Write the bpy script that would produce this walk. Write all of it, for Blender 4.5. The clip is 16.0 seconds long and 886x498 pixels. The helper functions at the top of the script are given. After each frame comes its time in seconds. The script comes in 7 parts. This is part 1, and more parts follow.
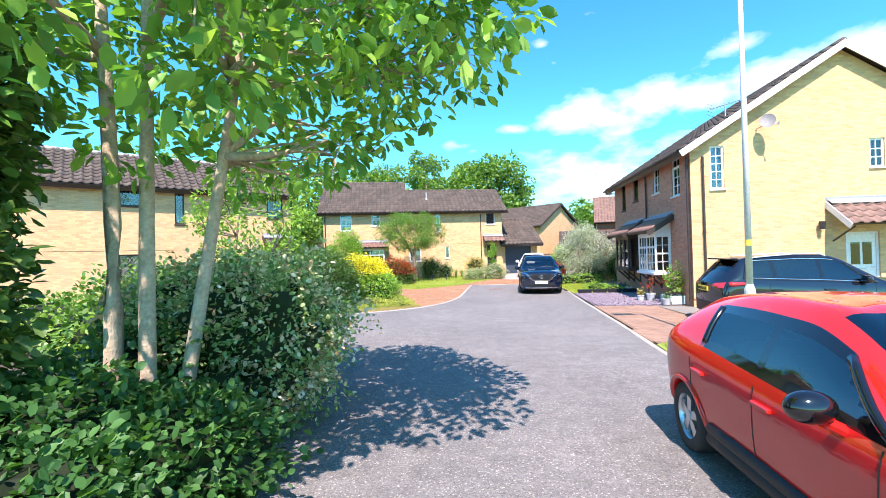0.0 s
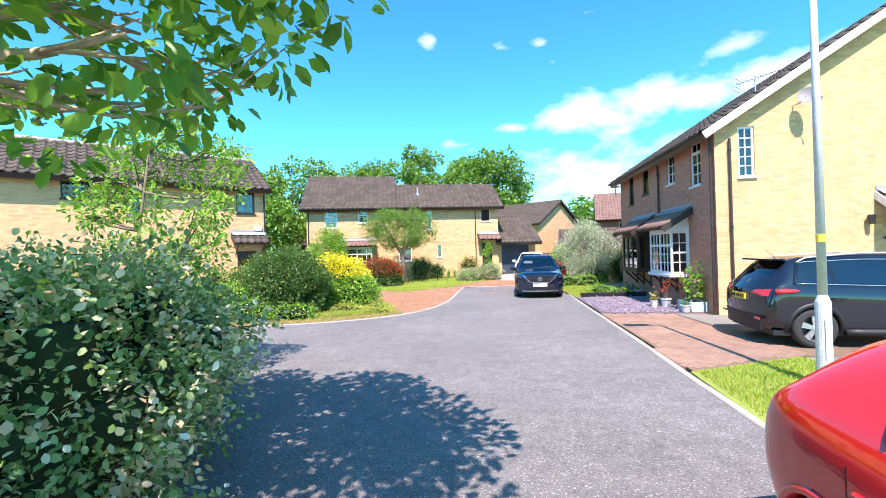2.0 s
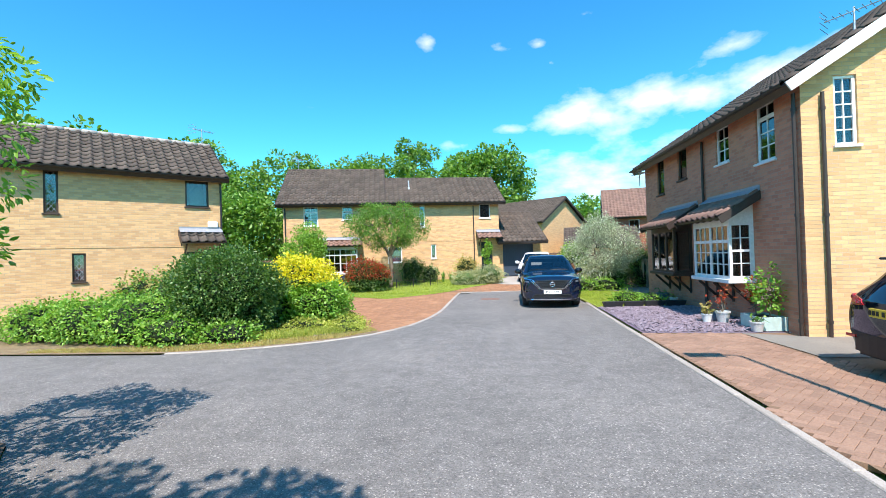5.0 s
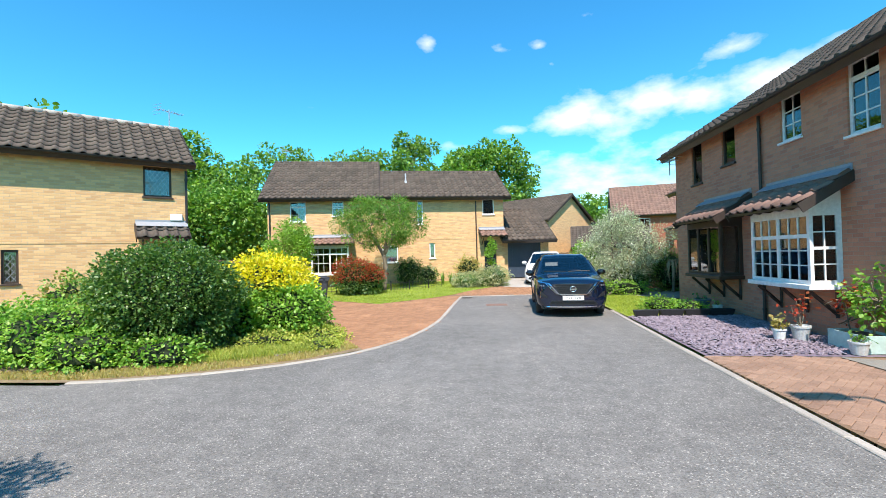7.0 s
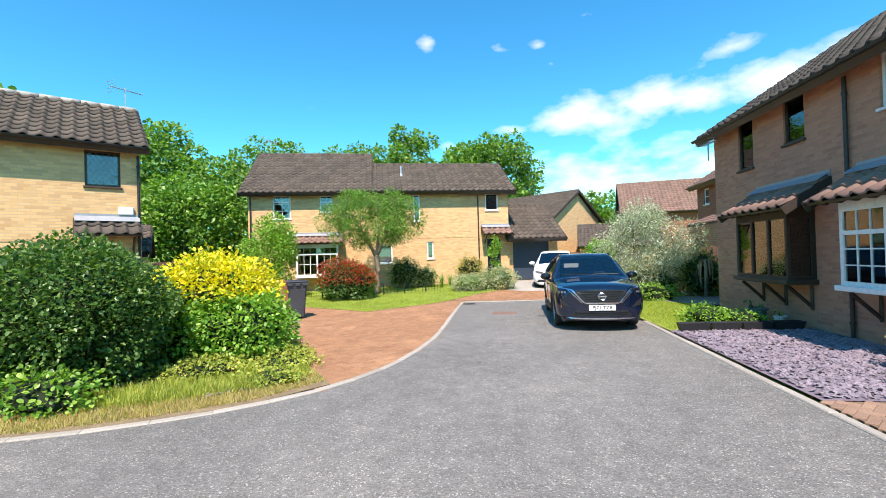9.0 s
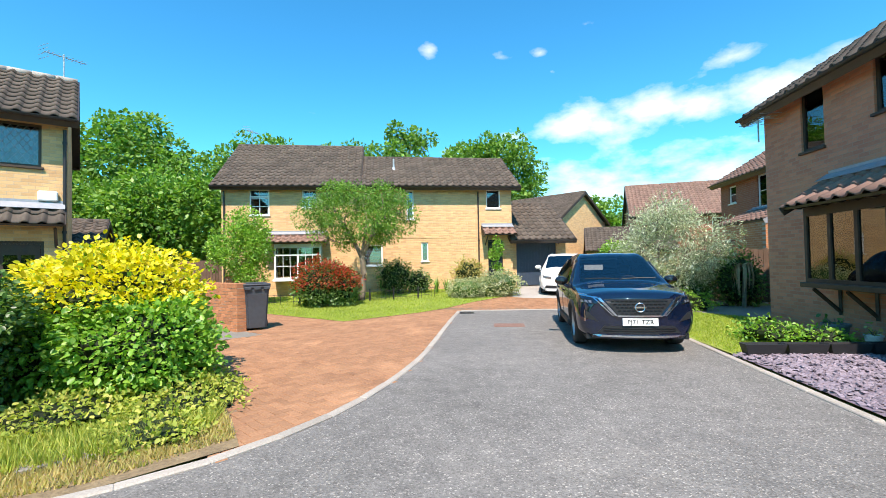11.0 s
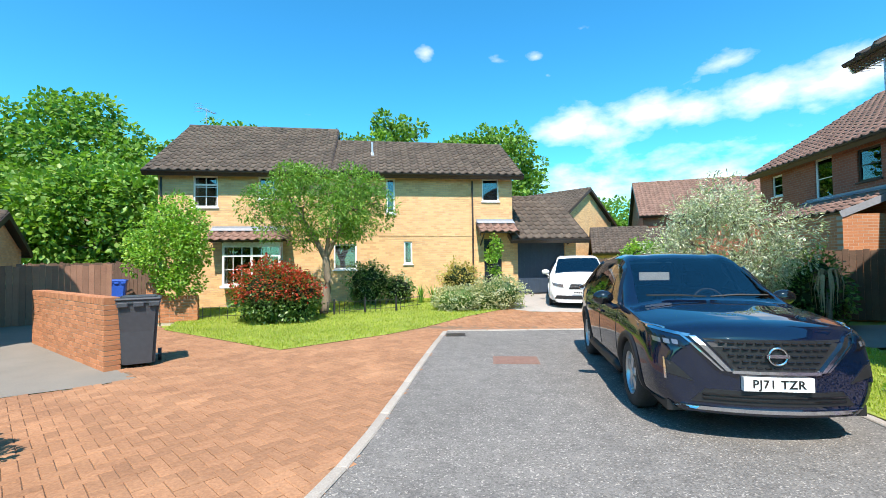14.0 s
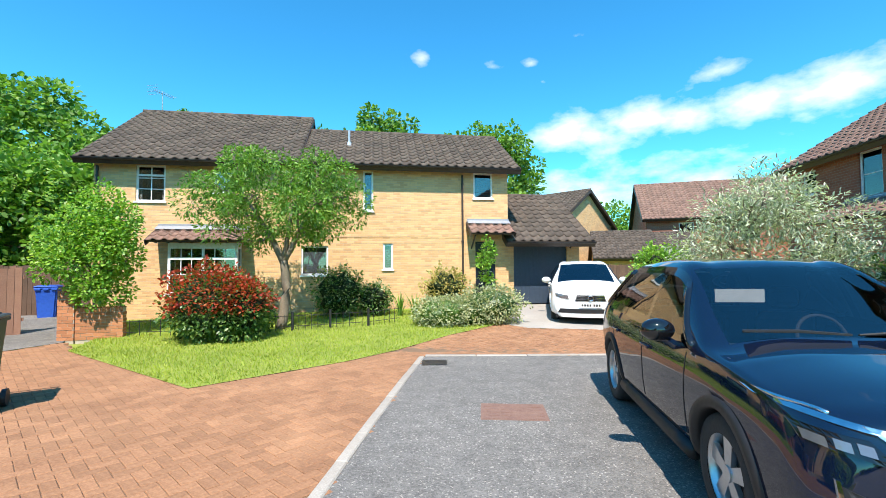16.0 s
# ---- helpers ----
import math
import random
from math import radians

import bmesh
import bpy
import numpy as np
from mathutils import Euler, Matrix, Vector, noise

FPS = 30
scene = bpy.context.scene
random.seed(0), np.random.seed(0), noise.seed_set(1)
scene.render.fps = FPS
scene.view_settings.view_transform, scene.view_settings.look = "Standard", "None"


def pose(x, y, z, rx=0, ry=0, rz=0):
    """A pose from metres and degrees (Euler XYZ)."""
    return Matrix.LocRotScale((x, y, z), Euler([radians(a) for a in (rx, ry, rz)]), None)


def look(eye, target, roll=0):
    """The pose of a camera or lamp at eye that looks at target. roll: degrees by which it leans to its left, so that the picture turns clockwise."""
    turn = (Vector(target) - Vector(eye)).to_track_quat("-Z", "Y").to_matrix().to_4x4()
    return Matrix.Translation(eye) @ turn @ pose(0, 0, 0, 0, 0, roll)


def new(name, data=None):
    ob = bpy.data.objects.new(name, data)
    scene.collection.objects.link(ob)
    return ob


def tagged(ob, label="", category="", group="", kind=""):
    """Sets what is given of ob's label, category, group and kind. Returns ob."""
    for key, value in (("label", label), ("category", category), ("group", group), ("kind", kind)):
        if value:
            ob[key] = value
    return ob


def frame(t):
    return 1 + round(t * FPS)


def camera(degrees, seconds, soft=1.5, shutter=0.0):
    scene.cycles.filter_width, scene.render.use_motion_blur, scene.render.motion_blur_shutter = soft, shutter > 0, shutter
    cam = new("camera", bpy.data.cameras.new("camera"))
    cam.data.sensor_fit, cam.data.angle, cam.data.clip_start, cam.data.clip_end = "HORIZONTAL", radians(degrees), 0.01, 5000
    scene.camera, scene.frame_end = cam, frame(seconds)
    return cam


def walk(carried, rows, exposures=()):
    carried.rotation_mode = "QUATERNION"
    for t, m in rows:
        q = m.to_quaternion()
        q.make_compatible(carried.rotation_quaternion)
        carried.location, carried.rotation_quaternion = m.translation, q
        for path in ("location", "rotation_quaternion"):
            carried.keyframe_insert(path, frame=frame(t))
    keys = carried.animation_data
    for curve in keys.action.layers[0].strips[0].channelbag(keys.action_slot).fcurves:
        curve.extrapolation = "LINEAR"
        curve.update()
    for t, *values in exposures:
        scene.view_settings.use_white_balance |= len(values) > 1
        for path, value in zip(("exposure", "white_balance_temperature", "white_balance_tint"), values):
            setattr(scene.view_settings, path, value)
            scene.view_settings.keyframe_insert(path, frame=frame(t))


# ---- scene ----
cam = camera(90.0, 16.0, soft=0.65)
PATH = [
    (0, (0.264, 2.202, 1.828), (0.031, 4.188, 1.849), -1.5),
    (0.5, (0.325, 2.725, 1.824), (0.093, 4.711, 1.846), -1.5),
    (1, (0.359, 3.265, 1.828), (0.129, 5.252, 1.85), -1.6),
    (1.5, (0.435, 3.75, 1.829), (0.207, 5.737, 1.85), -1.6),
    (2, (0.48, 4.248, 1.822), (0.252, 6.235, 1.838), -1.5),
    (2.5, (0.531, 4.772, 1.814), (0.304, 6.759, 1.829), -1.6),
    (3, (0.571, 5.283, 1.818), (0.344, 7.27, 1.834), -1.7),
    (3.5, (0.569, 5.874, 1.793), (0.342, 7.861, 1.811), -1.7),
    (4, (0.54, 6.417, 1.798), (0.313, 8.404, 1.817), -1.8),
    (6.5, (0.219, 9.048, 1.707), (-0.004, 11.035, 1.731), -1.5),
    (7, (0.177, 9.627, 1.703), (-0.047, 11.614, 1.727), -1.5),
    (7.5, (0.136, 10.166, 1.698), (-0.088, 12.153, 1.724), -1.5),
    (8, (0.066, 10.704, 1.703), (-0.158, 12.692, 1.728), -1.6),
    (8.5, (0.017, 11.239, 1.703), (-0.206, 13.226, 1.726), -1.7),
    (9, (-0.03, 11.777, 1.693), (-0.253, 13.765, 1.717), -1.6),
    (11.5, (-0.095, 14.535, 1.511), (-0.318, 16.522, 1.564), -1.0),
    (12, (-0.123, 15.114, 1.53), (-0.345, 17.101, 1.58), -1.2),
    (12.5, (-0.184, 15.705, 1.537), (-0.401, 17.692, 1.589), -1.2),
    (13, (-0.175, 16.248, 1.537), (-0.389, 18.236, 1.587), -1.2),
    (13.5, (-0.179, 16.784, 1.546), (-0.39, 18.772, 1.597), -1.2),
    (14, (-0.151, 17.306, 1.535), (-0.353, 19.295, 1.596), -0.8),
    (14.5, (-0.114, 17.822, 1.544), (-0.309, 19.811, 1.612), -0.7),
    (15, (-0.102, 18.341, 1.56), (-0.289, 20.331, 1.633), -0.5),
    (15.5, (-0.078, 18.901, 1.568), (-0.26, 20.891, 1.644), -0.5),
    (16, (-0.064, 19.444, 1.564), (-0.241, 21.434, 1.645), -0.4),
]
walk(cam, [(t, look(eye, target, roll)) for t, eye, target, roll in PATH],
     exposures=[(0.0, 1.17, 6720, 31), (1.5, 1.15, 6680, 31), (3.5, 0.89, 6520, 24), (6.5, 0.73, 6760, 17), (9.0, 0.76, 7100, 20), (11.5, 0.78, 7000, 18), (16.0, 0.78, 6760, 15)])

# ---- sky and sun ----
SUN_EL, SUN_AZ = radians(56), radians(176)     # azimuth from +y towards +x
world = bpy.data.worlds.new("world")
scene.world = world
world.use_nodes = True
wn, wl = world.node_tree.nodes, world.node_tree.links
wn.clear()
w_out = wn.new("ShaderNodeOutputWorld")
w_bg = wn.new("ShaderNodeBackground")
w_sky = wn.new("ShaderNodeTexSky")
w_sky.sky_type = "NISHITA"
w_sky.sun_disc = False
w_sky.sun_elevation, w_sky.sun_rotation = SUN_EL, SUN_AZ
w_sky.air_density, w_sky.dust_density, w_sky.ozone_density = 1.0, 0.4, 2.0
w_tc = wn.new("ShaderNodeTexCoord")
w_sep = wn.new("ShaderNodeSeparateXYZ")
wl.new(w_tc.outputs["Generated"], w_sep.inputs[0])


def wmath(op, a, b=None, c=None, clamp=False):
    n = wn.new("ShaderNodeMath")
    n.operation, n.use_clamp = op, clamp
    for k, v in enumerate((a, b, c)):
        if v is None:
            continue
        if isinstance(v, (int, float)):
            n.inputs[k].default_value = v
        else:
            wl.new(v, n.inputs[k])
    return n.outputs[0]


# clouds: noise on a flat layer overhead, gathered into banks low in the sky
w_z = wmath("MAXIMUM", w_sep.outputs["Z"], 0.03)
w_zz = wmath("ADD", w_z, 0.12)
w_u, w_v = wmath("DIVIDE", w_sep.outputs["X"], w_zz), wmath("DIVIDE", w_sep.outputs["Y"], w_zz)
w_comb = wn.new("ShaderNodeCombineXYZ")
wl.new(w_u, w_comb.inputs[0]), wl.new(w_v, w_comb.inputs[1])
w_noise = wn.new("ShaderNodeTexNoise")
w_noise.inputs["Scale"].default_value, w_noise.inputs["Detail"].default_value = 2.4, 8
w_noise.inputs["Roughness"].default_value = 0.58
wl.new(w_comb.outputs[0], w_noise.inputs["Vector"])


def bank(d, size, gain):
    """A cloud bank: a soft cap round the direction d, flattened in height."""
    v = wn.new("ShaderNodeVectorMath")
    v.operation = "SUBTRACT"
    wl.new(w_tc.outputs["Generated"], v.inputs[0])
    v.inputs[1].default_value = Vector(d).normalized()
    m = wn.new("ShaderNodeVectorMath")
    m.operation = "MULTIPLY"
    wl.new(v.outputs[0], m.inputs[0])
    m.inputs[1].default_value = (1, 1, size[0] / size[1])
    ln = wn.new("ShaderNodeVectorMath")
    ln.operation = "LENGTH"
    wl.new(m.outputs[0], ln.inputs[0])
    return wmath("MULTIPLY", wmath("SUBTRACT", 1.0, wmath("DIVIDE", ln.outputs["Value"], size[0]), clamp=True), gain)


BANKS = [((0.17, 0.945, 0.275), (0.13, 0.075), 0.56), ((0.24, 0.93, 0.265), (0.13, 0.065), 0.54), ((0.31, 0.905, 0.292), (0.13, 0.062), 0.56), ((0.39, 0.875, 0.288), (0.13, 0.058), 0.55),
         ((0.48, 0.83, 0.288), (0.14, 0.060), 0.55), ((0.575, 0.766, 0.289), (0.15, 0.065), 0.56), ((0.68, 0.68, 0.31), (0.16, 0.055), 0.50), ((0.22, 0.961, 0.15), (0.30, 0.120), 0.44), ((0.42, 0.89, 0.15), (0.32, 0.120), 0.42),
         ((0.046, 0.963, 0.262), (0.060, 0.020), 0.42), ((-0.095, 0.966, 0.238), (0.050, 0.018), 0.36), ((0.104, 0.903, 0.416), (0.026, 0.018), 0.34), ((0.127, 0.916, 0.381), (0.024, 0.014), 0.36),
         ((-0.121, 0.894, 0.431), (0.026, 0.020), 0.38), ((0.436, 0.828, 0.354), (0.070, 0.032), 0.44), ((0.026, 0.909, 0.415), (0.040, 0.020), 0.22), ((0.188, 0.872, 0.451), (0.060, 0.026), 0.26),
         ((-0.371, 0.875, 0.311), (0.060, 0.014), 0.22), ((0.9, 0.2, 0.3), (0.5, 0.2), 0.5)]
w_sum = 0.0
for b_ in BANKS:
    w_sum = bank(*b_) if w_sum == 0.0 else wmath("MAXIMUM", w_sum, bank(*b_))
w_puff = wn.new("ShaderNodeTexNoise")
w_puff.inputs["Scale"].default_value, w_puff.inputs["Detail"].default_value = 13.0, 9
w_puff.inputs["Roughness"].default_value = 0.56
w_flat = wn.new("ShaderNodeMapping")
w_flat.inputs["Scale"].default_value = (1.0, 1.0, 1.9)
wl.new(w_tc.outputs["Generated"], w_flat.inputs["Vector"])
wl.new(w_flat.outputs[0], w_puff.inputs["Vector"])
w_grain = wmath("ADD", wmath("MULTIPLY", w_noise.outputs["Fac"], 0.35), wmath("MULTIPLY", w_puff.outputs["Fac"], 0.75))
w_den = wmath("ADD", wmath("SUBTRACT", w_grain, 0.72), w_sum)
w_fac = wmath("MULTIPLY", w_den, 2.7, clamp=True)
w_fac = wmath("MULTIPLY", w_fac, 0.92)
w_sat = wn.new("ShaderNodeHueSaturation")
w_sat.inputs["Saturation"].default_value, w_sat.inputs["Value"].default_value = 1.28, 1.2
wl.new(w_sky.outputs[0], w_sat.inputs["Color"])
w_mix = wn.new("ShaderNodeMix")
w_mix.data_type = "RGBA"
wl.new(w_fac, w_mix.inputs["Factor"])
w_cyan = wn.new("ShaderNodeMix")
w_cyan.data_type, w_cyan.blend_type = "RGBA", "MULTIPLY"
w_cyan.inputs["Factor"].default_value = 1.0
w_cyan.inputs["B"].default_value = (0.46, 1.48, 1.48, 1)
wl.new(w_sat.outputs[0], w_cyan.inputs["A"])
wl.new(w_cyan.outputs["Result"], w_mix.inputs["A"])
w_mix.inputs["B"].default_value = (7.4, 8.3, 9.0, 1)
wl.new(w_mix.outputs["Result"], w_bg.inputs[0])
w_bg.inputs[1].default_value = 0.10
wl.new(w_bg.outputs[0], w_out.inputs[0])

sun_data = bpy.data.lights.new("sun", "SUN")
sun_data.energy, sun_data.angle, sun_data.color = 5.0, radians(0.53), (1.0, 0.95, 0.86)
sun = new("sun", sun_data)
sun_dir = Vector((math.sin(SUN_AZ) * math.cos(SUN_EL), math.cos(SUN_AZ) * math.cos(SUN_EL), math.sin(SUN_EL)))
sun.matrix_world = look(sun_dir * 40, (0, 0, 0))

# ---- materials ----


def material(name):
    m = bpy.data.materials.new(name)
    m.use_nodes = True
    return m, m.node_tree.nodes, m.node_tree.links, m.node_tree.nodes["Principled BSDF"]


def ramp(nodes, links, src, stops):
    r = nodes.new("ShaderNodeValToRGB")
    e = r.color_ramp.elements
    while len(e) < len(stops):
        e.new(0.5)
    for k, (p, c) in enumerate(stops):
        e[k].position, e[k].color = p, (*c, 1)
    links.new(src, r.inputs[0])
    return r.outputs[0]


def noise_tex(nodes, links, scale, detail=4, rough=0.6, vec=None, coords="Object"):
    n = nodes.new("ShaderNodeTexNoise")
    n.inputs["Scale"].default_value, n.inputs["Detail"].default_value, n.inputs["Roughness"].default_value = scale, detail, rough
    if vec is None:
        vec = nodes.new("ShaderNodeTexCoord").outputs[coords]
    links.new(vec, n.inputs["Vector"])
    return n.outputs["Fac"]


def mixc(nodes, links, fac, a, b, mode="MIX"):
    n = nodes.new("ShaderNodeMix")
    n.data_type, n.blend_type = "RGBA", mode
    for key, v in (("Factor", fac), ("A", a), ("B", b)):
        if isinstance(v, (int, float)):
            n.inputs[key].default_value = v
        elif isinstance(v, tuple):
            n.inputs[key].default_value = (*v, 1)
        else:
            links.new(v, n.inputs[key])
    return n.outputs["Result"]


def bumped(nodes, links, bsdf, height, strength=0.4, dist=0.01):
    b = nodes.new("ShaderNodeBump")
    b.inputs["Strength"].default_value, b.inputs["Distance"].default_value = strength, dist
    links.new(height, b.inputs["Height"])
    links.new(b.outputs[0], bsdf.inputs["Normal"])


def rough_mat(name, a, b, scale=8.0, rough=0.7, bump=0.3, fine=60.0, metal=0.0, spread=0.0, coat=0.0, dist=0.004):
    """A surface that varies between two colours at two scales; spread: how far single pieces differ."""
    m, n, l, bs = material(name)
    big = noise_tex(n, l, scale, 5)
    small = noise_tex(n, l, fine, 3)
    col = ramp(n, l, big, [(0.3, a), (0.7, b)])
    col = mixc(n, l, 0.35, col, ramp(n, l, small, [(0.3, tuple(c * 0.7 for c in a)), (0.7, tuple(min(1, c * 1.25) for c in b))]))
    if spread:
        oi = n.new("ShaderNodeObjectInfo")
        ge = n.new("ShaderNodeNewGeometry")
        ad = n.new("ShaderNodeMath")
        ad.operation = "ADD"
        l.new(oi.outputs["Random"], ad.inputs[0]), l.new(ge.outputs["Random Per Island"], ad.inputs[1])
        fr = n.new("ShaderNodeMath")
        fr.operation = "FRACT"
        l.new(ad.outputs[0], fr.inputs[0])
        g = ramp(n, l, fr.outputs[0], [(0.0, (1 - spread,) * 3), (1.0, (1 + spread * 0.6,) * 3)])
        col = mixc(n, l, 1.0, col, g, "MULTIPLY")
    l.new(col, bs.inputs["Base Color"])
    bs.inputs["Roughness"].default_value, bs.inputs["Metallic"].default_value = rough, metal
    bs.inputs["Coat Weight"].default_value = coat
    if bump:
        bumped(n, l, bs, small, bump, dist)
    return m


def brick_mat(name, c1, c2, mortar, w=0.225, h=0.075, stain=(0.5, 0.38, 0.2)):
    """Stretcher-bond brickwork on a wall that lies in its object's XZ plane."""
    m, n, l, bs = material(name)
    tc = n.new("ShaderNodeTexCoord")
    sep = n.new("ShaderNodeSeparateXYZ")
    l.new(tc.outputs["Object"], sep.inputs[0])
    cb = n.new("ShaderNodeCombineXYZ")
    l.new(sep.outputs["X"], cb.inputs[0]), l.new(sep.outputs["Z"], cb.inputs[1])
    br = n.new("ShaderNodeTexBrick")
    br.inputs["Scale"].default_value = 1.0
    br.inputs["Brick Width"].default_value, br.inputs["Row Height"].default_value = w, h
    br.inputs["Mortar Size"].default_value, br.inputs["Mortar Smooth"].default_value = 0.006, 0.2
    br.inputs["Bias"].default_value = -0.1
    br.inputs["Color1"].default_value, br.inputs["Color2"].default_value = (*c1, 1), (*c2, 1)
    br.inputs["Mortar"].default_value = (*mortar, 1)
    l.new(cb.outputs[0], br.inputs["Vector"])
    big = noise_tex(n, l, 0.9, 5, 0.65)
    col = mixc(n, l, ramp(n, l, big, [(0.52, (0, 0, 0)), (0.75, (0.55, 0.55, 0.55))]), br.outputs["Color"], stain, "MIX")
    fine = noise_tex(n, l, 45, 4)
    col = mixc(n, l, 0.5, col, ramp(n, l, fine, [(0.3, (0.72, 0.72, 0.72)), (0.7, (1.12, 1.12, 1.12))]), "MULTIPLY")
    l.new(col, bs.inputs["Base Color"])
    bs.inputs["Roughness"].default_value = 0.88
    hgt = mixc(n, l, 0.25, ramp(n, l, br.outputs["Fac"], [(0.0, (1, 1, 1)), (1.0, (0, 0, 0))]), fine)
    bumped(n, l, bs, hgt, 0.9, 0.008)
    return m


def plain_mat(name, col, rough=0.5, metal=0.0, coat=0.0):
    m, n, l, bs = material(name)
    v = noise_tex(n, l, 14, 3)
    l.new(mixc(n, l, ramp(n, l, v, [(0.35, (0, 0, 0)), (0.7, (1, 1, 1))]), tuple(c * 0.88 for c in col), tuple(min(1, c * 1.06) for c in col)), bs.inputs["Base Color"])
    bs.inputs["Roughness"].default_value, bs.inputs["Metallic"].default_value, bs.inputs["Coat Weight"].default_value = rough, metal, coat
    bs.inputs["Coat Roughness"].default_value = 0.03
    return m


def glass_mat(name, col=(0.02, 0.025, 0.03), rough=0.02, trans=0.0):
    m, n, l, bs = material(name)
    bs.inputs["Base Color"].default_value = (*col, 1)
    bs.inputs["Roughness"].default_value, bs.inputs["IOR"].default_value = rough, 1.5
    bs.inputs["Transmission Weight"].default_value = trans
    return m


def clear_glass(name, tint):
    """A thin pane: what is behind it shows, and it mirrors at a slant."""
    m, n, l, bs = material(name)
    n.remove(bs)
    tr, gl, mx, fr = n.new("ShaderNodeBsdfTransparent"), n.new("ShaderNodeBsdfGlossy"), n.new("ShaderNodeMixShader"), n.new("ShaderNodeFresnel")
    tr.inputs[0].default_value, gl.inputs["Roughness"].default_value, fr.inputs[0].default_value = (*tint, 1), 0.01, 2.2
    l.new(fr.outputs[0], mx.inputs[0]), l.new(tr.outputs[0], mx.inputs[1]), l.new(gl.outputs[0], mx.inputs[2])
    l.new(mx.outputs[0], n["Material Output"].inputs["Surface"])
    return m


def leaf_mat(name, dark, light, under=None, gloss=0.45):
    """Leaves that differ one from another and let some light through."""
    m, n, l, bs = material(name)
    ge = n.new("ShaderNodeNewGeometry")
    oi = n.new("ShaderNodeObjectInfo")
    col = ramp(n, l, ge.outputs["Random Per Island"], [(0.0, dark), (0.7, light), (1.0, under or light)])
    big = noise_tex(n, l, 1.6, 3)
    col = mixc(n, l, 0.5, col, ramp(n, l, big, [(0.3, (0.65, 0.7, 0.6)), (0.7, (1.25, 1.2, 1.1))]), "MULTIPLY")
    l.new(col, bs.inputs["Base Color"])
    bs.inputs["Roughness"].default_value = gloss
    tr = n.new("ShaderNodeBsdfTranslucent")
    l.new(mixc(n, l, 1.0, col, (1.3, 1.45, 0.6), "MULTIPLY"), tr.inputs["Color"])
    mx = n.new("ShaderNodeMixShader")
    mx.inputs[0].default_value = 0.38
    l.new(bs.outputs[0], mx.inputs[1]), l.new(tr.outputs[0], mx.inputs[2])
    l.new(mx.outputs[0], n["Material Output"].inputs["Surface"])
    return m


M_BRICK = brick_mat("yellow_brick", (0.74, 0.465, 0.220), (0.56, 0.325, 0.150), (0.55, 0.40, 0.26), stain=(0.66, 0.415, 0.20))
M_BRICK_RED = brick_mat("red_brick", (0.36, 0.11, 0.06), (0.27, 0.08, 0.045), (0.30, 0.20, 0.15), stain=(0.33, 0.12, 0.07))
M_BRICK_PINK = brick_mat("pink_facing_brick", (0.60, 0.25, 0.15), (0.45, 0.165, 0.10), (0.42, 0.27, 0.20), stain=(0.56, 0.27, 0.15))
M_TILE = rough_mat("brown_roof_tile", (0.064, 0.048, 0.037), (0.112, 0.085, 0.066), 3.0, 0.85, 0.5, 60, spread=0.30)
M_TILE_RED = rough_mat("red_brown_roof_tile", (0.19, 0.105, 0.08), (0.25, 0.15, 0.115), 3.0, 0.85, 0.4, 80, spread=0.22)


def asphalt_mat():
    """Worn asphalt: pale stone chips in grey binder, patches and oil stains."""
    m, n, l, bs = material("asphalt")
    big = noise_tex(n, l, 0.45, 5, 0.65)
    mid = noise_tex(n, l, 4.0, 4, 0.7)
    vo = n.new("ShaderNodeTexVoronoi")
    vo.inputs["Scale"].default_value = 82
    l.new(n.new("ShaderNodeTexCoord").outputs["Object"], vo.inputs["Vector"])
    sp = n.new("ShaderNodeSeparateColor")
    l.new(vo.outputs["Color"], sp.inputs[0])
    base = ramp(n, l, big, [(0.3, (0.125, 0.120, 0.112)), (0.55, (0.178, 0.171, 0.160)), (0.75, (0.235, 0.222, 0.202))])
    base = mixc(n, l, 0.4, base, ramp(n, l, mid, [(0.35, (0.12, 0.115, 0.108)), (0.65, (0.24, 0.230, 0.215))]))
    chips = ramp(n, l, sp.outputs[0], [(0.0, (0.58, 0.575, 0.57)), (0.5, (0.90, 0.90, 0.90)), (0.92, (1.08, 1.07, 1.05)), (0.965, (1.85, 1.80, 1.74))])
    col = mixc(n, l, 1.0, base, chips, "MULTIPLY")
    l.new(col, bs.inputs["Base Color"])
    bs.inputs["Roughness"].default_value = 0.9
    bumped(n, l, bs, vo.outputs["Distance"], 0.7, 0.006)
    return m


M_ASPHALT = asphalt_mat()
M_WHITE = plain_mat("white_upvc", (0.78, 0.78, 0.77), 0.35)
M_BROWN = rough_mat("dark_stained_wood", (0.035, 0.020, 0.013), (0.06, 0.035, 0.022), 9, 0.55, 0.2)
M_FASCIA = rough_mat("dark_brown_fascia", (0.03, 0.02, 0.016), (0.05, 0.034, 0.027), 9, 0.5, 0.2)
M_PANE = clear_glass("window_glass", (0.55, 0.6, 0.62))
M_INSIDE = plain_mat("dim_room", (0.10, 0.09, 0.08), 0.9)
M_CURTAIN = rough_mat("pale_curtain", (0.55, 0.53, 0.50), (0.68, 0.66, 0.62), 6, 0.9, 0.2, 40)
M_LEAD = plain_mat("lead_flashing", (0.34, 0.36, 0.40), 0.5, 0.3)
M_KERB = rough_mat("kerb_concrete", (0.27, 0.24, 0.205), (0.40, 0.365, 0.32), 2.2, 0.9, 0.5, 70, spread=0.14)
M_CONC = rough_mat("concrete", (0.29, 0.265, 0.24), (0.39, 0.36, 0.325), 1.1, 0.9, 0.5, 60)
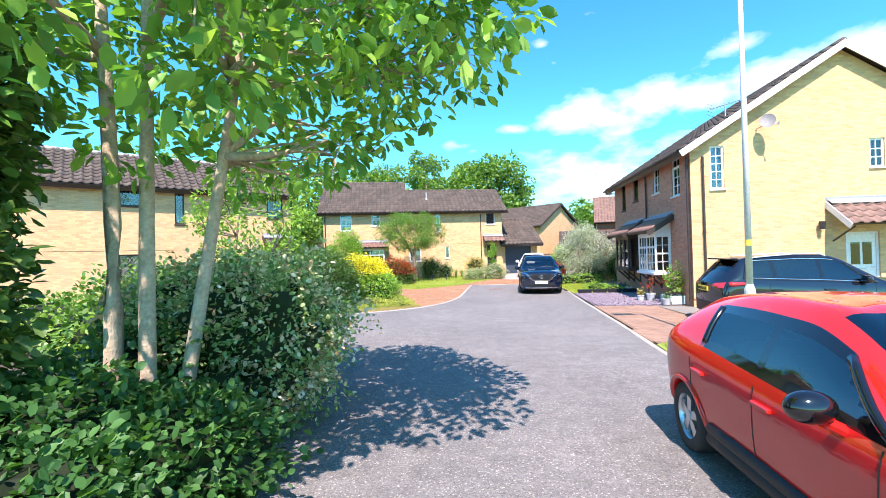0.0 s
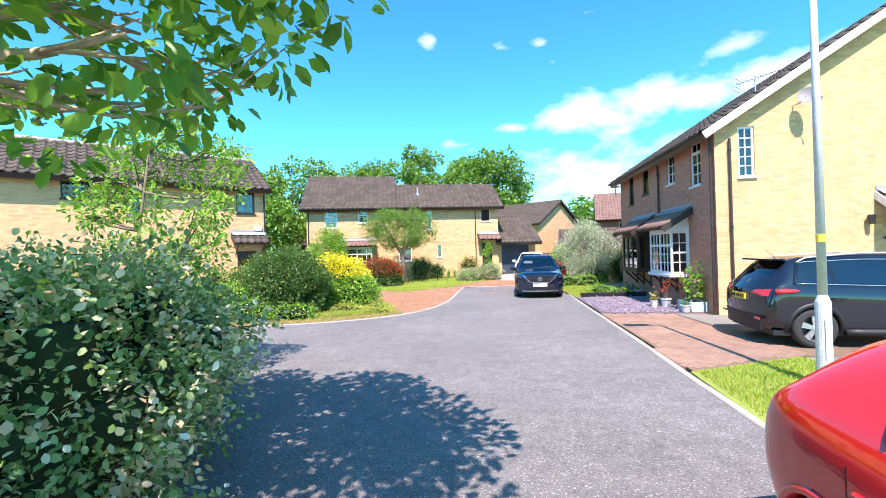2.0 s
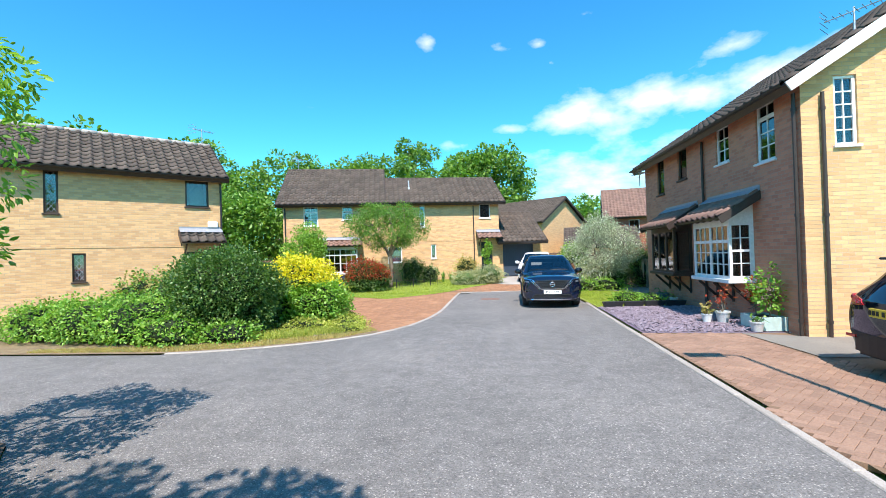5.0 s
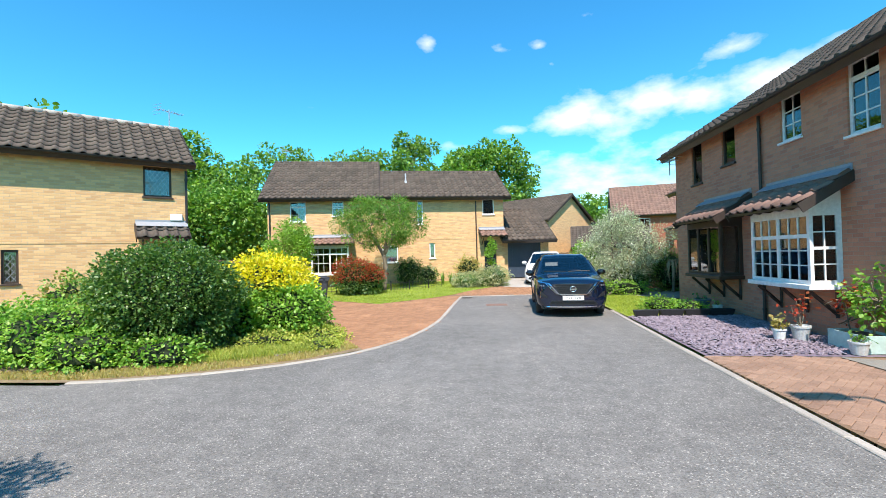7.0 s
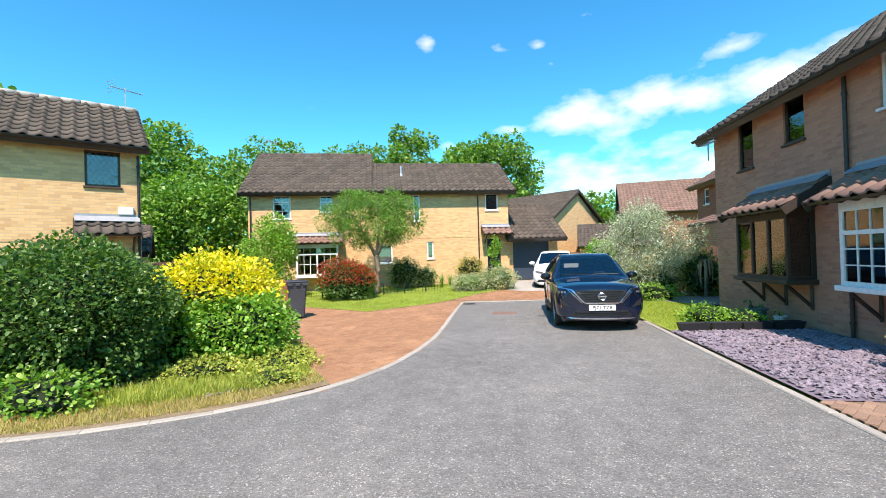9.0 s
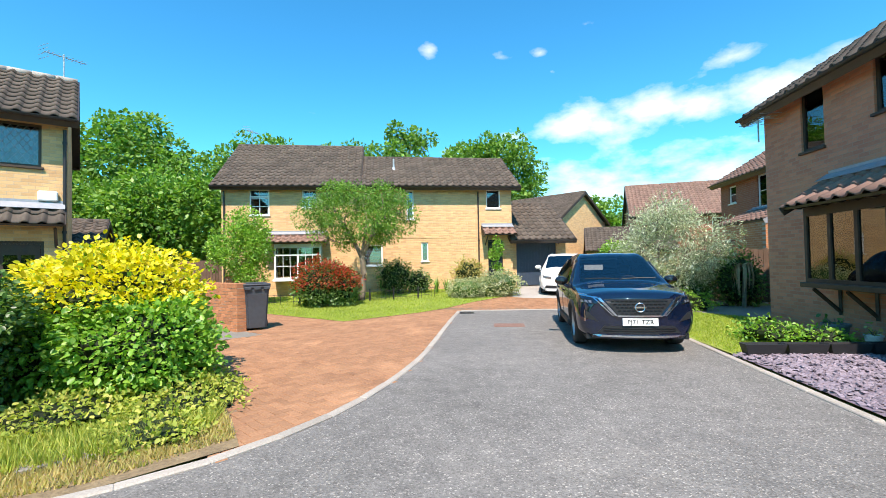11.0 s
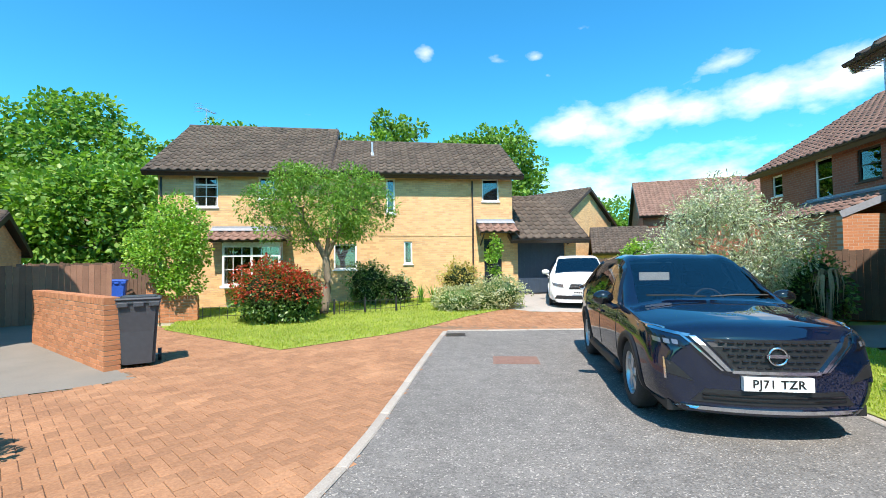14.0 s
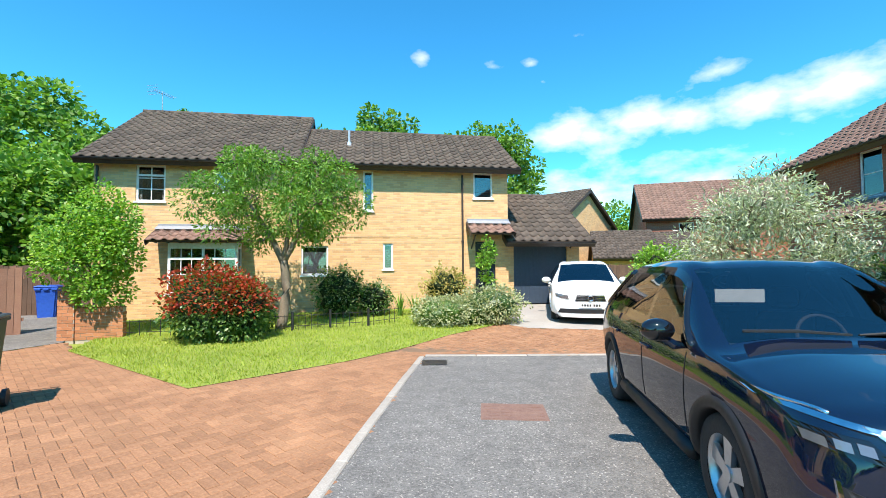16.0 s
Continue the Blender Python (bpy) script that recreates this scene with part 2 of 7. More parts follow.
M_PAVER = rough_mat("brick_paver", (0.215, 0.100, 0.050), (0.385, 0.200, 0.104), 1.3, 0.9, 0.7, 40, spread=0.16)
M_PAVER_WORN = rough_mat("worn_paver", (0.20, 0.115, 0.078), (0.32, 0.20, 0.135), 1.3, 0.9, 0.6, 60, spread=0.16)
M_WALLBRICK = rough_mat("garden_wall_brick", (0.36, 0.135, 0.06), (0.47, 0.205, 0.095), 2.0, 0.9, 0.6, 60, spread=0.22)
M_MORTAR = rough_mat("mortar", (0.40, 0.34, 0.26), (0.50, 0.43, 0.34), 3.0, 0.95, 0.5, 80)
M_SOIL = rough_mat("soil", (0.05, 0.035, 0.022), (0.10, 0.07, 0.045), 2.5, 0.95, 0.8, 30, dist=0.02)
M_DRYSOIL = rough_mat("dry_verge_soil", (0.13, 0.09, 0.05), (0.27, 0.20, 0.11), 3.5, 0.95, 0.9, 30, dist=0.02)
M_TURF = rough_mat("turf", (0.16, 0.22, 0.03), (0.27, 0.32, 0.05), 0.8, 0.95, 0.8, 40, dist=0.02)
M_GRASS = leaf_mat("grass_blades", (0.20, 0.29, 0.03), (0.34, 0.43, 0.05), (0.46, 0.47, 0.10), 0.6)
M_BLACK = plain_mat("black_plastic", (0.02, 0.02, 0.022), 0.5)
M_STEEL = rough_mat("galvanised_steel", (0.42, 0.44, 0.46), (0.55, 0.57, 0.59), 5, 0.45, 0.1, 50, metal=0.6)
M_CONC_OLD = rough_mat("weathered_concrete", (0.15, 0.138, 0.118), (0.23, 0.212, 0.18), 0.9, 0.92, 0.6, 60)
M_BARK = rough_mat("brown_bark", (0.12, 0.095, 0.065), (0.23, 0.185, 0.13), 6, 0.9, 0.8, 45, dist=0.01)
M_BARK_PALE = rough_mat("pale_bark", (0.30, 0.225, 0.145), (0.54, 0.43, 0.30), 5, 0.9, 0.9, 30, dist=0.012)

# ---- mesh helpers ----


def mesh_of(name, verts, faces, mat, smooth=False):
    me = bpy.data.meshes.new(name)
    me.from_pydata([tuple(v) for v in verts], [], faces)
    me.materials.append(mat)
    if smooth:
        me.shade_smooth()
    me.update()
    return me


def put(name, me, parent=None, m=None, label=""):
    ob = new(name, me)
    if parent:
        ob.parent = parent
    if m is not None:
        ob.matrix_local = m
    return tagged(ob, label)


def part(name, bm, mat, parent=None, label="", m=None, smooth=False):
    """Links a bmesh as one mesh object under a thing or a part."""
    bmesh.ops.recalc_face_normals(bm, faces=bm.faces)
    me = bpy.data.meshes.new(name)
    bm.to_mesh(me)
    bm.free()
    me.materials.append(mat)
    if smooth:
        me.shade_smooth()
    return put(name, me, parent, m, label)


def thing(name, m, label, category, group="", kind=""):
    ob = new(name)
    ob.empty_display_size = 0.2
    ob.matrix_world = m
    return tagged(ob, label, category, group, kind)


def add_box(bm, x0, x1, y0, y1, z0, z1, bevel=0.0, m=None):
    r = bmesh.ops.create_cube(bm, size=1.0)
    mm = Matrix.Translation(((x0 + x1) / 2, (y0 + y1) / 2, (z0 + z1) / 2)) @ Matrix.Diagonal((x1 - x0, y1 - y0, z1 - z0, 1))
    bmesh.ops.transform(bm, matrix=(m @ mm) if m is not None else mm, verts=r["verts"])
    if bevel:
        es = list({e for v in r["verts"] for e in v.link_edges})
        bmesh.ops.bevel(bm, geom=es, offset=bevel, segments=1, affect="EDGES")
    return bm


def boxm(*a, bevel=0.0):
    return add_box(bmesh.new(), *a, bevel=bevel)


def add_tube(bm, a, b, r0, r1=None, seg=8, cap=True):
    a, b = Vector(a), Vector(b)
    d = b - a
    r = bmesh.ops.create_cone(bm, cap_ends=cap, segments=seg, radius1=r0, radius2=r0 if r1 is None else r1, depth=d.length)
    bmesh.ops.transform(bm, matrix=Matrix.Translation((a + b) / 2) @ d.to_track_quat("Z", "Y").to_matrix().to_4x4(), verts=r["verts"])
    return bm


def tube_path(bm, pts, radii, seg=7):
    """One skin along a bent line, tapering."""
    pts = [Vector(p) for p in pts]
    rings = []
    for k, p in enumerate(pts):
        d = (pts[min(k + 1, len(pts) - 1)] - pts[max(k - 1, 0)]).normalized()
        q = d.to_track_quat("Z", "Y").to_matrix()
        rings.append([bm.verts.new(p + q @ Vector((math.cos(a) * radii[k], math.sin(a) * radii[k], 0))) for a in [6.2832 * j / seg for j in range(seg)]])
    for a, b in zip(rings, rings[1:]):
        for j in range(seg):
            bm.faces.new((a[j], a[(j + 1) % seg], b[(j + 1) % seg], b[j]))
    bm.faces.new(rings[-1])
    bm.faces.new(list(reversed(rings[0])))
    return bm


def sheet(name, poly, z, mat, label="", kind="structure", thick=0.3, category=""):
    """A flat slab with the outline poly, its top at z."""
    bm = bmesh.new()
    top = bm.faces.new([bm.verts.new((x, y, z)) for x, y in poly])
    r = bmesh.ops.extrude_face_region(bm, geom=[top])
    bmesh.ops.translate(bm, vec=(0, 0, -thick), verts=[v for v in r["geom"] if isinstance(v, bmesh.types.BMVert)])
    return tagged(part(name, bm, mat), label, category, kind=kind)


def curve(pts, n=6):
    """A smooth line through the points."""
    out, p = [], [pts[0], *pts, pts[-1]]
    for k in range(1, len(p) - 2):
        for j in range(n):
            t = j / n
            out.append(tuple(0.5 * (2 * b + (c - a) * t + (2 * a - 5 * b + 4 * c - d) * t * t + (3 * b - a - 3 * c + d) * t ** 3)
                             for a, b, c, d in zip(p[k - 1], p[k], p[k + 1], p[k + 2])))
    return out + [tuple(pts[-1])]


def wall_mesh(name, w, h, openings, thick, mat, gable=None, base=-0.3):
    """A wall in the XZ plane, its outer face at y = 0, with openings (x0, x1, z0, z1) through it; gable: (x, z) of the apex."""
    xs = sorted({0.0, w, *[o[0] for o in openings], *[o[1] for o in openings]})
    zs = sorted({base, h, *[o[2] for o in openings], *[o[3] for o in openings]})
    solid = lambda i, k: 0 <= i < len(xs) - 1 and 0 <= k < len(zs) - 1 and not any(
        o[0] - 1e-6 <= xs[i] and xs[i + 1] <= o[1] + 1e-6 and o[2] - 1e-6 <= zs[k] and zs[k + 1] <= o[3] + 1e-6 for o in openings)
    v, f = [], []

    def quad(*p):
        f.append(tuple(range(len(v), len(v) + len(p))))
        v.extend(p)

    for i in range(len(xs) - 1):
        for k in range(len(zs) - 1):
            if not solid(i, k):
                continue
            a, b, c, d = xs[i], xs[i + 1], zs[k], zs[k + 1]
            quad((a, 0, c), (b, 0, c), (b, 0, d), (a, 0, d))
            quad((a, thick, c), (a, thick, d), (b, thick, d), (b, thick, c))
            if not solid(i - 1, k):
                quad((a, 0, c), (a, 0, d), (a, thick, d), (a, thick, c))
            if not solid(i + 1, k):
                quad((b, 0, c), (b, thick, c), (b, thick, d), (b, 0, d))
            if not solid(i, k - 1):
                quad((a, 0, c), (a, thick, c), (b, thick, c), (b, 0, c))
            if not solid(i, k + 1) and not (gable and d == h):
                quad((a, 0, d), (b, 0, d), (b, thick, d), (a, thick, d))
    if gable:
        gx, gz = gable
        quad((0, 0, h), (w, 0, h), (gx, 0, gz))
        quad((0, thick, h), (gx, thick, gz), (w, thick, h))
        quad((0, 0, h), (gx, 0, gz), (gx, thick, gz), (0, thick, h))
        quad((w, 0, h), (w, thick, h), (gx, thick, gz), (gx, 0, gz))
    return mesh_of(name, v, f, mat)


# one roof tile: a pan with one deep roll, 0.30 wide, 0.37 long up the slope
def tile_geo():
    prof = [(0.0, 0.004), (0.03, -0.004), (0.08, -0.006), (0.125, 0.0), (0.155, 0.016), (0.185, 0.036), (0.215, 0.046), (0.245, 0.040), (0.275, 0.020), (0.30, 0.004)]
    v = [(x, 0.0, z * 1.25 + 0.046) for x, z in prof] + [(x, 0.37, z * 1.25 + 0.004) for x, z in prof] + [(x, 0.0, z + 0.016) for x, z in prof]
    n = len(prof)
    f = [(k, k + 1, n + k + 1, n + k) for k in range(n - 1)] + [(2 * n + k, 2 * n + k + 1, k + 1, k) for k in range(n - 1)]
    return v, f


TILE_V, TILE_F = tile_geo()
TILES = {}


def tiles(parent, m, wide, up, mat, singles=0, cut=None):
    """Roof tiles over a slope: x along the eave, y up the slope. The first `singles` are objects of their own."""
    key = mat.name
    if key not in TILES:
        TILES[key] = mesh_of("roof_tile", TILE_V, TILE_F, mat, True)
    nx, ny = max(1, round(wide / 0.30)), max(1, round(up / 0.325))
    sx, sy = wide / nx / 0.30, up / ny / 0.325
    v, f, made = [], [], 0
    rnd = random.Random(nx * 31 + ny)
    for j in range(ny):
        for i in range(nx):
            x0, y0, z0 = i * 0.30 * sx, j * 0.325 * sy, 0.004 * rnd.random()
            if cut and not cut(x0 + 0.15, y0 + 0.16):
                continue
            if made < singles:
                ob = new("roof_tile", TILES[key])
                ob.parent = parent
                ob.matrix_local = m @ Matrix.Translation((x0, y0, z0)) @ Matrix.Diagonal((sx, sy, 1, 1))
                made += 1
            else:
                b = len(v)
                v += [(x0 + x * sx, y0 + y * sy, z0 + z) for x, y, z in TILE_V]
                f += [tuple(b + q for q in face) for face in TILE_F]
    if v:
        ob = put("tile_field", mesh_of("tile_field", v, f, mat, True), parent, m)
        tagged(ob, kind="stuff")


def window(parent, x0, x1, z0, z1, mat, cols=2, rows=3, y=0.05, sill=True, curtain=0.0, top_light=0.0, lead=False, y_in=0.9):
    """A window in a wall's opening: frame, bars, panes, sill, and a dim room behind."""
    w_ob = new("window")
    w_ob.parent = parent
    fr = 0.055
    bm = bmesh.new()
    for a in ((x0, x1, y, y + 0.06, z0, z0 + fr), (x0, x1, y, y + 0.06, z1 - fr, z1), (x0, x0 + fr, y, y + 0.06, z0 + fr, z1 - fr), (x1 - fr, x1, y, y + 0.06, z0 + fr, z1 - fr)):
        add_box(bm, *a)
    if top_light:
        add_box(bm, x0 + fr, x1 - fr, y - 0.004, y + 0.058, z1 - top_light - 0.03, z1 - top_light + 0.03)
    part("window_frame", bm, mat, w_ob)
    if not lead:
        for c in range(1, cols):
            x = x0 + fr + (x1 - x0 - 2 * fr) * c / cols
            part("glazing_bar", boxm(x - 0.012, x + 0.012, y + 0.012, y + 0.045, z0 + fr, z1 - fr), mat, w_ob)
        for r in range(1, rows):
            z = z0 + fr + (z1 - z0 - 2 * fr) * r / rows
            part("glazing_bar", boxm(x0 + fr, x1 - fr, y + 0.014, y + 0.043, z - 0.012, z + 0.012), mat, w_ob)
    else:
        bm = bmesh.new()
        ww, hh = x1 - x0 - 2 * fr, z1 - z0 - 2 * fr
        st = 0.13
        k = -int(hh / st) - 1
        while k * st < ww + hh:
            for s in (1, -1):
                p = []
                for zz in np.linspace(0, hh, 24):
                    xx = k * st + zz * 0.7 if s > 0 else ww - (k * st + zz * 0.7)
                    if 0 <= xx <= ww:
                        p.append((x0 + fr + xx, z0 + fr + zz))
                if len(p) > 1:
                    add_tube(bm, (p[0][0], y + 0.024, p[0][1]), (p[-1][0], y + 0.024, p[-1][1]), 0.005, seg=4, cap=False)
            k += 1
        part("lead_lattice", bm, M_LEAD, w_ob)
    p = part("pane", boxm(x0 + fr, x1 - fr, y + 0.026, y + 0.032, z0 + fr, z1 - fr), M_PANE, w_ob)
    p.visible_shadow = False
    if sill:
        part("window_sill", boxm(x0 - 0.04, x1 + 0.04, -0.05, y + 0.03, z0 - 0.05, z0, bevel=0.006), mat, w_ob)
    if curtain:
        for a, b in ((x0 + fr, x0 + fr + curtain * (x1 - x0)), (x1 - fr - curtain * (x1 - x0), x1 - fr)):
            v, f = [], []
            n = 14
            for k in range(n + 1):
                xx = a + (b - a) * k / n
                yy = y + 0.085 + 0.012 * math.sin(k * 2.1)
                v += [(xx, yy, z0 + fr), (xx, yy, z1 - fr)]
            f = [(2 * k, 2 * k + 2, 2 * k + 3, 2 * k + 1) for k in range(n)]
            put("curtain", mesh_of("curtain", v, f, M_CURTAIN, True), w_ob)
    return w_ob


def pipe(parent, x, z0, z1, y=-0.06, mat=None, name="downpipe"):
    bm = bmesh.new()
    add_tube(bm, (x, y, z0), (x, y, z1), 0.034, seg=10)
    for z in (z0 + 0.3, (z0 + z1) / 2, z1 - 0.3):
        add_tube(bm, (x, y, z - 0.03), (x, y, z + 0.03), 0.045, seg=10)
    return part(name, bm, mat or M_BLACK, parent)


def gutter(parent, x0, x1, y, z, mat=None):
    bm = bmesh.new()
    n = 8
    for xx in (x0, x1):
        for k in range(n + 1):
            a = math.pi * k / n
            bm.verts.new((xx, y - 0.055 * math.cos(a), z - 0.055 * math.sin(a)))
    bm.verts.ensure_lookup_table()
    for k in range(n):
        bm.faces.new([bm.verts[i] for i in (k, k + 1, n + 2 + k, n + 1 + k)])
    return part("gutter", bm, mat or M_BLACK, parent, smooth=True)


def house(name, m, w, depth, eave, ridge, label, front=(), gable_l=(), gable_r=(), brick=None, tile=None, over=0.35, side=0.25, singles=0, verge=None, group="houses"):
    """A gabled two-storey house: front along local x, facing -y. Openings are (x0, x1, z0, z1)."""
    brick, tile, verge = brick or M_BRICK, tile or M_TILE, verge or M_FASCIA
    h = thing(name, m, label, "house", group)
    th = 0.28
    put("wall", wall_mesh("front_wall", w, eave, front, th, brick), h)
    put("wall", wall_mesh("back_wall", w, eave, (), th, brick), h, pose(w, depth, 0, 0, 0, 180))
    put("wall", wall_mesh("gable_wall", depth - 2 * th, eave, gable_r, th, brick, (depth / 2 - th, ridge - 0.12 )), h, pose(w, th, 0, 0, 0, 90))
    put("wall", wall_mesh("gable_wall", depth - 2 * th, eave, gable_l, th, brick, (depth / 2 - th, ridge - 0.12)), h, pose(0, depth - th, 0, 0, 0, -90))
    put("floor_slab", mesh_of("floor_slab", [(th, th, eave - 0.1), (w - th, th, eave - 0.1), (w - th, depth - th, eave - 0.1), (th, depth - th, eave - 0.1)], [(0, 1, 2, 3)], M_INSIDE), h)
    pitch = math.atan2(ridge - eave, depth / 2)
    up = (depth / 2 + over) / math.cos(pitch)
    z_e = eave - over * math.tan(pitch)
    for flip in (0, 1):
        base = Matrix.Translation((-side, -over, z_e)) @ pose(0, 0, 0, math.degrees(pitch)) if not flip else \
            Matrix.Translation((w + side, depth + over, z_e)) @ pose(0, 0, 0, 0, 0, 180) @ pose(0, 0, 0, math.degrees(pitch))
        part("roof_deck", boxm(0, w + 2 * side, 0.02, up, -0.06, 0.0), M_FASCIA, h, m=base)
        tiles(h, base, w + 2 * side, up, tile, 0 if flip else singles)
        part("fascia", boxm(-0.002, w + 2 * side + 0.002, -0.03, 0.019, -0.17, 0.012), M_FASCIA, h, m=base)
        for x in (-0.032, w + 2 * side + 0.002):
            part("bargeboard", boxm(x, x + 0.03, -0.03, up + 0.02, -0.17, 0.018), verge, h, m=base)
    bm = bmesh.new()
    n = int((w + 2 * side) / 0.45)
    for k in range(n):
        x0 = -side + (w + 2 * side) * k / n
        add_tube(bm, (x0, depth / 2, ridge + 0.0), (x0 + (w + 2 * side) / n - 0.012, depth / 2, ridge + 0.0), 0.10, 0.095, seg=10)
    part("ridge_tiles", bm, tile, h, smooth=True)
    gutter(h, -side, w + side, -over - 0.07, z_e - 0.005)
    return h, z_e


# ---- ground ----
bm = bmesh.new()
bm.faces.new([bm.verts.new(p) for p in ((-900, -900, -0.06), (900, -900, -0.06), (900, 900, -0.06), (-900, 900, -0.06))])
tagged(part("ground", bm, M_TURF), "grassy ground running out to the horizon", kind="structure")
KERB_R = [(3.0, -12.0), (3.02, 4.0), (3.06, 9.0), (3.17, 13.0), (3.25, 17.0), (3.34, 20.9), (3.40, 22.6)]
KERB_L = [(-1.08, 27.2), (-1.14, 24.6), (-1.17, 22.0), (-1.24, 20.4), (-1.56, 18.6), (-2.10, 17.40), (-2.82, 16.62), (-3.60, 16.08), (-4.6, 15.6), (-5.9, 15.27), (-8.0, 15.2), (-30.0, 15.1)]
road_edge = curve(KERB_L, 5)
ROAD = [(-2.6, -12), (3.0, -12)] + curve(KERB_R, 3)[1:] + [(3.42, 27.6)] + road_edge + [(-30, 11.4), (-6.5, 11.6), (-4.4, 11.3), (-3.3, 10.2), (-2.6, 8.2)]
sheet("road", ROAD, 0.0, M_ASPHALT, "grey worn asphalt road of a close")


def height(x, y):
    """The ground's rise towards the houses at the end of the close."""
    k = min(1.0, max(0.0, (x + 9.0) / 5.0))
    return min(0.25, 0.055 * max(0.0, y - 27.7)) * (0.45 + 0.55 * k)


def canopy(parent, x0, x1, proj, z0, z1, tile=None, singles=0, brackets=2, lead=True, fascia=None, feet=False):
    """A small tiled lean-to roof over a bay or a door."""
    tile = tile or M_TILE_RED
    c = new("canopy")
    c.parent = parent
    up = math.hypot(proj, z1 - z0)
    base = Matrix.Translation((x0, -proj, z0)) @ pose(0, 0, 0, math.degrees(math.atan2(z1 - z0, proj)))
    part("deck", boxm(0, x1 - x0, 0.02, up, -0.05, 0.0), M_FASCIA, c, m=base)
    tiles(c, base, x1 - x0, up, tile, singles)
    for x in (-0.027, x1 - x0 + 0.002):
        part("bargeboard", boxm(x, x + 0.025, -0.02, up, -0.14, 0.03), fascia or M_FASCIA, c, m=base)
    if lead:
        part("flashing", boxm(0, x1 - x0, up - 0.24, up + 0.0, 0.085, 0.098), M_LEAD, c, "grey lead flashing", m=base)
        part("upstand", boxm(x0, x1, -0.02, 0.0, z1 - 0.02, z1 + 0.14), M_LEAD, c)
    if feet:
        n = max(2, round((x1 - x0) / 0.34))
        for k in range(n):
            x = (x1 - x0 - 0.05) * (k + 0.5) / n
            bm = bmesh.new()
            q = [bm.verts.new((xx, y, z)) for xx in (x, x + 0.05) for y, z in ((0.04, -0.05), (up - 0.05, -0.05), (up - 0.05, -0.13), (0.16, -0.15))]
            for f_ in ((0, 1, 2, 3), (7, 6, 5, 4), (0, 4, 5, 1), (1, 5, 6, 2), (2, 6, 7, 3), (3, 7, 4, 0)):
                bm.faces.new([q[t_] for t_ in f_])
            part("rafter", bm, M_FASCIA, c, m=base)
    for k in range(brackets):
        x = x0 + 0.15 + (x1 - x0 - 0.3) * k / max(1, brackets - 1)
        bm = bmesh.new()
        add_tube(bm, (x, -0.02, z0 - 0.45), (x, -proj + 0.12, z0 - 0.06), 0.03, seg=4)
        part("bracket", bm, M_FASCIA, c)
    return c


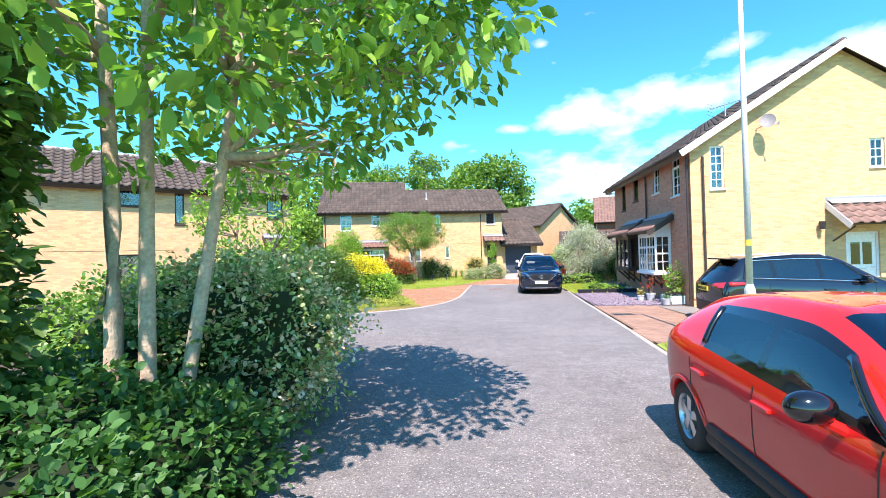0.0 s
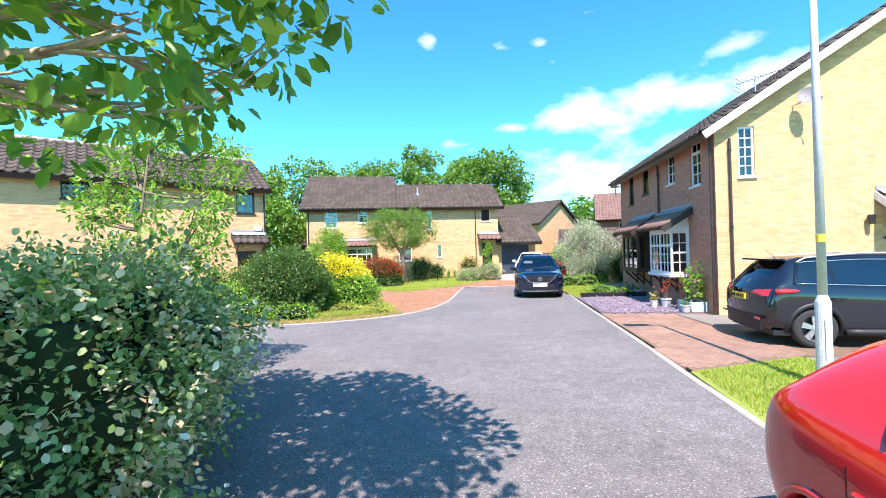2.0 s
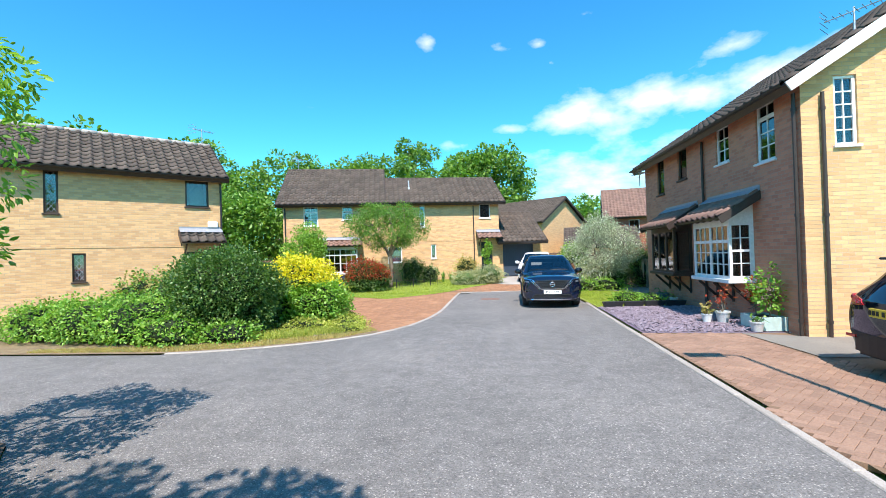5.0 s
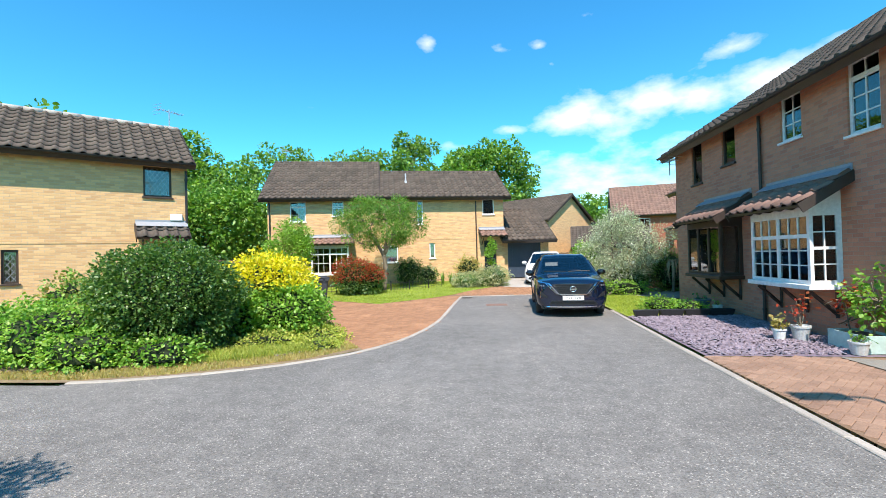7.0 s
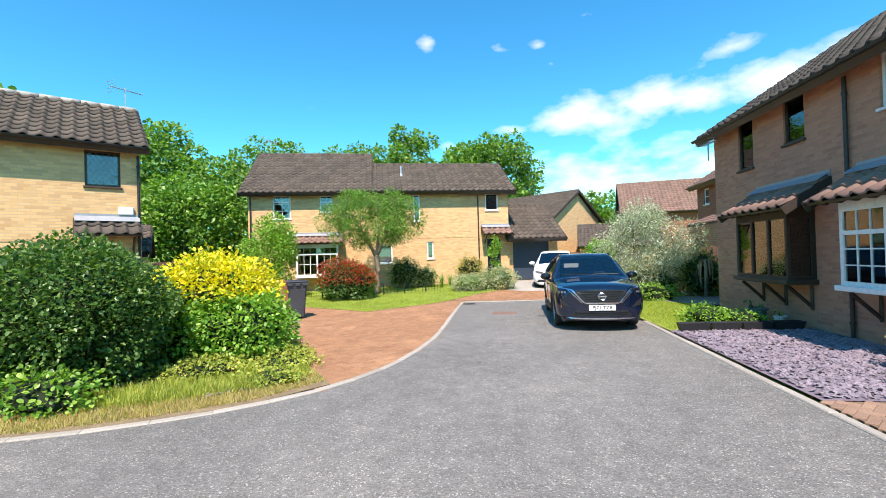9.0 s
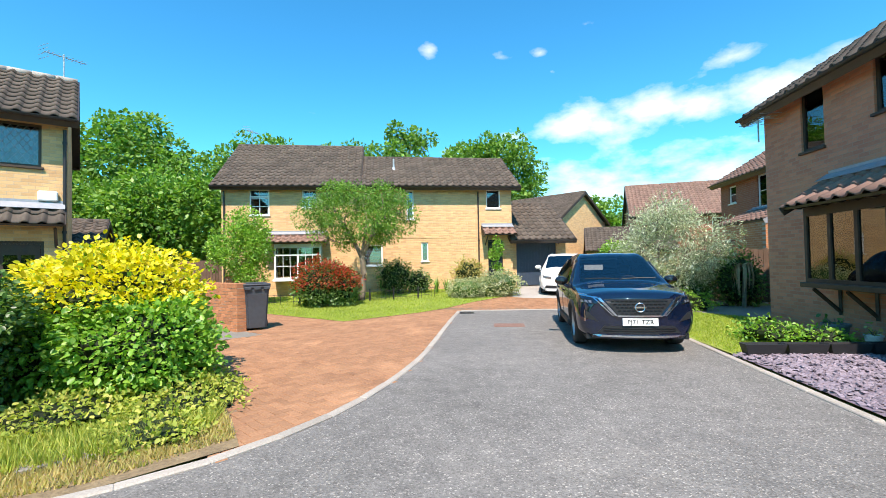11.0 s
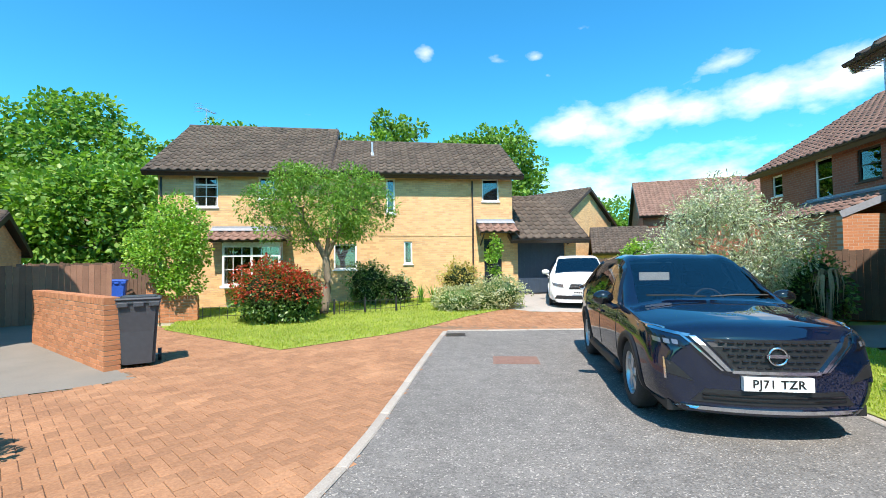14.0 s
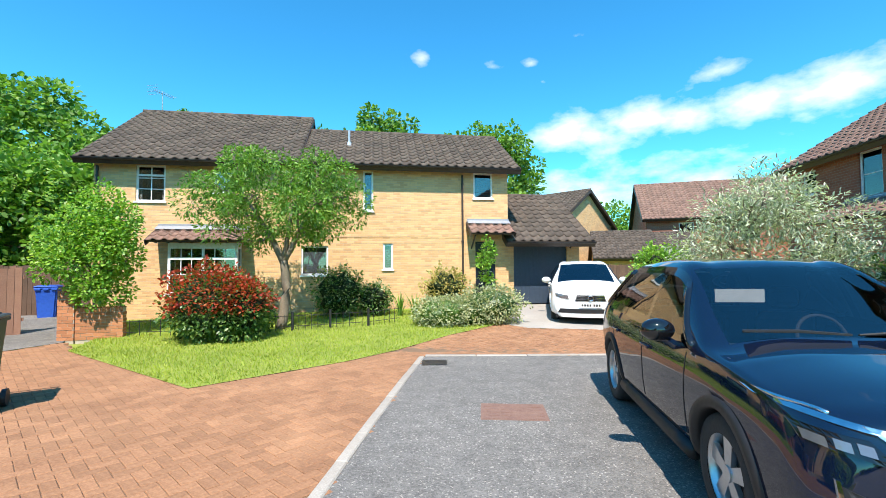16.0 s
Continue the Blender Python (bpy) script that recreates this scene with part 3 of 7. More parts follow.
def bay(parent, x0, x1, proj, z0, z1, mat, rows=4, brackets=True, top=0.42, lights=2, cols=3, cheek=0.0, drapes=0):
    """A boxed bay window on brackets: front with two or three lights, glazed ends, cheeks up to its roof; rows = 0: no bars."""
    b = new("bay_window")
    b.parent = parent
    f = 0.07
    edge = [x0 + (x1 - x0 - f) * k / lights for k in range(lights + 1)]
    bm = bmesh.new()
    for x in edge:
        add_box(bm, x, x + f, -proj, -proj + 0.06, z0 + f, z1 - f)
    for z in (z0, z1 - f):
        add_box(bm, x0, x1, -proj, -proj + 0.06, z, z + f)
    if rows:
        add_box(bm, x0 + f, x1 - f, -proj + 0.001, -proj + 0.058, z1 - top - f / 2, z1 - top + f / 2)
    for xs in (x0, x1 - 0.06):
        add_box(bm, xs, xs + 0.06, -0.08, 0.0, z0, z1)
        for z in (z0, z1 - f):
            add_box(bm, xs, xs + 0.06, -proj + 0.06, -0.08, z, z + f)
    part("window_frame", bm, mat, b)
    for a, e in [(edge[k] + f, edge[k + 1]) for k in range(lights)]:
        p = part("pane", boxm(a, e, -proj + 0.028, -proj + 0.033, z0 + f, z1 - f), M_PANE, b)
        p.visible_shadow = False
        if rows:
            for c in range(1, cols):
                x = a + (e - a) * c / cols
                part("glazing_bar", boxm(x - 0.010, x + 0.010, -proj + 0.012, -proj + 0.045, z0 + f, z1 - f), mat, b)
        for r in range(1, rows):
            z = z0 + f + (z1 - top - z0 - f) * r / rows
            part("glazing_bar", boxm(a, e, -proj + 0.014, -proj + 0.043, z - 0.010, z + 0.010), mat, b)
    for xs in (x0 + 0.028, x1 - 0.033):
        p = part("pane", boxm(xs, xs + 0.005, -proj + 0.06, -0.08, z0 + f, z1 - f), M_PANE, b)
        p.visible_shadow = False
        if rows:
            part("glazing_bar", boxm(xs - 0.012, xs + 0.017, -proj / 2 - 0.021, -proj / 2 + 0.001, z0 + f, z1 - f), mat, b)
        for r in range(1, rows + 1 if rows else 0):
            z = z0 + f + (z1 - z0 - 2 * f) * r / (rows + 1)
            t = 0.026 if r == rows - 1 else 0.011
            part("glazing_bar", boxm(xs - 0.010, xs + 0.015, -proj + 0.06, -0.08, z - t, z + t), mat, b)
    part("window_sill", boxm(x0 - 0.06, x1 + 0.06, -proj - 0.07, 0.0, z0 - 0.09, z0, bevel=0.01), mat, b)
    part("head_panel", boxm(x0, x1, -proj, 0.0, z1, z1 + 0.10), mat, b)
    if cheek:
        for xs in (x0, x1 - 0.03):
            bm = bmesh.new()
            q = [bm.verts.new((x, y, z)) for x in (xs, xs + 0.03) for y, z in ((-proj, z1 + 0.101), (0.0, z1 + 0.101), (0.0, z1 + 0.12 + cheek + proj * 0.58), (-proj, z1 + 0.12 + cheek))]
            for f_ in ((0, 1, 2, 3), (7, 6, 5, 4), (0, 4, 5, 1), (1, 5, 6, 2), (2, 6, 7, 3), (3, 7, 4, 0)):
                bm.faces.new([q[t_] for t_ in f_])
            part("cheek", bm, mat, b)
    for k in range(drapes):
        a = x0 + 0.12 + (x1 - x0 - 0.5) * k / max(1, drapes - 1)
        v = []
        for c in range(11):
            v += [(a + 0.026 * c, -proj + 0.13 + 0.016 * math.sin(c * 2.2), z0 + 0.02), (a + 0.026 * c, -proj + 0.13 + 0.016 * math.sin(c * 2.2), z1 - 0.02)]
        put("curtain", mesh_of("curtain", v, [(2 * c, 2 * c + 2, 2 * c + 3, 2 * c + 1) for c in range(10)], M_CURTAIN, True), b)
    if brackets:
        for x in (x0 + 0.12, (x0 + x1) / 2, x1 - 0.12):
            bm = bmesh.new()
            add_tube(bm, (x, -0.02, z0 - 0.55), (x, -proj + 0.05, z0 - 0.12), 0.035, seg=4)
            add_tube(bm, (x, -0.03, z0 - 0.60), (x, -0.03, z0 - 0.09), 0.03, seg=4)
            part("bracket", bm, M_BROWN, b)
    return b


def blind(parent, x0, x1, z0, z1, mat, y=0.13):
    bm = bmesh.new()
    n = int((z1 - z0) / 0.06)
    for k in range(n):
        z = z0 + (z1 - z0) * k / n
        add_box(bm, x0, x1, y, y + 0.02, z, z + 0.042)
    part("blind", bm, mat, parent)


def door(parent, x0, x1, z0, z1, mat, y=0.08, panels=True, glass=True, name="door"):
    d = new(name)
    d.parent = parent
    fr = 0.06
    bm = bmesh.new()
    for a in ((x0, x0 + fr, y - 0.02, y + 0.06, z0, z1), (x1 - fr, x1, y - 0.02, y + 0.06, z0, z1), (x0 + fr, x1 - fr, y - 0.02, y + 0.06, z1 - fr, z1)):
        add_box(bm, *a)
    part("door_frame", bm, mat, d)
    part("leaf", boxm(x0 + fr + 0.004, x1 - fr - 0.004, y, y + 0.045, z0 + 0.02, z1 - fr - 0.004, bevel=0.004), mat, d)
    w = x1 - x0 - 2 * fr
    if panels:
        for k in range(2):
            a = x0 + fr + w * (0.14 + 0.40 * k)
            part("panel", boxm(a, a + w * 0.32, y - 0.012, y, z0 + 0.22, z0 + 0.85, bevel=0.008), mat, d)
            if glass:
                part("pane", boxm(a, a + w * 0.32, y - 0.010, y - 0.004, z0 + 1.1, z1 - 0.3, bevel=0.003), M_PANE, d)
    part("letter_plate", boxm(x0 + fr + w * 0.36, x1 - fr - w * 0.36, y - 0.018, y - 0.001, z0 + 0.95, z0 + 1.0), M_STEEL, d, "chrome letter plate")
    bm = bmesh.new()
    add_tube(bm, (x1 - fr - 0.07, y - 0.001, z0 + 1.02), (x1 - fr - 0.07, y - 0.05, z0 + 1.02), 0.012)
    add_tube(bm, (x1 - fr - 0.07, y - 0.05, z0 + 1.02), (x1 - fr - 0.19, y - 0.05, z0 + 1.02), 0.011)
    part("door_handle", bm, M_STEEL, d, "chrome lever handle")
    return d


def aerial(parent, p, turn=0, mast=1.2, label=""):
    """A roof aerial: mast, boom and rods."""
    a = new("aerial")
    a.parent = parent
    a.matrix_local = Matrix.Translation(p) @ pose(0, 0, 0, 0, 0, turn)
    bm = bmesh.new()
    add_tube(bm, (0, 0, -0.3), (0, 0, mast), 0.018, seg=6)
    part("mast", bm, M_STEEL, a)
    bm = bmesh.new()
    add_tube(bm, (-0.45, 0, mast - 0.1), (0.55, 0, mast - 0.05), 0.011, seg=5)
    for k in range(9):
        x = -0.4 + k * 0.11
        add_tube(bm, (x, -0.16, mast - 0.09 + k * 0.005), (x, 0.16, mast - 0.09 + k * 0.005), 0.006, seg=4)
    for z in (-0.18, -0.06, 0.06, 0.16):
        add_tube(bm, (-0.46, -0.22, mast - 0.1 + z), (-0.46, 0.22, mast - 0.1 + z), 0.006, seg=4)
    part("rods", bm, M_STEEL, a)
    return a


def vent_pipe(parent, m):
    bm = bmesh.new()
    add_tube(bm, (0, 0, -0.1), (0, 0, 0.5), 0.045, 0.04)
    add_tube(bm, (0, 0, -0.05), (0, 0, 0.1), 0.11, 0.06)
    part("roof_vent", bm, M_STEEL, parent, m=m)


M_DISH = plain_mat("weathered_grey_enamel", (0.20, 0.19, 0.18), 0.6)
# ---- the pair of houses on the right-hand side of the road ----
RW = [(7.07, 7.72, 3.52, 4.76, 2, 4), (5.32, 5.95, 3.83, 4.76, 2, 3), (2.95, 3.58, 3.81, 4.75, 1, 1), (1.2, 1.83, 3.57, 4.78, 1, 1)]
R_BAY1, R_BAY2 = (5.1, 6.86, 1.0, 2.28), (1.98, 3.78, 1.0, 2.28)
R_HOLE = lambda b: (b[0] + 0.1, b[1] - 0.1, b[2] + 0.05, b[3] - 0.05)
G_WIN = [(0.29, 0.69, 3.56, 4.86, 2, 5), (4.66, 5.06, 4.02, 4.86, 2, 3)]
G_DOOR = (3.95, 4.85, 0.1, 2.15)
h_r, zr_e = house("house", pose(6.2, 24.9, 0, 0, 0, -90), 8.5, 8.4, 4.95, 7.67,
                  "pair of yellow brick houses with brown roof and boxed bay windows",
                  front=[w[:4] for w in RW] + [R_HOLE(R_BAY1), R_HOLE(R_BAY2)],
                  gable_r=[(w[0], w[1], w[2], w[3]) for w in G_WIN] + [G_DOOR], over=0.38, verge=M_WHITE, singles=120)
for k, (a, b, c, d, cols, rows) in enumerate(RW):
    window(h_r, a, b, c, d, M_WHITE if k < 2 else M_BROWN, cols, rows, y=0.04, top_light=0.3 if k == 0 else 0.0, curtain=0.16 if k < 2 else 0.2)
bay(h_r, *R_BAY1[:2], 0.52, *R_BAY1[2:], M_WHITE, 3, cheek=0.18)
bay(h_r, *R_BAY2[:2], 0.52, *R_BAY2[2:], M_BROWN, 0, lights=3, cheek=0.18, drapes=3)
canopy(h_r, 4.82, 7.15, 0.86, 2.38, 2.92, singles=20, brackets=0, feet=True)
canopy(h_r, 1.92, 4.22, 0.86, 2.38, 2.92, singles=20, brackets=0, feet=True)
pipe(h_r, 4.68, 0.0, 4.6, mat=M_FASCIA)
pipe(h_r, 8.40, 0.0, 4.6, mat=M_FASCIA)
g_side = new("gable_fittings")
g_side.parent = h_r
g_side.matrix_local = pose(8.5, 0.28, 0, 0, 0, 90)
for a, b, c, d, cols, rows in G_WIN:
    window(g_side, a, b, c, d, M_WHITE, cols, rows, y=0.04)
door(g_side, 3.95, 4.85, 0.1, 2.15, M_WHITE)
canopy(g_side, 3.45, 5.4, 0.95, 2.35, 3.05, brackets=2, fascia=M_WHITE)
pipe(g_side, 0.06, 0.0, 4.55, mat=M_FASCIA)
bm = bmesh.new()       # the coach lantern by the side door
add_tube(bm, (3.25, 0, 2.42), (3.25, -0.12, 2.46), 0.02)
add_tube(bm, (3.25, -0.14, 2.25), (3.25, -0.14, 2.48), 0.06, 0.085, seg=6)
part("wall_lantern", bm, M_BLACK, g_side)
dish = new("satellite_dish")
dish.parent = h_r
dish.matrix_local = pose(8.5, 0.28, 0, 0, 0, 90) @ Matrix.Translation((1.62, -0.02, 5.30))
bm = bmesh.new()
rings = []
for k in range(6):
    r = 0.20 * k / 5
    rings.append([bm.verts.new((r * math.cos(6.2832 * j / 20), 0.32 * r * r / 0.24, r * 1.15 * math.sin(6.2832 * j / 20))) for j in range(20)] if k else [bm.verts.new((0, 0, 0))])
for j in range(20):
    bm.faces.new((rings[0][0], rings[1][j], rings[1][(j + 1) % 20]))
for k in range(1, 5):
    for j in range(20):
        bm.faces.new((rings[k][j], rings[k + 1][j], rings[k + 1][(j + 1) % 20], rings[k][(j + 1) % 20]))
part("dish", bm, M_DISH, dish, "grey dish", m=pose(0.12, -0.34, 0.12, 20, 0, 150))
bm = bmesh.new()
add_tube(bm, (0, 0, 0), (0, -0.28, 0.0), 0.018)
add_tube(bm, (0, -0.28, 0.0), (0.08, -0.33, 0.12), 0.018)
add_tube(bm, (0.1, -0.33, 0.0), (0.26, -0.58, -0.02), 0.01)
add_tube(bm, (0.26, -0.58, -0.06), (0.26, -0.62, 0.03), 0.025)
part("arm", bm, M_STEEL, dish)
aerial(h_r, (0.3, -0.3, 4.35), 180, 0.25)
aerial(h_r, (8.2, 1.2, 5.75), 40, 0.5)

# ---- the house on the left-hand side ----
LW = [(11.05, 11.80, 3.72, 4.66), (7.28, 7.63, 3.36, 4.68), (5.35, 6.15, 4.05, 4.70), (7.92, 8.26, 1.22, 2.12), (5.33, 6.1, 1.18, 2.12)]
L_DOOR = (11.05, 11.85, 0.05, 2.1)
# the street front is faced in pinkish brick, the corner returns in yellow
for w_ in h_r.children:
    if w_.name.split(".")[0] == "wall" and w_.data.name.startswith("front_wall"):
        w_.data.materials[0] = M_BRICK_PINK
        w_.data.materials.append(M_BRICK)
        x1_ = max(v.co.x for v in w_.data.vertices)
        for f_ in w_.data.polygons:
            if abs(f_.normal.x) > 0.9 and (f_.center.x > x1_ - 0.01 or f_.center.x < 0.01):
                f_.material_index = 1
h_l, zl_e = house("house", Matrix.Translation((-9.4, 23.1, 0)) @ pose(0, 0, 0, 0, 0, 45.5) @ Matrix.Translation((-12.5, 0, 0)), 12.24, 5.0, 5.0, 6.55,
                  "yellow brick house with brown tiled roof and dark leaded windows", front=LW + [L_DOOR], over=0.36, side=0.16, singles=110)
for a, b, c, d in LW:
    window(h_l, a, b, c, d, M_BROWN, lead=True, y=0.05, curtain=0.3 if c < 2 else 0.12)
door(h_l, *L_DOOR[:2], 0.05, 2.1, M_BROWN)
canopy(h_l, 10.83, 12.2, 0.62, 2.42, 2.86, tile=M_TILE, brackets=2)
pipe(h_l, 12.19, 0.0, 4.6)
for w_ in h_l.children:
    if w_.name.startswith("ridge_tiles"):
        w_.data.materials[0] = M_CONC      # the ridge is bedded in pale mortar
aerial(h_l, (12.1, 2.5, 6.45), 30, 0.8)
part("alarm_box", boxm(11.74, 12.08, -0.09, -0.001, 2.98, 3.2, bevel=0.025), M_WHITE, h_l, "white alarm box")
part("string_course", boxm(0, 12.24, -0.012, -0.001, 2.28, 2.36), M_BRICK, h_l)

# ---- the houses across the end of the close ----
BM = pose(-11.5, 31.3, 0, 0, 0, 14.4)
BW = [(1.27, 2.08, 3.57, 4.66, 2, 3), (3.42, 4.02, 3.87, 4.66, 2, 2)]
h_b, zb_e = house("house", BM @ Matrix.Translation((0.15, 0, 0)), 5.45, 7.0, 5.02, 7.40, "yellow brick house with brown tiled roof and white bay window",
                  front=[(a - 0.15, b - 0.15, c, d) for a, b, c, d, *_ in BW] + [(2.3, 4.0, 0.95, 2.15)], side=0.33, over=0.38, singles=150)
for a, b, c, d, cols, rows in BW:
    window(h_b, a - 0.15, b - 0.15, c, d, M_WHITE, cols, rows, y=0.04, top_light=0.3, curtain=0.1)
bay(h_b, 2.2, 4.1, 0.42, 0.85, 2.22, M_WHITE, 2, brackets=False, top=0.36, cols=3)
canopy(h_b, 1.75, 4.35, 0.75, 2.36, 2.76, singles=30, brackets=0, feet=True)
pipe(h_b, 0.12, 0.0, 4.6)
aerial(h_b, (0.3, 3.5, 7.3), 70, 0.9)
W3 = [(7.9, 8.22, 3.37, 4.66), (11.52, 12.18, 3.84, 4.70), (8.53, 8.84, 1.5, 2.33), (6.0, 6.82, 1.33, 2.25)]
h_b2, _ = house("house", BM @ Matrix.Translation((5.6, 0, 0)), 7.1, 5.2, 5.02, 6.66, "yellow brick house with brown tiled roof and small white windows",
                front=[(a - 5.6, b - 5.6, c, d) for a, b, c, d in W3] + [(5.97, 6.65, 0.35, 2.4)], side=0.33, over=0.38, singles=150)
for k, (a, b, c, d) in enumerate(W3):
    w_ = window(h_b2, a - 5.6, b - 5.6, c, d, M_WHITE, 1, 1, y=0.04)
    if k != 0:
        blind(w_, a - 5.54, b - 5.66, c + 0.05, d - 0.05, M_LEAD)
M_NAVY = plain_mat("navy_paint", (0.012, 0.018, 0.035), 0.35)
M_GDOOR = plain_mat("blue_grey_paint", (0.035, 0.055, 0.085), 0.5)
door(h_b2, 5.97, 6.65, 0.38, 2.4, M_NAVY)
pipe(h_b2, 5.53, 0.2, 4.6, mat=M_FASCIA)
canopy(h_b2, 5.68, 7.12, 0.72, 2.62, 3.02, tile=M_TILE_RED, brackets=1)
vent_pipe(h_b2, Matrix.Translation((1.8, 1.3, 5.85)))
part("string_course", boxm(0.15, 7.1, -0.012, -0.001, 2.52, 2.60), M_BRICK, h_b2)
h_g, _ = house("garage", BM @ Matrix.Translation((12.72, 0.25, 0)), 2.65, 4.6, 2.86, 4.36, "yellow brick garage with blue-grey door beside the house",
               front=[(0.25, 2.2, 0.0, 2.5)], side=0.2, over=0.75, singles=40, group="")
gd_ = part("garage_door", boxm(0.25, 2.2, 0.11, 0.14, 0.3, 2.5), M_GDOOR, h_g, "blue-grey up-and-over garage door")
for k in range(13):
    part("slat", boxm(0.25 + k * 0.15, 0.25 + k * 0.15 + 0.142, 0.10, 0.112, 0.3, 2.5), M_GDOOR, gd_)
bm = bmesh.new()
add_tube(bm, (2.3, -0.02, 2.2), (2.3, -0.6, 2.5), 0.035, seg=4)
part("bracket", bm, M_FASCIA, h_g)

# ---- houses farther off ----
h_f, _ = house("house", pose(-2.2, 54.2, 0, 0, 0, -40), 9.2, 7.6, 4.6, 6.9, "distant yellow brick house with brown gabled roof", side=0.3)
h_red, _ = house("house", pose(11.0, 50.5, 0, 0, 0, -12), 11, 8.0, 4.9, 7.7, "red brick house with brown tiled roof", brick=M_BRICK_RED, tile=M_TILE_RED,
                 front=[(2.0, 2.9, 3.2, 4.4), (5.5, 6.6, 3.2, 4.4)])
window(h_red, 2.0, 2.9, 3.2, 4.4, M_WHITE, 2, 1)
window(h_red, 5.5, 6.6, 3.2, 4.4, M_WHITE, 2, 1)
RW2 = [(0.75, 1.35, 3.75, 4.5), (3.0, 3.75, 3.35, 4.6), (4.7, 5.5, 3.6, 4.5)]
h_r2, _ = house("house", pose(10.3, 35.4, 0, 0, 0, -92), 8.6, 8.6, 4.9, 7.6, "red brick house with brown tiled roof and lean-to porch", brick=M_BRICK_RED, tile=M_TILE_RED, front=RW2)
for k, (a, b, c, d) in enumerate(RW2):
    window(h_r2, a, b, c, d, M_WHITE if k < 2 else M_BROWN, 1, 2, y=0.04)
canopy(h_r2, 2.6, 6.2, 1.5, 2.65, 3.25, brackets=0, fascia=M_LEAD)
M_ORANGE = brick_mat("orange_brick", (0.52, 0.22, 0.10), (0.42, 0.16, 0.07), (0.45, 0.36, 0.28), stain=(0.50, 0.24, 0.12))
put("wall", wall_mesh("porch_side", 1.45, 2.6, (), 0.2, M_ORANGE), h_r2, pose(6.2, -1.45, 0, 0, 0, 90))
put("wall", wall_mesh("porch_front", 3.35, 2.6, ((0.5, 1.6, 0.9, 2.1),), 0.2, M_ORANGE), h_r2, pose(2.65, -1.45, 0))
vent_pipe(h_r2, Matrix.Translation((4.6, 1.8, 6.1)))
for p_, w_, rz_ in (((6.6, 46.0), 3.2, -10), ((9.6, 47.5), 3.2, -10), ((-15.4, 25.2), 3.0, 38), ((-15.2, 36.5), 3.6, 20)):
    house("garage", pose(*p_, 0, 0, 0, rz_), w_, 5.0, 2.2, 3.7 if rz_ < 0 else 3.2, "low brick garage with brown tiled roof", side=0.2, group="garages")

# ---- kerbs, verges, drives and lawns ----


def slab(name, poly, z, mat, label, step=0.0):
    """Ground that follows height(), cut from a fine grid."""
    xs, ys = [p[0] for p in poly], [p[1] for p in poly]
    bm = bmesh.new()
    f = bm.faces.new([bm.verts.new((x, y, 0)) for x, y in poly])
    if step:
        for axis, lo, hi in ((0, min(xs), max(xs)), (1, min(ys), max(ys))):
            c = lo + step
            while c < hi:
                no, co = ((1, 0, 0), (c, 0, 0)) if axis == 0 else ((0, 1, 0), (0, c, 0))
                bmesh.ops.bisect_plane(bm, geom=bm.verts[:] + bm.edges[:] + bm.faces[:], plane_co=co, plane_no=no)
                c += step
    for v in bm.verts:
        v.co.z = z + height(v.co.x, v.co.y)
    ob = part(name, bm, mat)
    if ob.data.polygons[0].normal.z < 0:
        ob.data.flip_normals()
    return tagged(ob, label, kind="structure")


def kerb_run(name, line, label, length=0.9, wide=0.105, high=0.03, out=1):
    """Kerb stones laid end to end along a line; each stone is a part."""
    k = new(name)
    tagged(k, label, kind="structure")
    pts = [Vector((*p, 0)) for p in line]
    d, stones = 0.0, []
    acc = [0.0]
    for a, b in zip(pts, pts[1:]):
        acc.append(acc[-1] + (b - a).length)

    def at(s):
        for i in range(len(acc) - 1):
            if s <= acc[i + 1] or i == len(acc) - 2:
                return pts[i].lerp(pts[i + 1], (s - acc[i]) / max(1e-6, acc[i + 1] - acc[i]))
    s = 0.0
    while s < acc[-1] - 0.2:
        a, b = at(s), at(min(acc[-1], s + length - 0.008))
        mid, dr = (a + b) / 2, (b - a)
        me = STONES.setdefault(round(dr.length, 1), None)
        if me is None:
            bm = add_box(bmesh.new(), -dr.length / 2, dr.length / 2, 0, wide, -0.12, high, bevel=0.012)
            me = bpy.data.meshes.new("kerb_stone")
            bm.to_mesh(me), bm.free()
            me.materials.append(M_KERB)
            STONES[round(dr.length, 1)] = me
        ob = put("kerb_stone", me, k)
        ob.matrix_world = Matrix.Translation((mid.x, mid.y, height(mid.x, mid.y) + random.uniform(-0.004, 0.004))) @ pose(0, 0, 0, 0, 0, math.degrees(math.atan2(dr.y, dr.x)) + (0 if out > 0 else 180))
        s += length
    return k


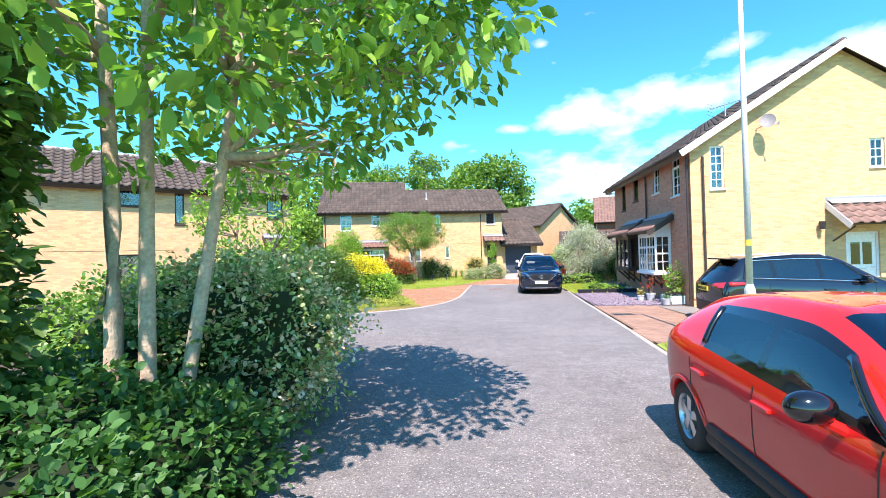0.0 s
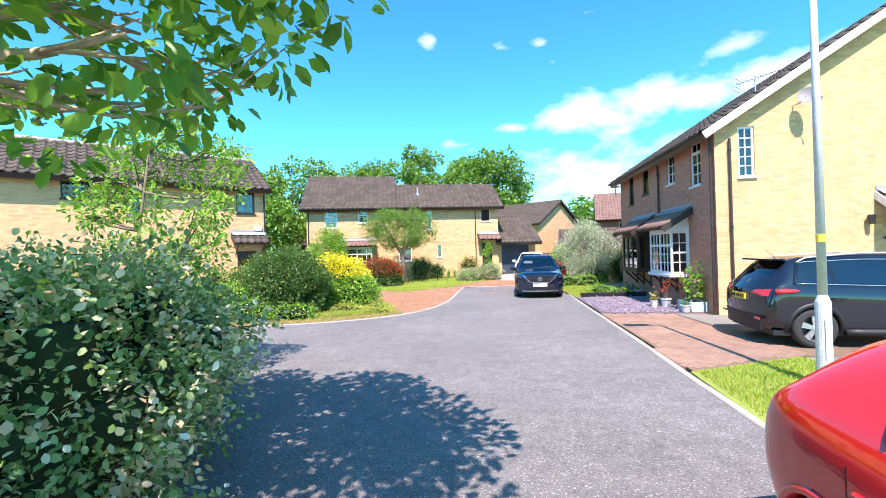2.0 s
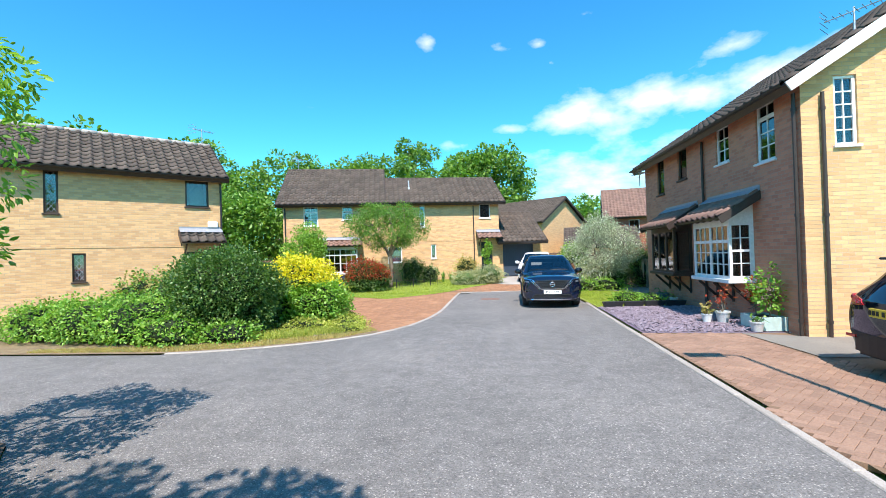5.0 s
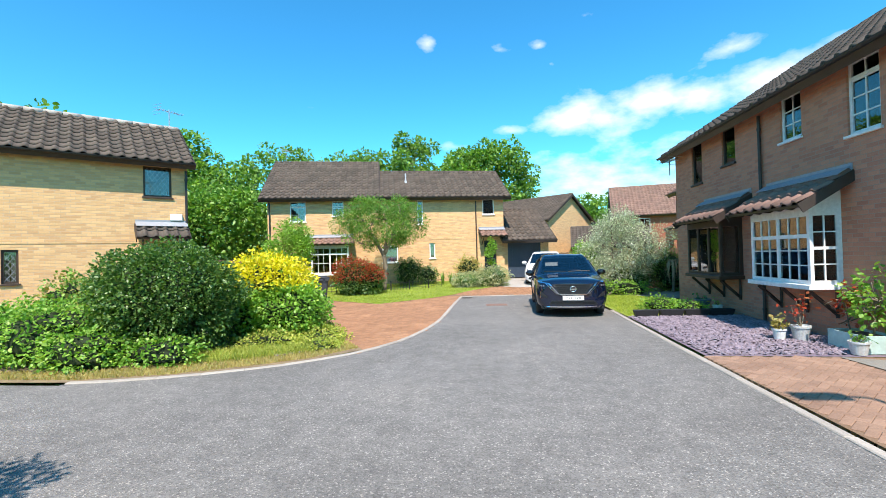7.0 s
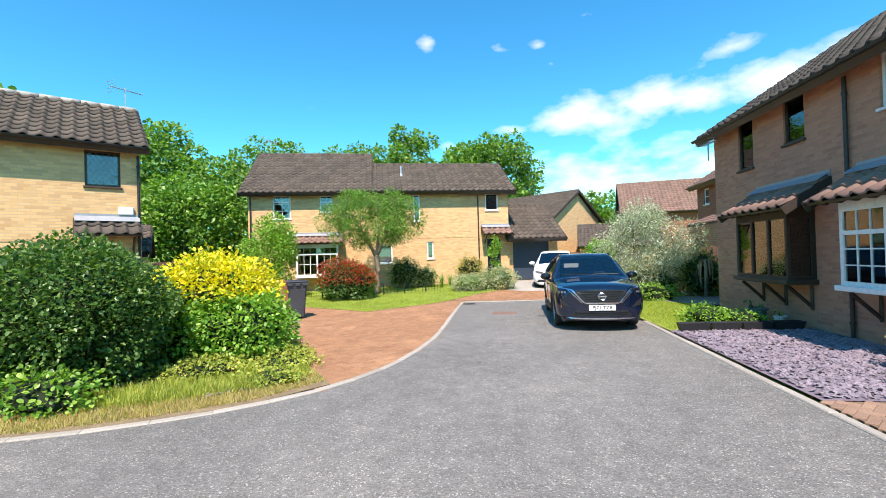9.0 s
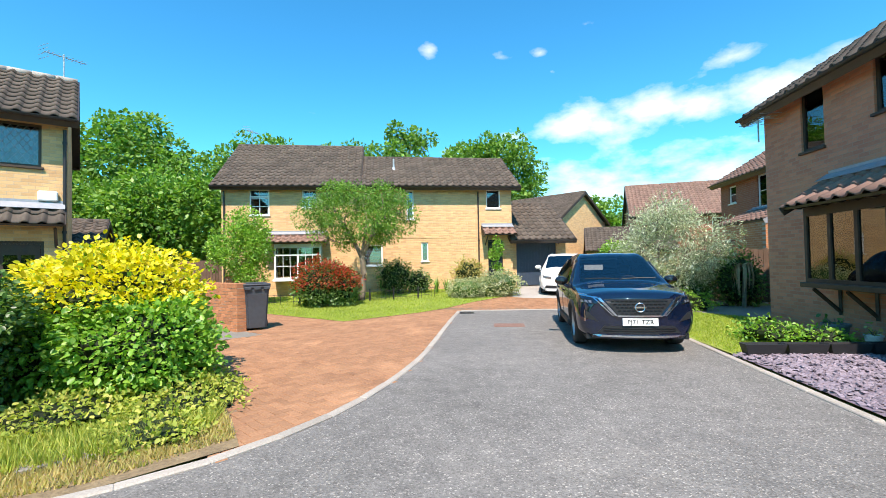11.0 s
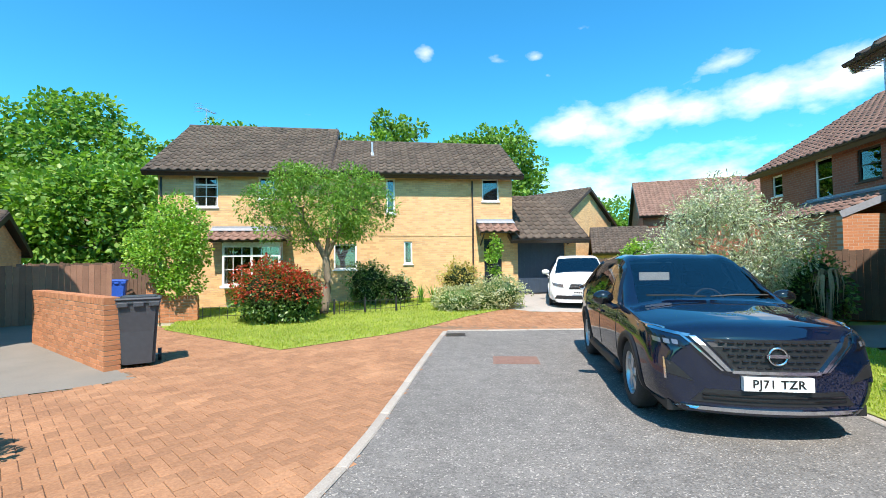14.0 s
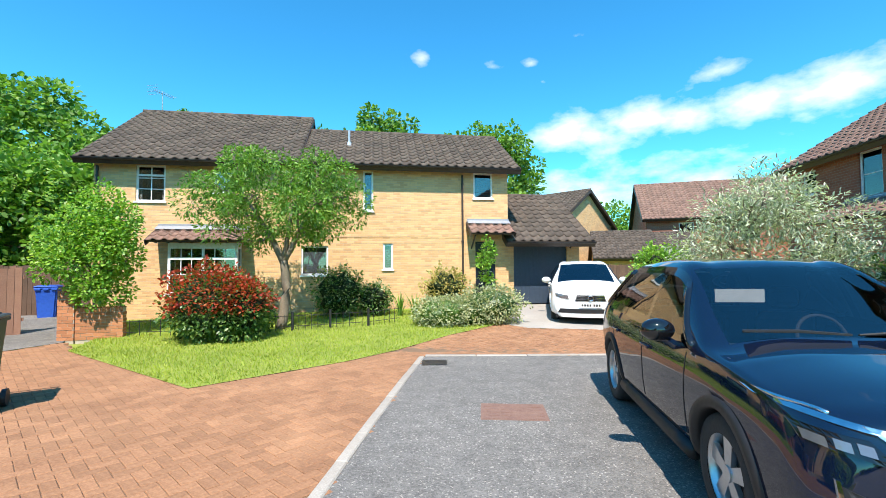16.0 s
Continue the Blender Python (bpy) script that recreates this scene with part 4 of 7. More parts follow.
STONES = {}
kerb_run("kerb", curve(KERB_R[1:], 3), "pale concrete kerb stones along the drives", out=-1, high=0.016)
kerb_run("kerb", road_edge[::-1][10:], "pale concrete kerb stones round the paved bay", length=0.6, out=1)
kerb_run("kerb", [(-1.08, 27.2), (0.6, 27.35), (3.42, 27.6)], "flush concrete kerb across the end of the road", out=1, high=0.012)
M_BLOCKBED = rough_mat("paver_joint_sand", (0.14, 0.085, 0.05), (0.22, 0.14, 0.085), 1.5, 0.95, 0.5, 60)
PAVED = [(x - 0.05, y + (0.05 if y < 19 else 0.0)) for x, y in reversed(road_edge) if 17.2 < y < 27.19] + [(-1.13, 27.3), (0.6, 27.42), (4.6, 27.75), (4.9, 29.6), (1.0, 30.0), (0.3, 30.6), (-0.9, 29.2), (-2.46, 26.73), (-3.9, 25.06),
         (-7.9, 27.4), (-9.0, 28.2), (-9.6, 26.0), (-5.0, 23.0), (-5.3, 22.6), (-6.9, 21.25), (-5.1, 20.7), (-4.2, 19.6), (-3.2, 18.75), (-2.6, 18.0)]
slab("pavement_bed", PAVED, -0.007, M_BLOCKBED, "sandy bed under the red block paving", 1.0)
slab("verge", [(-2.6, 18.0), (-2.22, 17.48), (-2.88, 16.68), (-3.65, 16.14), (-4.63, 15.66), (-5.9, 15.33), (-8, 15.27), (-30, 15.17), (-30, 19), (-12, 21.5), (-7, 21.2), (-5.1, 20.7), (-4.2, 19.6), (-3.2, 18.75)], 0.012, M_DRYSOIL, "dry soil verge under the shrubs", 1.0)
slab("lawn", [(-7.97, 27.30), (-3.9, 24.95), (-2.36, 26.66), (-0.80, 29.1), (0.38, 30.5), (1.2, 34.2), (-11.2, 31.2), (-8.6, 28.6)], 0.012, M_TURF, "bright mown front lawn", 0.7)
slab("drive", [(1.0, 30.0), (4.9, 29.6), (6.4, 40), (1.2, 36), (0.3, 30.6)], 0.0, M_CONC, "pale concrete garage drive", 0.8)
slab("drive", [(-5.0, 23.0), (-9.6, 26.0), (-13, 29.5), (-18, 27), (-11, 21.4), (-7, 21.2), (-5.3, 22.6)], 0.0, M_CONC_OLD, "weathered concrete drive beside the brick wall", 0.0)
slab("drive", [(-9.0, 28.2), (-11.2, 31.2), (-14, 36), (-20, 34), (-13, 29.5), (-9.6, 26.0)], 0.0, M_ASPHALT, "grey drive between the houses", 0.0)
M_SLATEBED = rough_mat("slate_dust", (0.13, 0.10, 0.13), (0.19, 0.15, 0.18), 2, 0.9, 0.5, 60)
slab("slate_bed", [(3.42, 16.95), (6.2, 16.85), (6.2, 21.4), (3.5, 21.2)], 0.02, M_SLATEBED, "purple slate chippings bed before the bay windows")
slab("lawn", [(3.52, 21.2), (6.2, 21.4), (6.2, 25.4), (5.2, 26.6), (3.5, 27.0), (3.46, 24)], 0.014, M_TURF, "small sunny lawn beside the parked car", 0.0)
slab("drive", [(3.3, 11.0), (5.3, 11.95), (7.2, 11.9), (12, 11.9), (12, 16.4), (6.2, 16.85), (3.4, 16.95)], 0.011, M_BLOCKBED, "sandy bed under the block-paved drive")
slab("drive", [(5.35, 14.8), (12, 14.6), (12, 16.4), (6.3, 16.4), (5.25, 16.85)], 0.024, M_CONC_OLD, "pale concrete slab beside the house")
slab("lawn", [(3.10, 4.0), (3.14, 9.0), (3.24, 11.0), (5.3, 11.95), (5.6, 9), (5.6, 3.5)], 0.014, M_TURF, "strip of bright mown grass by the road", 0.0)
slab("drive", [(5.6, 3.5), (5.6, 9), (5.3, 11.95), (12, 11.9), (12, 3.5)], 0.0, M_CONC_OLD, "weathered concrete drive of the next house", 0.0)
slab("path", [(3.6, 26.95), (5.2, 26.6), (6.2, 25.4), (9.4, 25.8), (9.4, 28.0), (4.6, 27.75)], 0.02, M_CONC_OLD, "pale concrete path to the side gate", 0.0)
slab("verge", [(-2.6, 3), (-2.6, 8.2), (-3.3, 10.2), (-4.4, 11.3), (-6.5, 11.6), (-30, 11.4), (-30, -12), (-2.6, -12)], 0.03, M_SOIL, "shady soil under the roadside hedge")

# road furniture: the worn manhole patch and the gully
M_RUST = rough_mat("rusty_patch", (0.16, 0.085, 0.065), (0.23, 0.14, 0.11), 6, 0.9, 0.6, 60)
mh = thing("manhole_cover", Matrix.Translation((0.25, 24.33, 0)), "rust-brown square manhole cover set in the road", "manhole cover")
bm = bmesh.new()
for i in range(7):
    for j in range(5):
        add_box(bm, -0.32 + i * 0.092, -0.32 + i * 0.092 + 0.08, -0.24 + j * 0.097, -0.24 + j * 0.097 + 0.084, 0.0, 0.007)
part("cover", bm, M_RUST, mh)
part("frame", boxm(-0.35, 0.35, -0.27, 0.27, -0.02, 0.003), M_RUST, mh)
gu = thing("gully_grate", pose(-0.86, 26.72, 0, 0, 0, 6), "dark iron gully grate beside the kerb", "drain")
bm = bmesh.new()
for k in range(8):
    add_box(bm, -0.18 + k * 0.047, -0.18 + k * 0.047 + 0.026, -0.17, 0.17, -0.01, 0.008)
part("grate", bm, M_BLACK, gu)
part("frame", boxm(-0.21, 0.2, -0.2, 0.2, -0.02, 0.003), M_BLACK, gu)


def blades(name, poly, n, h, mat, seed, label, kind="stuff", z=0.014):
    """Grass blades scattered over an outline."""
    r = np.random.default_rng(seed)
    p = np.array(poly)
    lo, hi = p.min(0), p.max(0)
    v, f = [], []
    while len(f) < n:
        x, y = r.uniform(lo, hi)
        inside, j = False, len(p) - 1
        for i in range(len(p)):
            if (p[i][1] > y) != (p[j][1] > y) and x < (p[j][0] - p[i][0]) * (y - p[i][1]) / (p[j][1] - p[i][1]) + p[i][0]:
                inside = not inside
            j = i
        if not inside:
            continue
        a, hh, w = r.uniform(0, 6.28), h * r.uniform(0.5, 1.3), r.uniform(0.004, 0.009) * (1 + h * 3)
        dx, dy, lx, ly = math.cos(a) * w, math.sin(a) * w, r.normal(0, 0.4) * hh, r.normal(0, 0.4) * hh
        z0, b = z + height(x, y) - 0.005, len(v)
        v += [(x - dx, y - dy, z0), (x + dx, y + dy, z0), (x + lx, y + ly, z0 + hh)]
        f.append((b, b + 1, b + 2))
    return tagged(put(name, mesh_of(name, v, f, mat)), label, "grass", kind=kind)


blades("lawn_grass", [(-7.97, 27.30), (-3.9, 24.95), (-2.36, 26.66), (-0.80, 29.1), (0.38, 30.5), (1.0, 33.6), (-10.8, 31.0), (-8.6, 28.6)], 42000, 0.05, M_GRASS, 1, "short bright green lawn grass")
blades("lawn_grass", [(3.55, 21.3), (6.1, 21.5), (6.1, 25.3), (5.2, 26.5), (3.55, 26.9)], 18000, 0.05, M_GRASS, 2, "short bright green lawn grass")
blades("lawn_grass", [(3.2, 6.0), (3.22, 9.0), (3.33, 11.0), (5.3, 11.9), (5.55, 9), (5.55, 6)], 26000, 0.045, M_GRASS, 3, "short bright green verge grass")
M_STRAW = leaf_mat("dry_grass", (0.40, 0.30, 0.12), (0.52, 0.42, 0.18), (0.38, 0.40, 0.10), 0.7)
blades("dry_grass", [(-2.58, 17.95), (-2.35, 17.62), (-2.92, 16.82), (-3.7, 16.27), (-4.66, 15.78), (-5.9, 15.45), (-9.0, 15.38), (-9.0, 15.6), (-5.9, 15.95), (-4.7, 16.4), (-3.4, 17.3), (-3.0, 18.3), (-3.3, 18.8)], 15000, 0.055, M_STRAW, 4, "dry straw-coloured grass and dead leaves on the verge")
M_WEED = leaf_mat("verge_weeds", (0.22, 0.30, 0.05), (0.42, 0.46, 0.08), (0.56, 0.50, 0.14), 0.6)
blades("verge_weeds", [(-2.7, 17.9), (-3.1, 17.2), (-4.0, 16.6), (-5.2, 16.2), (-5.2, 16.7), (-4.2, 17.6), (-3.4, 18.4), (-3.1, 18.6)], 9000, 0.13, M_WEED, 14, "tufts of yellow-green weeds on the verge")
# slate chippings
rng = np.random.default_rng(7)
M_SLATE = rough_mat("purple_slate", (0.17, 0.13, 0.165), (0.27, 0.225, 0.26), 4, 0.75, 0.3, 50, spread=0.35)
v, f = [], []
for k in range(5200):
    x, y = rng.uniform(3.5, 6.15), rng.uniform(17.0, 21.15)
    a, l, w, t = rng.uniform(0, 6.28), rng.uniform(0.025, 0.055), rng.uniform(0.015, 0.035), rng.uniform(0.006, 0.014)
    e = Euler((rng.normal(0, 0.35), rng.normal(0, 0.35), a)).to_matrix()
    b = len(v)
    for sx, sy, sz in ((-1, -1, 0), (1, -0.8, 0), (0.8, 1, 0), (-1, 0.7, 0), (-0.9, -0.9, 1), (0.9, -0.7, 1), (0.7, 0.9, 1), (-0.8, 0.6, 1)):
        q = e @ Vector((sx * l, sy * w, sz * t))
        v.append((x + q.x, y + q.y, 0.03 + q.z))
    f += [tuple(b + i for i in q) for q in ((4, 5, 6, 7), (0, 1, 5, 4), (1, 2, 6, 5), (2, 3, 7, 6), (3, 0, 4, 7))]
tagged(put("slate_chippings", mesh_of("slate_chippings", v, f, M_SLATE)), "purple-grey slate chippings covering the front bed", "gravel", kind="stuff")

# ---- plants ----
LEAF = np.array([(0, 0, 0), (0.32, 0.35, 0.06), (0.30, 0.72, 0.05), (0, 1.0, -0.06), (-0.30, 0.72, 0.05), (-0.32, 0.35, 0.06)])
LEAF_F = [(0, 1, 2, 3), (0, 3, 4, 5)]


def leaf_mesh(name, pts, dirs, size, mat, seed, jitter=0.6, narrow=1.0, droop=0.2):
    """Many folded leaves: one at each point, tipped along its direction with some disorder."""
    r = np.random.default_rng(seed)
    n = len(pts)
    d = dirs + r.normal(0, jitter, (n, 3))
    d[:, 2] -= droop
    d /= np.linalg.norm(d, axis=1)[:, None] + 1e-9
    up = r.normal(0, 0.6, (n, 3)) + np.array([0, 0, 1.0])
    s = np.cross(d, up)
    s /= np.linalg.norm(s, axis=1)[:, None] + 1e-9
    u = np.cross(s, d)
    sc = size * r.uniform(0.6, 1.25, n)
    L = LEAF * np.array([narrow, 1, 1])
    v = pts[:, None, :] + sc[:, None, None] * (L[None, :, 0:1] * s[:, None, :] + L[None, :, 1:2] * d[:, None, :] + L[None, :, 2:3] * u[:, None, :])
    v = v.reshape(-1, 3)
    k = len(LEAF)
    idx = (np.arange(n) * k)[:, None, None] + np.array(LEAF_F)[None]
    idx = idx.reshape(-1, 4).astype(np.int32)
    me = bpy.data.meshes.new(name)
    me.vertices.add(len(v))
    me.vertices.foreach_set("co", v.astype(np.float32).ravel())
    me.loops.add(idx.size)
    me.loops.foreach_set("vertex_index", idx.ravel())
    me.polygons.add(len(idx))
    me.polygons.foreach_set("loop_start", np.arange(0, idx.size, 4, dtype=np.int32))
    me.materials.append(mat)
    me.update(calc_edges=True)
    return me


def lumps(r, centre, radii, n, size):
    """Clumps that make up a crown: centres near the surface of an ellipsoid."""
    out = []
    for _ in range(n):
        d = r.normal(0, 1, 3)
        d /= np.linalg.norm(d)
        k = r.uniform(0.35, 1.0) ** 0.5
        out.append((np.array(centre) + d * np.array(radii) * k, size * r.uniform(0.6, 1.25)))
    return out


def crown_points(r, clumps, n):
    """Points and outward directions on the clumps, denser at their skin."""
    w = np.array([s ** 2 for _, s in clumps])
    pick = r.choice(len(clumps), n, p=w / w.sum())
    c, s = np.array([c for c, _ in clumps])[pick], np.array([q for _, q in clumps])[pick]
    d = r.normal(0, 1, (n, 3))
    d /= np.linalg.norm(d, axis=1)[:, None]
    k = r.uniform(0.25, 1.0, n) ** 0.4
    return c + d * (s * k)[:, None], d


def branch(r, bm, a, b, r0, r1, bend=0.12, n=6):
    a, b = np.array(a, float), np.array(b, float)
    mid = r.normal(0, bend, 3) * np.linalg.norm(b - a)
    pts = [a + (b - a) * t + mid * math.sin(math.pi * t) for t in np.linspace(0, 1, n)]
    tube_path(bm, pts, list(np.linspace(r0, r1, n)), 7)
    return pts


def tree(name, base, label, trunks, centre, radii, leaves, size, mat, seed, clumps=60, clump=0.6, bark=None, limbs=14, low=None, narrow=1.0, wobble=0.04, category="tree", sprays=()):
    """A tree: tapered trunks, limbs that reach into the clumps, and leaves."""
    r = np.random.default_rng(seed)
    t = thing(name, Matrix.Translation(base), label, category)
    b0 = np.array(base)
    cl = lumps(r, centre, radii, clumps, clump)
    if low is not None:
        cl = [(np.array([c[0], c[1], max(c[2], low(c[0], c[1]) + 0.5 * s)]), s) for c, s in cl]
    cl = cl + [(np.array(c), s) for c, s in sprays]
    bark = bark or M_BARK
    tops = []
    for k, (a, b, ra, rb) in enumerate(trunks):
        bm = bmesh.new()
        tops += branch(r, bm, np.array(a) - b0, np.array(b) - b0, ra, rb, wobble, 8)[3:]
        part("trunk", bm, bark, t, smooth=True)
    bm = bmesh.new()
    for k in range(limbs + len(sprays)):
        c = cl[r.integers(len(cl)) if k < limbs else limbs - k - 1][0] - b0
        s = tops[int(np.argmin([np.linalg.norm(c - q) + 0.8 * max(0, q[2] - c[2] + 0.3) for q in tops]))]
        p = branch(r, bm, s, c, (0.035 if k < limbs else 0.013) * min(2.2, np.linalg.norm(radii) / 3), 0.01 if k < limbs else 0.005, 0.1, 6)
        for _ in range(3):
            e = cl[int(np.argmin([np.linalg.norm(q - b0 - c) + r.uniform(0, 1.2) for q, _ in cl]))][0] - b0
            branch(r, bm, p[3], e + r.normal(0, 0.1, 3), 0.014, 0.004, 0.1, 5)
    tagged(part("branchwork", bm, bark, t, smooth=True), kind="stuff")
    pts, d = crown_points(r, cl, leaves)
    part_ = put("crown", leaf_mesh("crown", pts - b0, d, size, mat, seed + 1, narrow=narrow), t)
    return t


def shrub(name, base, label, lumps_, leaves, size, mat, seed, core=None, tips=None, jitter=0.5, narrow=1.0, category="shrub", stems=6, rough=0.12, group="", patch=None):
    """A shrub: lumps (x, y, z, rx, ry, rz) clothed in leaves over an inner mass coloured dark for the shade within;
    tips: (material, share, minimum height).
    """
    r = np.random.default_rng(seed)
    t = thing(name, Matrix.Translation(base), label, category, group)
    b0 = np.array(base)
    P, D = [], []
    area = np.array([(l[3] * l[4] * l[5]) ** (2 / 3) for l in lumps_])
    for l, n in zip(lumps_, (leaves * area / area.sum()).astype(int)):
        d = r.normal(0, 1, (n, 3))
        d /= np.linalg.norm(d, axis=1)[:, None]
        bump = np.array([1 + rough * 2.2 * noise.noise(Vector(q * 2.2 + seed)) + rough * 1.3 * noise.noise(Vector(q * 6.0 + seed)) for q in d])
        k = bump * r.uniform(0.72, 1.04, n)
        P.append(np.array(l[:3]) + d * np.array(l[3:6]) * k[:, None])
        D.append(d)
    P, D = np.concatenate(P), np.concatenate(D)
    keep = P[:, 2] > b0[2] + 0.02
    P, D = P[keep], D[keep]
    # added core behind the leaves; its dark colour stands in for inner shade
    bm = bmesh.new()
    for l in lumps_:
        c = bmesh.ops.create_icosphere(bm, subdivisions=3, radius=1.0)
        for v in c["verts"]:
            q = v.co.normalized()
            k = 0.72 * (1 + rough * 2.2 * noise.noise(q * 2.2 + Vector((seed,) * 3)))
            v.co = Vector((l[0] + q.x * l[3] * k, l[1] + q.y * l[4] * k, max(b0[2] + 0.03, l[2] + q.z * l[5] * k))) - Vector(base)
    part("inner_mass", bm, core or M_INNER_SHADE, t)
    bm = bmesh.new()
    for k in range(stems):
        l = lumps_[r.integers(len(lumps_))]
        branch(r, bm, (r.normal(0, 0.08), r.normal(0, 0.08), -0.03), (l[0] - b0[0] + r.normal(0, 0.3) * l[3], l[1] - b0[1] + r.normal(0, 0.3) * l[4], l[2] - b0[2]), 0.03, 0.01, 0.1)
    part("stemwork", bm, M_BARK, t)
    if tips:
        tm, share, zmin = tips
        hot = (r.uniform(0, 1, len(P)) < share) & (P[:, 2] > zmin + r.normal(0, 0.05, len(P)))
        if patch is not None:
            hot &= np.array([noise.noise(Vector(q * 2.6)) for q in P]) > patch
        put("bright_leaves", leaf_mesh("bright_leaves", P[hot] + D[hot] * 0.03 - b0, D[hot], size, tm, seed + 3, jitter, narrow), t)
        P, D = P[~hot], D[~hot]
    put("leaves", leaf_mesh("leaves", P - b0, D, size, mat, seed + 1, jitter, narrow), t)
    return t


# near-black green: the shade deep inside a shrub, put into the colour
M_INNER_SHADE = leaf_mat("inner_shade", (0.012, 0.024, 0.007), (0.024, 0.045, 0.012), (0.03, 0.05, 0.015), 0.8)
M_LEAF_TREE = leaf_mat("tree_leaf", (0.075, 0.21, 0.034), (0.2, 0.43, 0.065), (0.4, 0.6, 0.11))
M_LEAF_DARK = leaf_mat("dark_leaf", (0.036, 0.1, 0.022), (0.1, 0.2, 0.045), (0.22, 0.33, 0.1), 0.4)
M_LEAF_MID = leaf_mat("mid_leaf", (0.065, 0.175, 0.028), (0.175, 0.345, 0.056), (0.32, 0.47, 0.11))
M_LEAF_LIGHT = leaf_mat("light_leaf", (0.105, 0.26, 0.034), (0.24, 0.44, 0.06), (0.38, 0.54, 0.11))
M_LEAF_ROWAN = leaf_mat("rowan_leaf", (0.06, 0.165, 0.022), (0.165, 0.325, 0.052), (0.27, 0.42, 0.095))
M_LEAF_HEDGE = leaf_mat("hedge_leaf", (0.085, 0.18, 0.052), (0.26, 0.38, 0.14), (0.64, 0.67, 0.44))
M_LEAF_YELLOW = leaf_mat("golden_leaf", (0.5, 0.42, 0.015), (0.8, 0.68, 0.025), (0.88, 0.8, 0.1))
M_LEAF_SILVER = leaf_mat("silver_leaf", (0.2, 0.25, 0.19), (0.46, 0.5, 0.44), (0.82, 0.84, 0.8), 0.6)
M_LEAF_RED = leaf_mat("red_leaf", (0.32, 0.035, 0.02), (0.48, 0.07, 0.03), (0.40, 0.14, 0.05))
M_LEAF_FAR = leaf_mat("far_leaf", (0.06, 0.155, 0.026), (0.16, 0.32, 0.052), (0.28, 0.43, 0.09), 0.6)
M_LEAF_CREAM = leaf_mat("cream_leaf", (0.26, 0.30, 0.16), (0.46, 0.48, 0.32), (0.60, 0.60, 0.44), 0.5)
M_LEAF_NETTLE = leaf_mat("nettle_leaf", (0.020, 0.085, 0.020), (0.055, 0.170, 0.040), (0.110, 0.270, 0.070), 0.5)
M_FLOWER = leaf_mat("faded_blossom", (0.42, 0.26, 0.13), (0.7, 0.6, 0.44), (0.86, 0.83, 0.74), 0.7)
M_LEAF_ORANGE = leaf_mat("bronze_leaf", (0.34, 0.26, 0.08), (0.50, 0.40, 0.16), (0.30, 0.34, 0.10), 0.5)

# the tree that leans over the road, with three stems
tree("roadside_tree", (-2.7, 5.6, 0.03), "leafy roadside tree with three pale stems overhanging the road",
     [((-2.95, 5.55, 0.0), (-3.0, 5.5, 5.0), 0.085, 0.04), ((-2.74, 5.70, 0.0), (-2.55, 5.6, 5.2), 0.080, 0.035), ((-2.62, 5.85, 0.0), (-1.75, 5.9, 4.7), 0.072, 0.03)],
     (-1.85, 5.3, 4.7), (2.6, 2.2, 2.2), 11500, 0.150, M_LEAF_TREE, 11, clumps=90, clump=0.5, limbs=30, wobble=0.008, narrow=0.78, low=lambda x, y: 2.95 if x > -0.9 else 2.6, bark=M_BARK_PALE,
     sprays=[((-1.5, 7.1, 3.05), 0.36), ((-0.95, 7.0, 3.25), 0.3), ((-2.1, 7.3, 3.0), 0.36), ((-1.7, 6.8, 3.25), 0.36), ((-2.7, 7.2, 2.85), 0.36), ((-1.2, 7.4, 3.4), 0.32), ((-2.3, 6.6, 3.1), 0.4),
             ((0.35, 6.2, 4.0), 0.4), ((0.05, 6.5, 3.7), 0.4), ((0.4, 5.6, 4.3), 0.45), ((-0.4, 6.6, 3.5), 0.4), ((0.1, 5.2, 4.6), 0.5)])
# thicket beside it
shrub("evergreen_shrub", (-3.7, 4.7, 0.03), "tall dark evergreen shrub beside the road",
      [(-3.75, 4.75, 1.5, 0.7, 0.6, 1.6), (-3.85, 4.8, 3.0, 0.8, 0.7, 1.2)], 8000, 0.13, M_LEAF_DARK, 21, jitter=0.7, narrow=0.8)
shrub("hedge", (-2.7, 7.6, 0.03), "overgrown flowering hedge with faded blossom beside the road",
      [(-2.3, 6.7, 0.85, 0.9, 0.85, 0.9), (-2.6, 7.6, 0.95, 0.92, 0.95, 0.9), (-3.6, 8.7, 0.95, 0.95, 0.95, 0.78), (-4.5, 9.5, 0.85, 1.05, 0.85, 0.7), (-3.1, 7.4, 1.1, 0.9, 1.2, 0.72)], 56000, 0.056, M_LEAF_HEDGE, 22,
      tips=(M_FLOWER, 0.50, 0.2), patch=-0.06, jitter=0.9, rough=0.30)
shrub("undergrowth", (-2.6, 4.9, 0.03), "low green nettles and brambles along the road edge",
      [(-2.05, 5.3, 0.35, 0.65, 0.7, 0.45), (-2.3, 4.4, 0.30, 0.7, 0.7, 0.5), (-3.0, 5.2, 0.5, 0.8, 0.8, 0.5), (-3.2, 6.4, 0.6, 0.8, 0.9, 0.6), (-2.4, 3.5, 0.25, 0.6, 0.7, 0.4)], 19000, 0.080, M_LEAF_NETTLE, 23, jitter=0.8, rough=0.30, category="undergrowth")
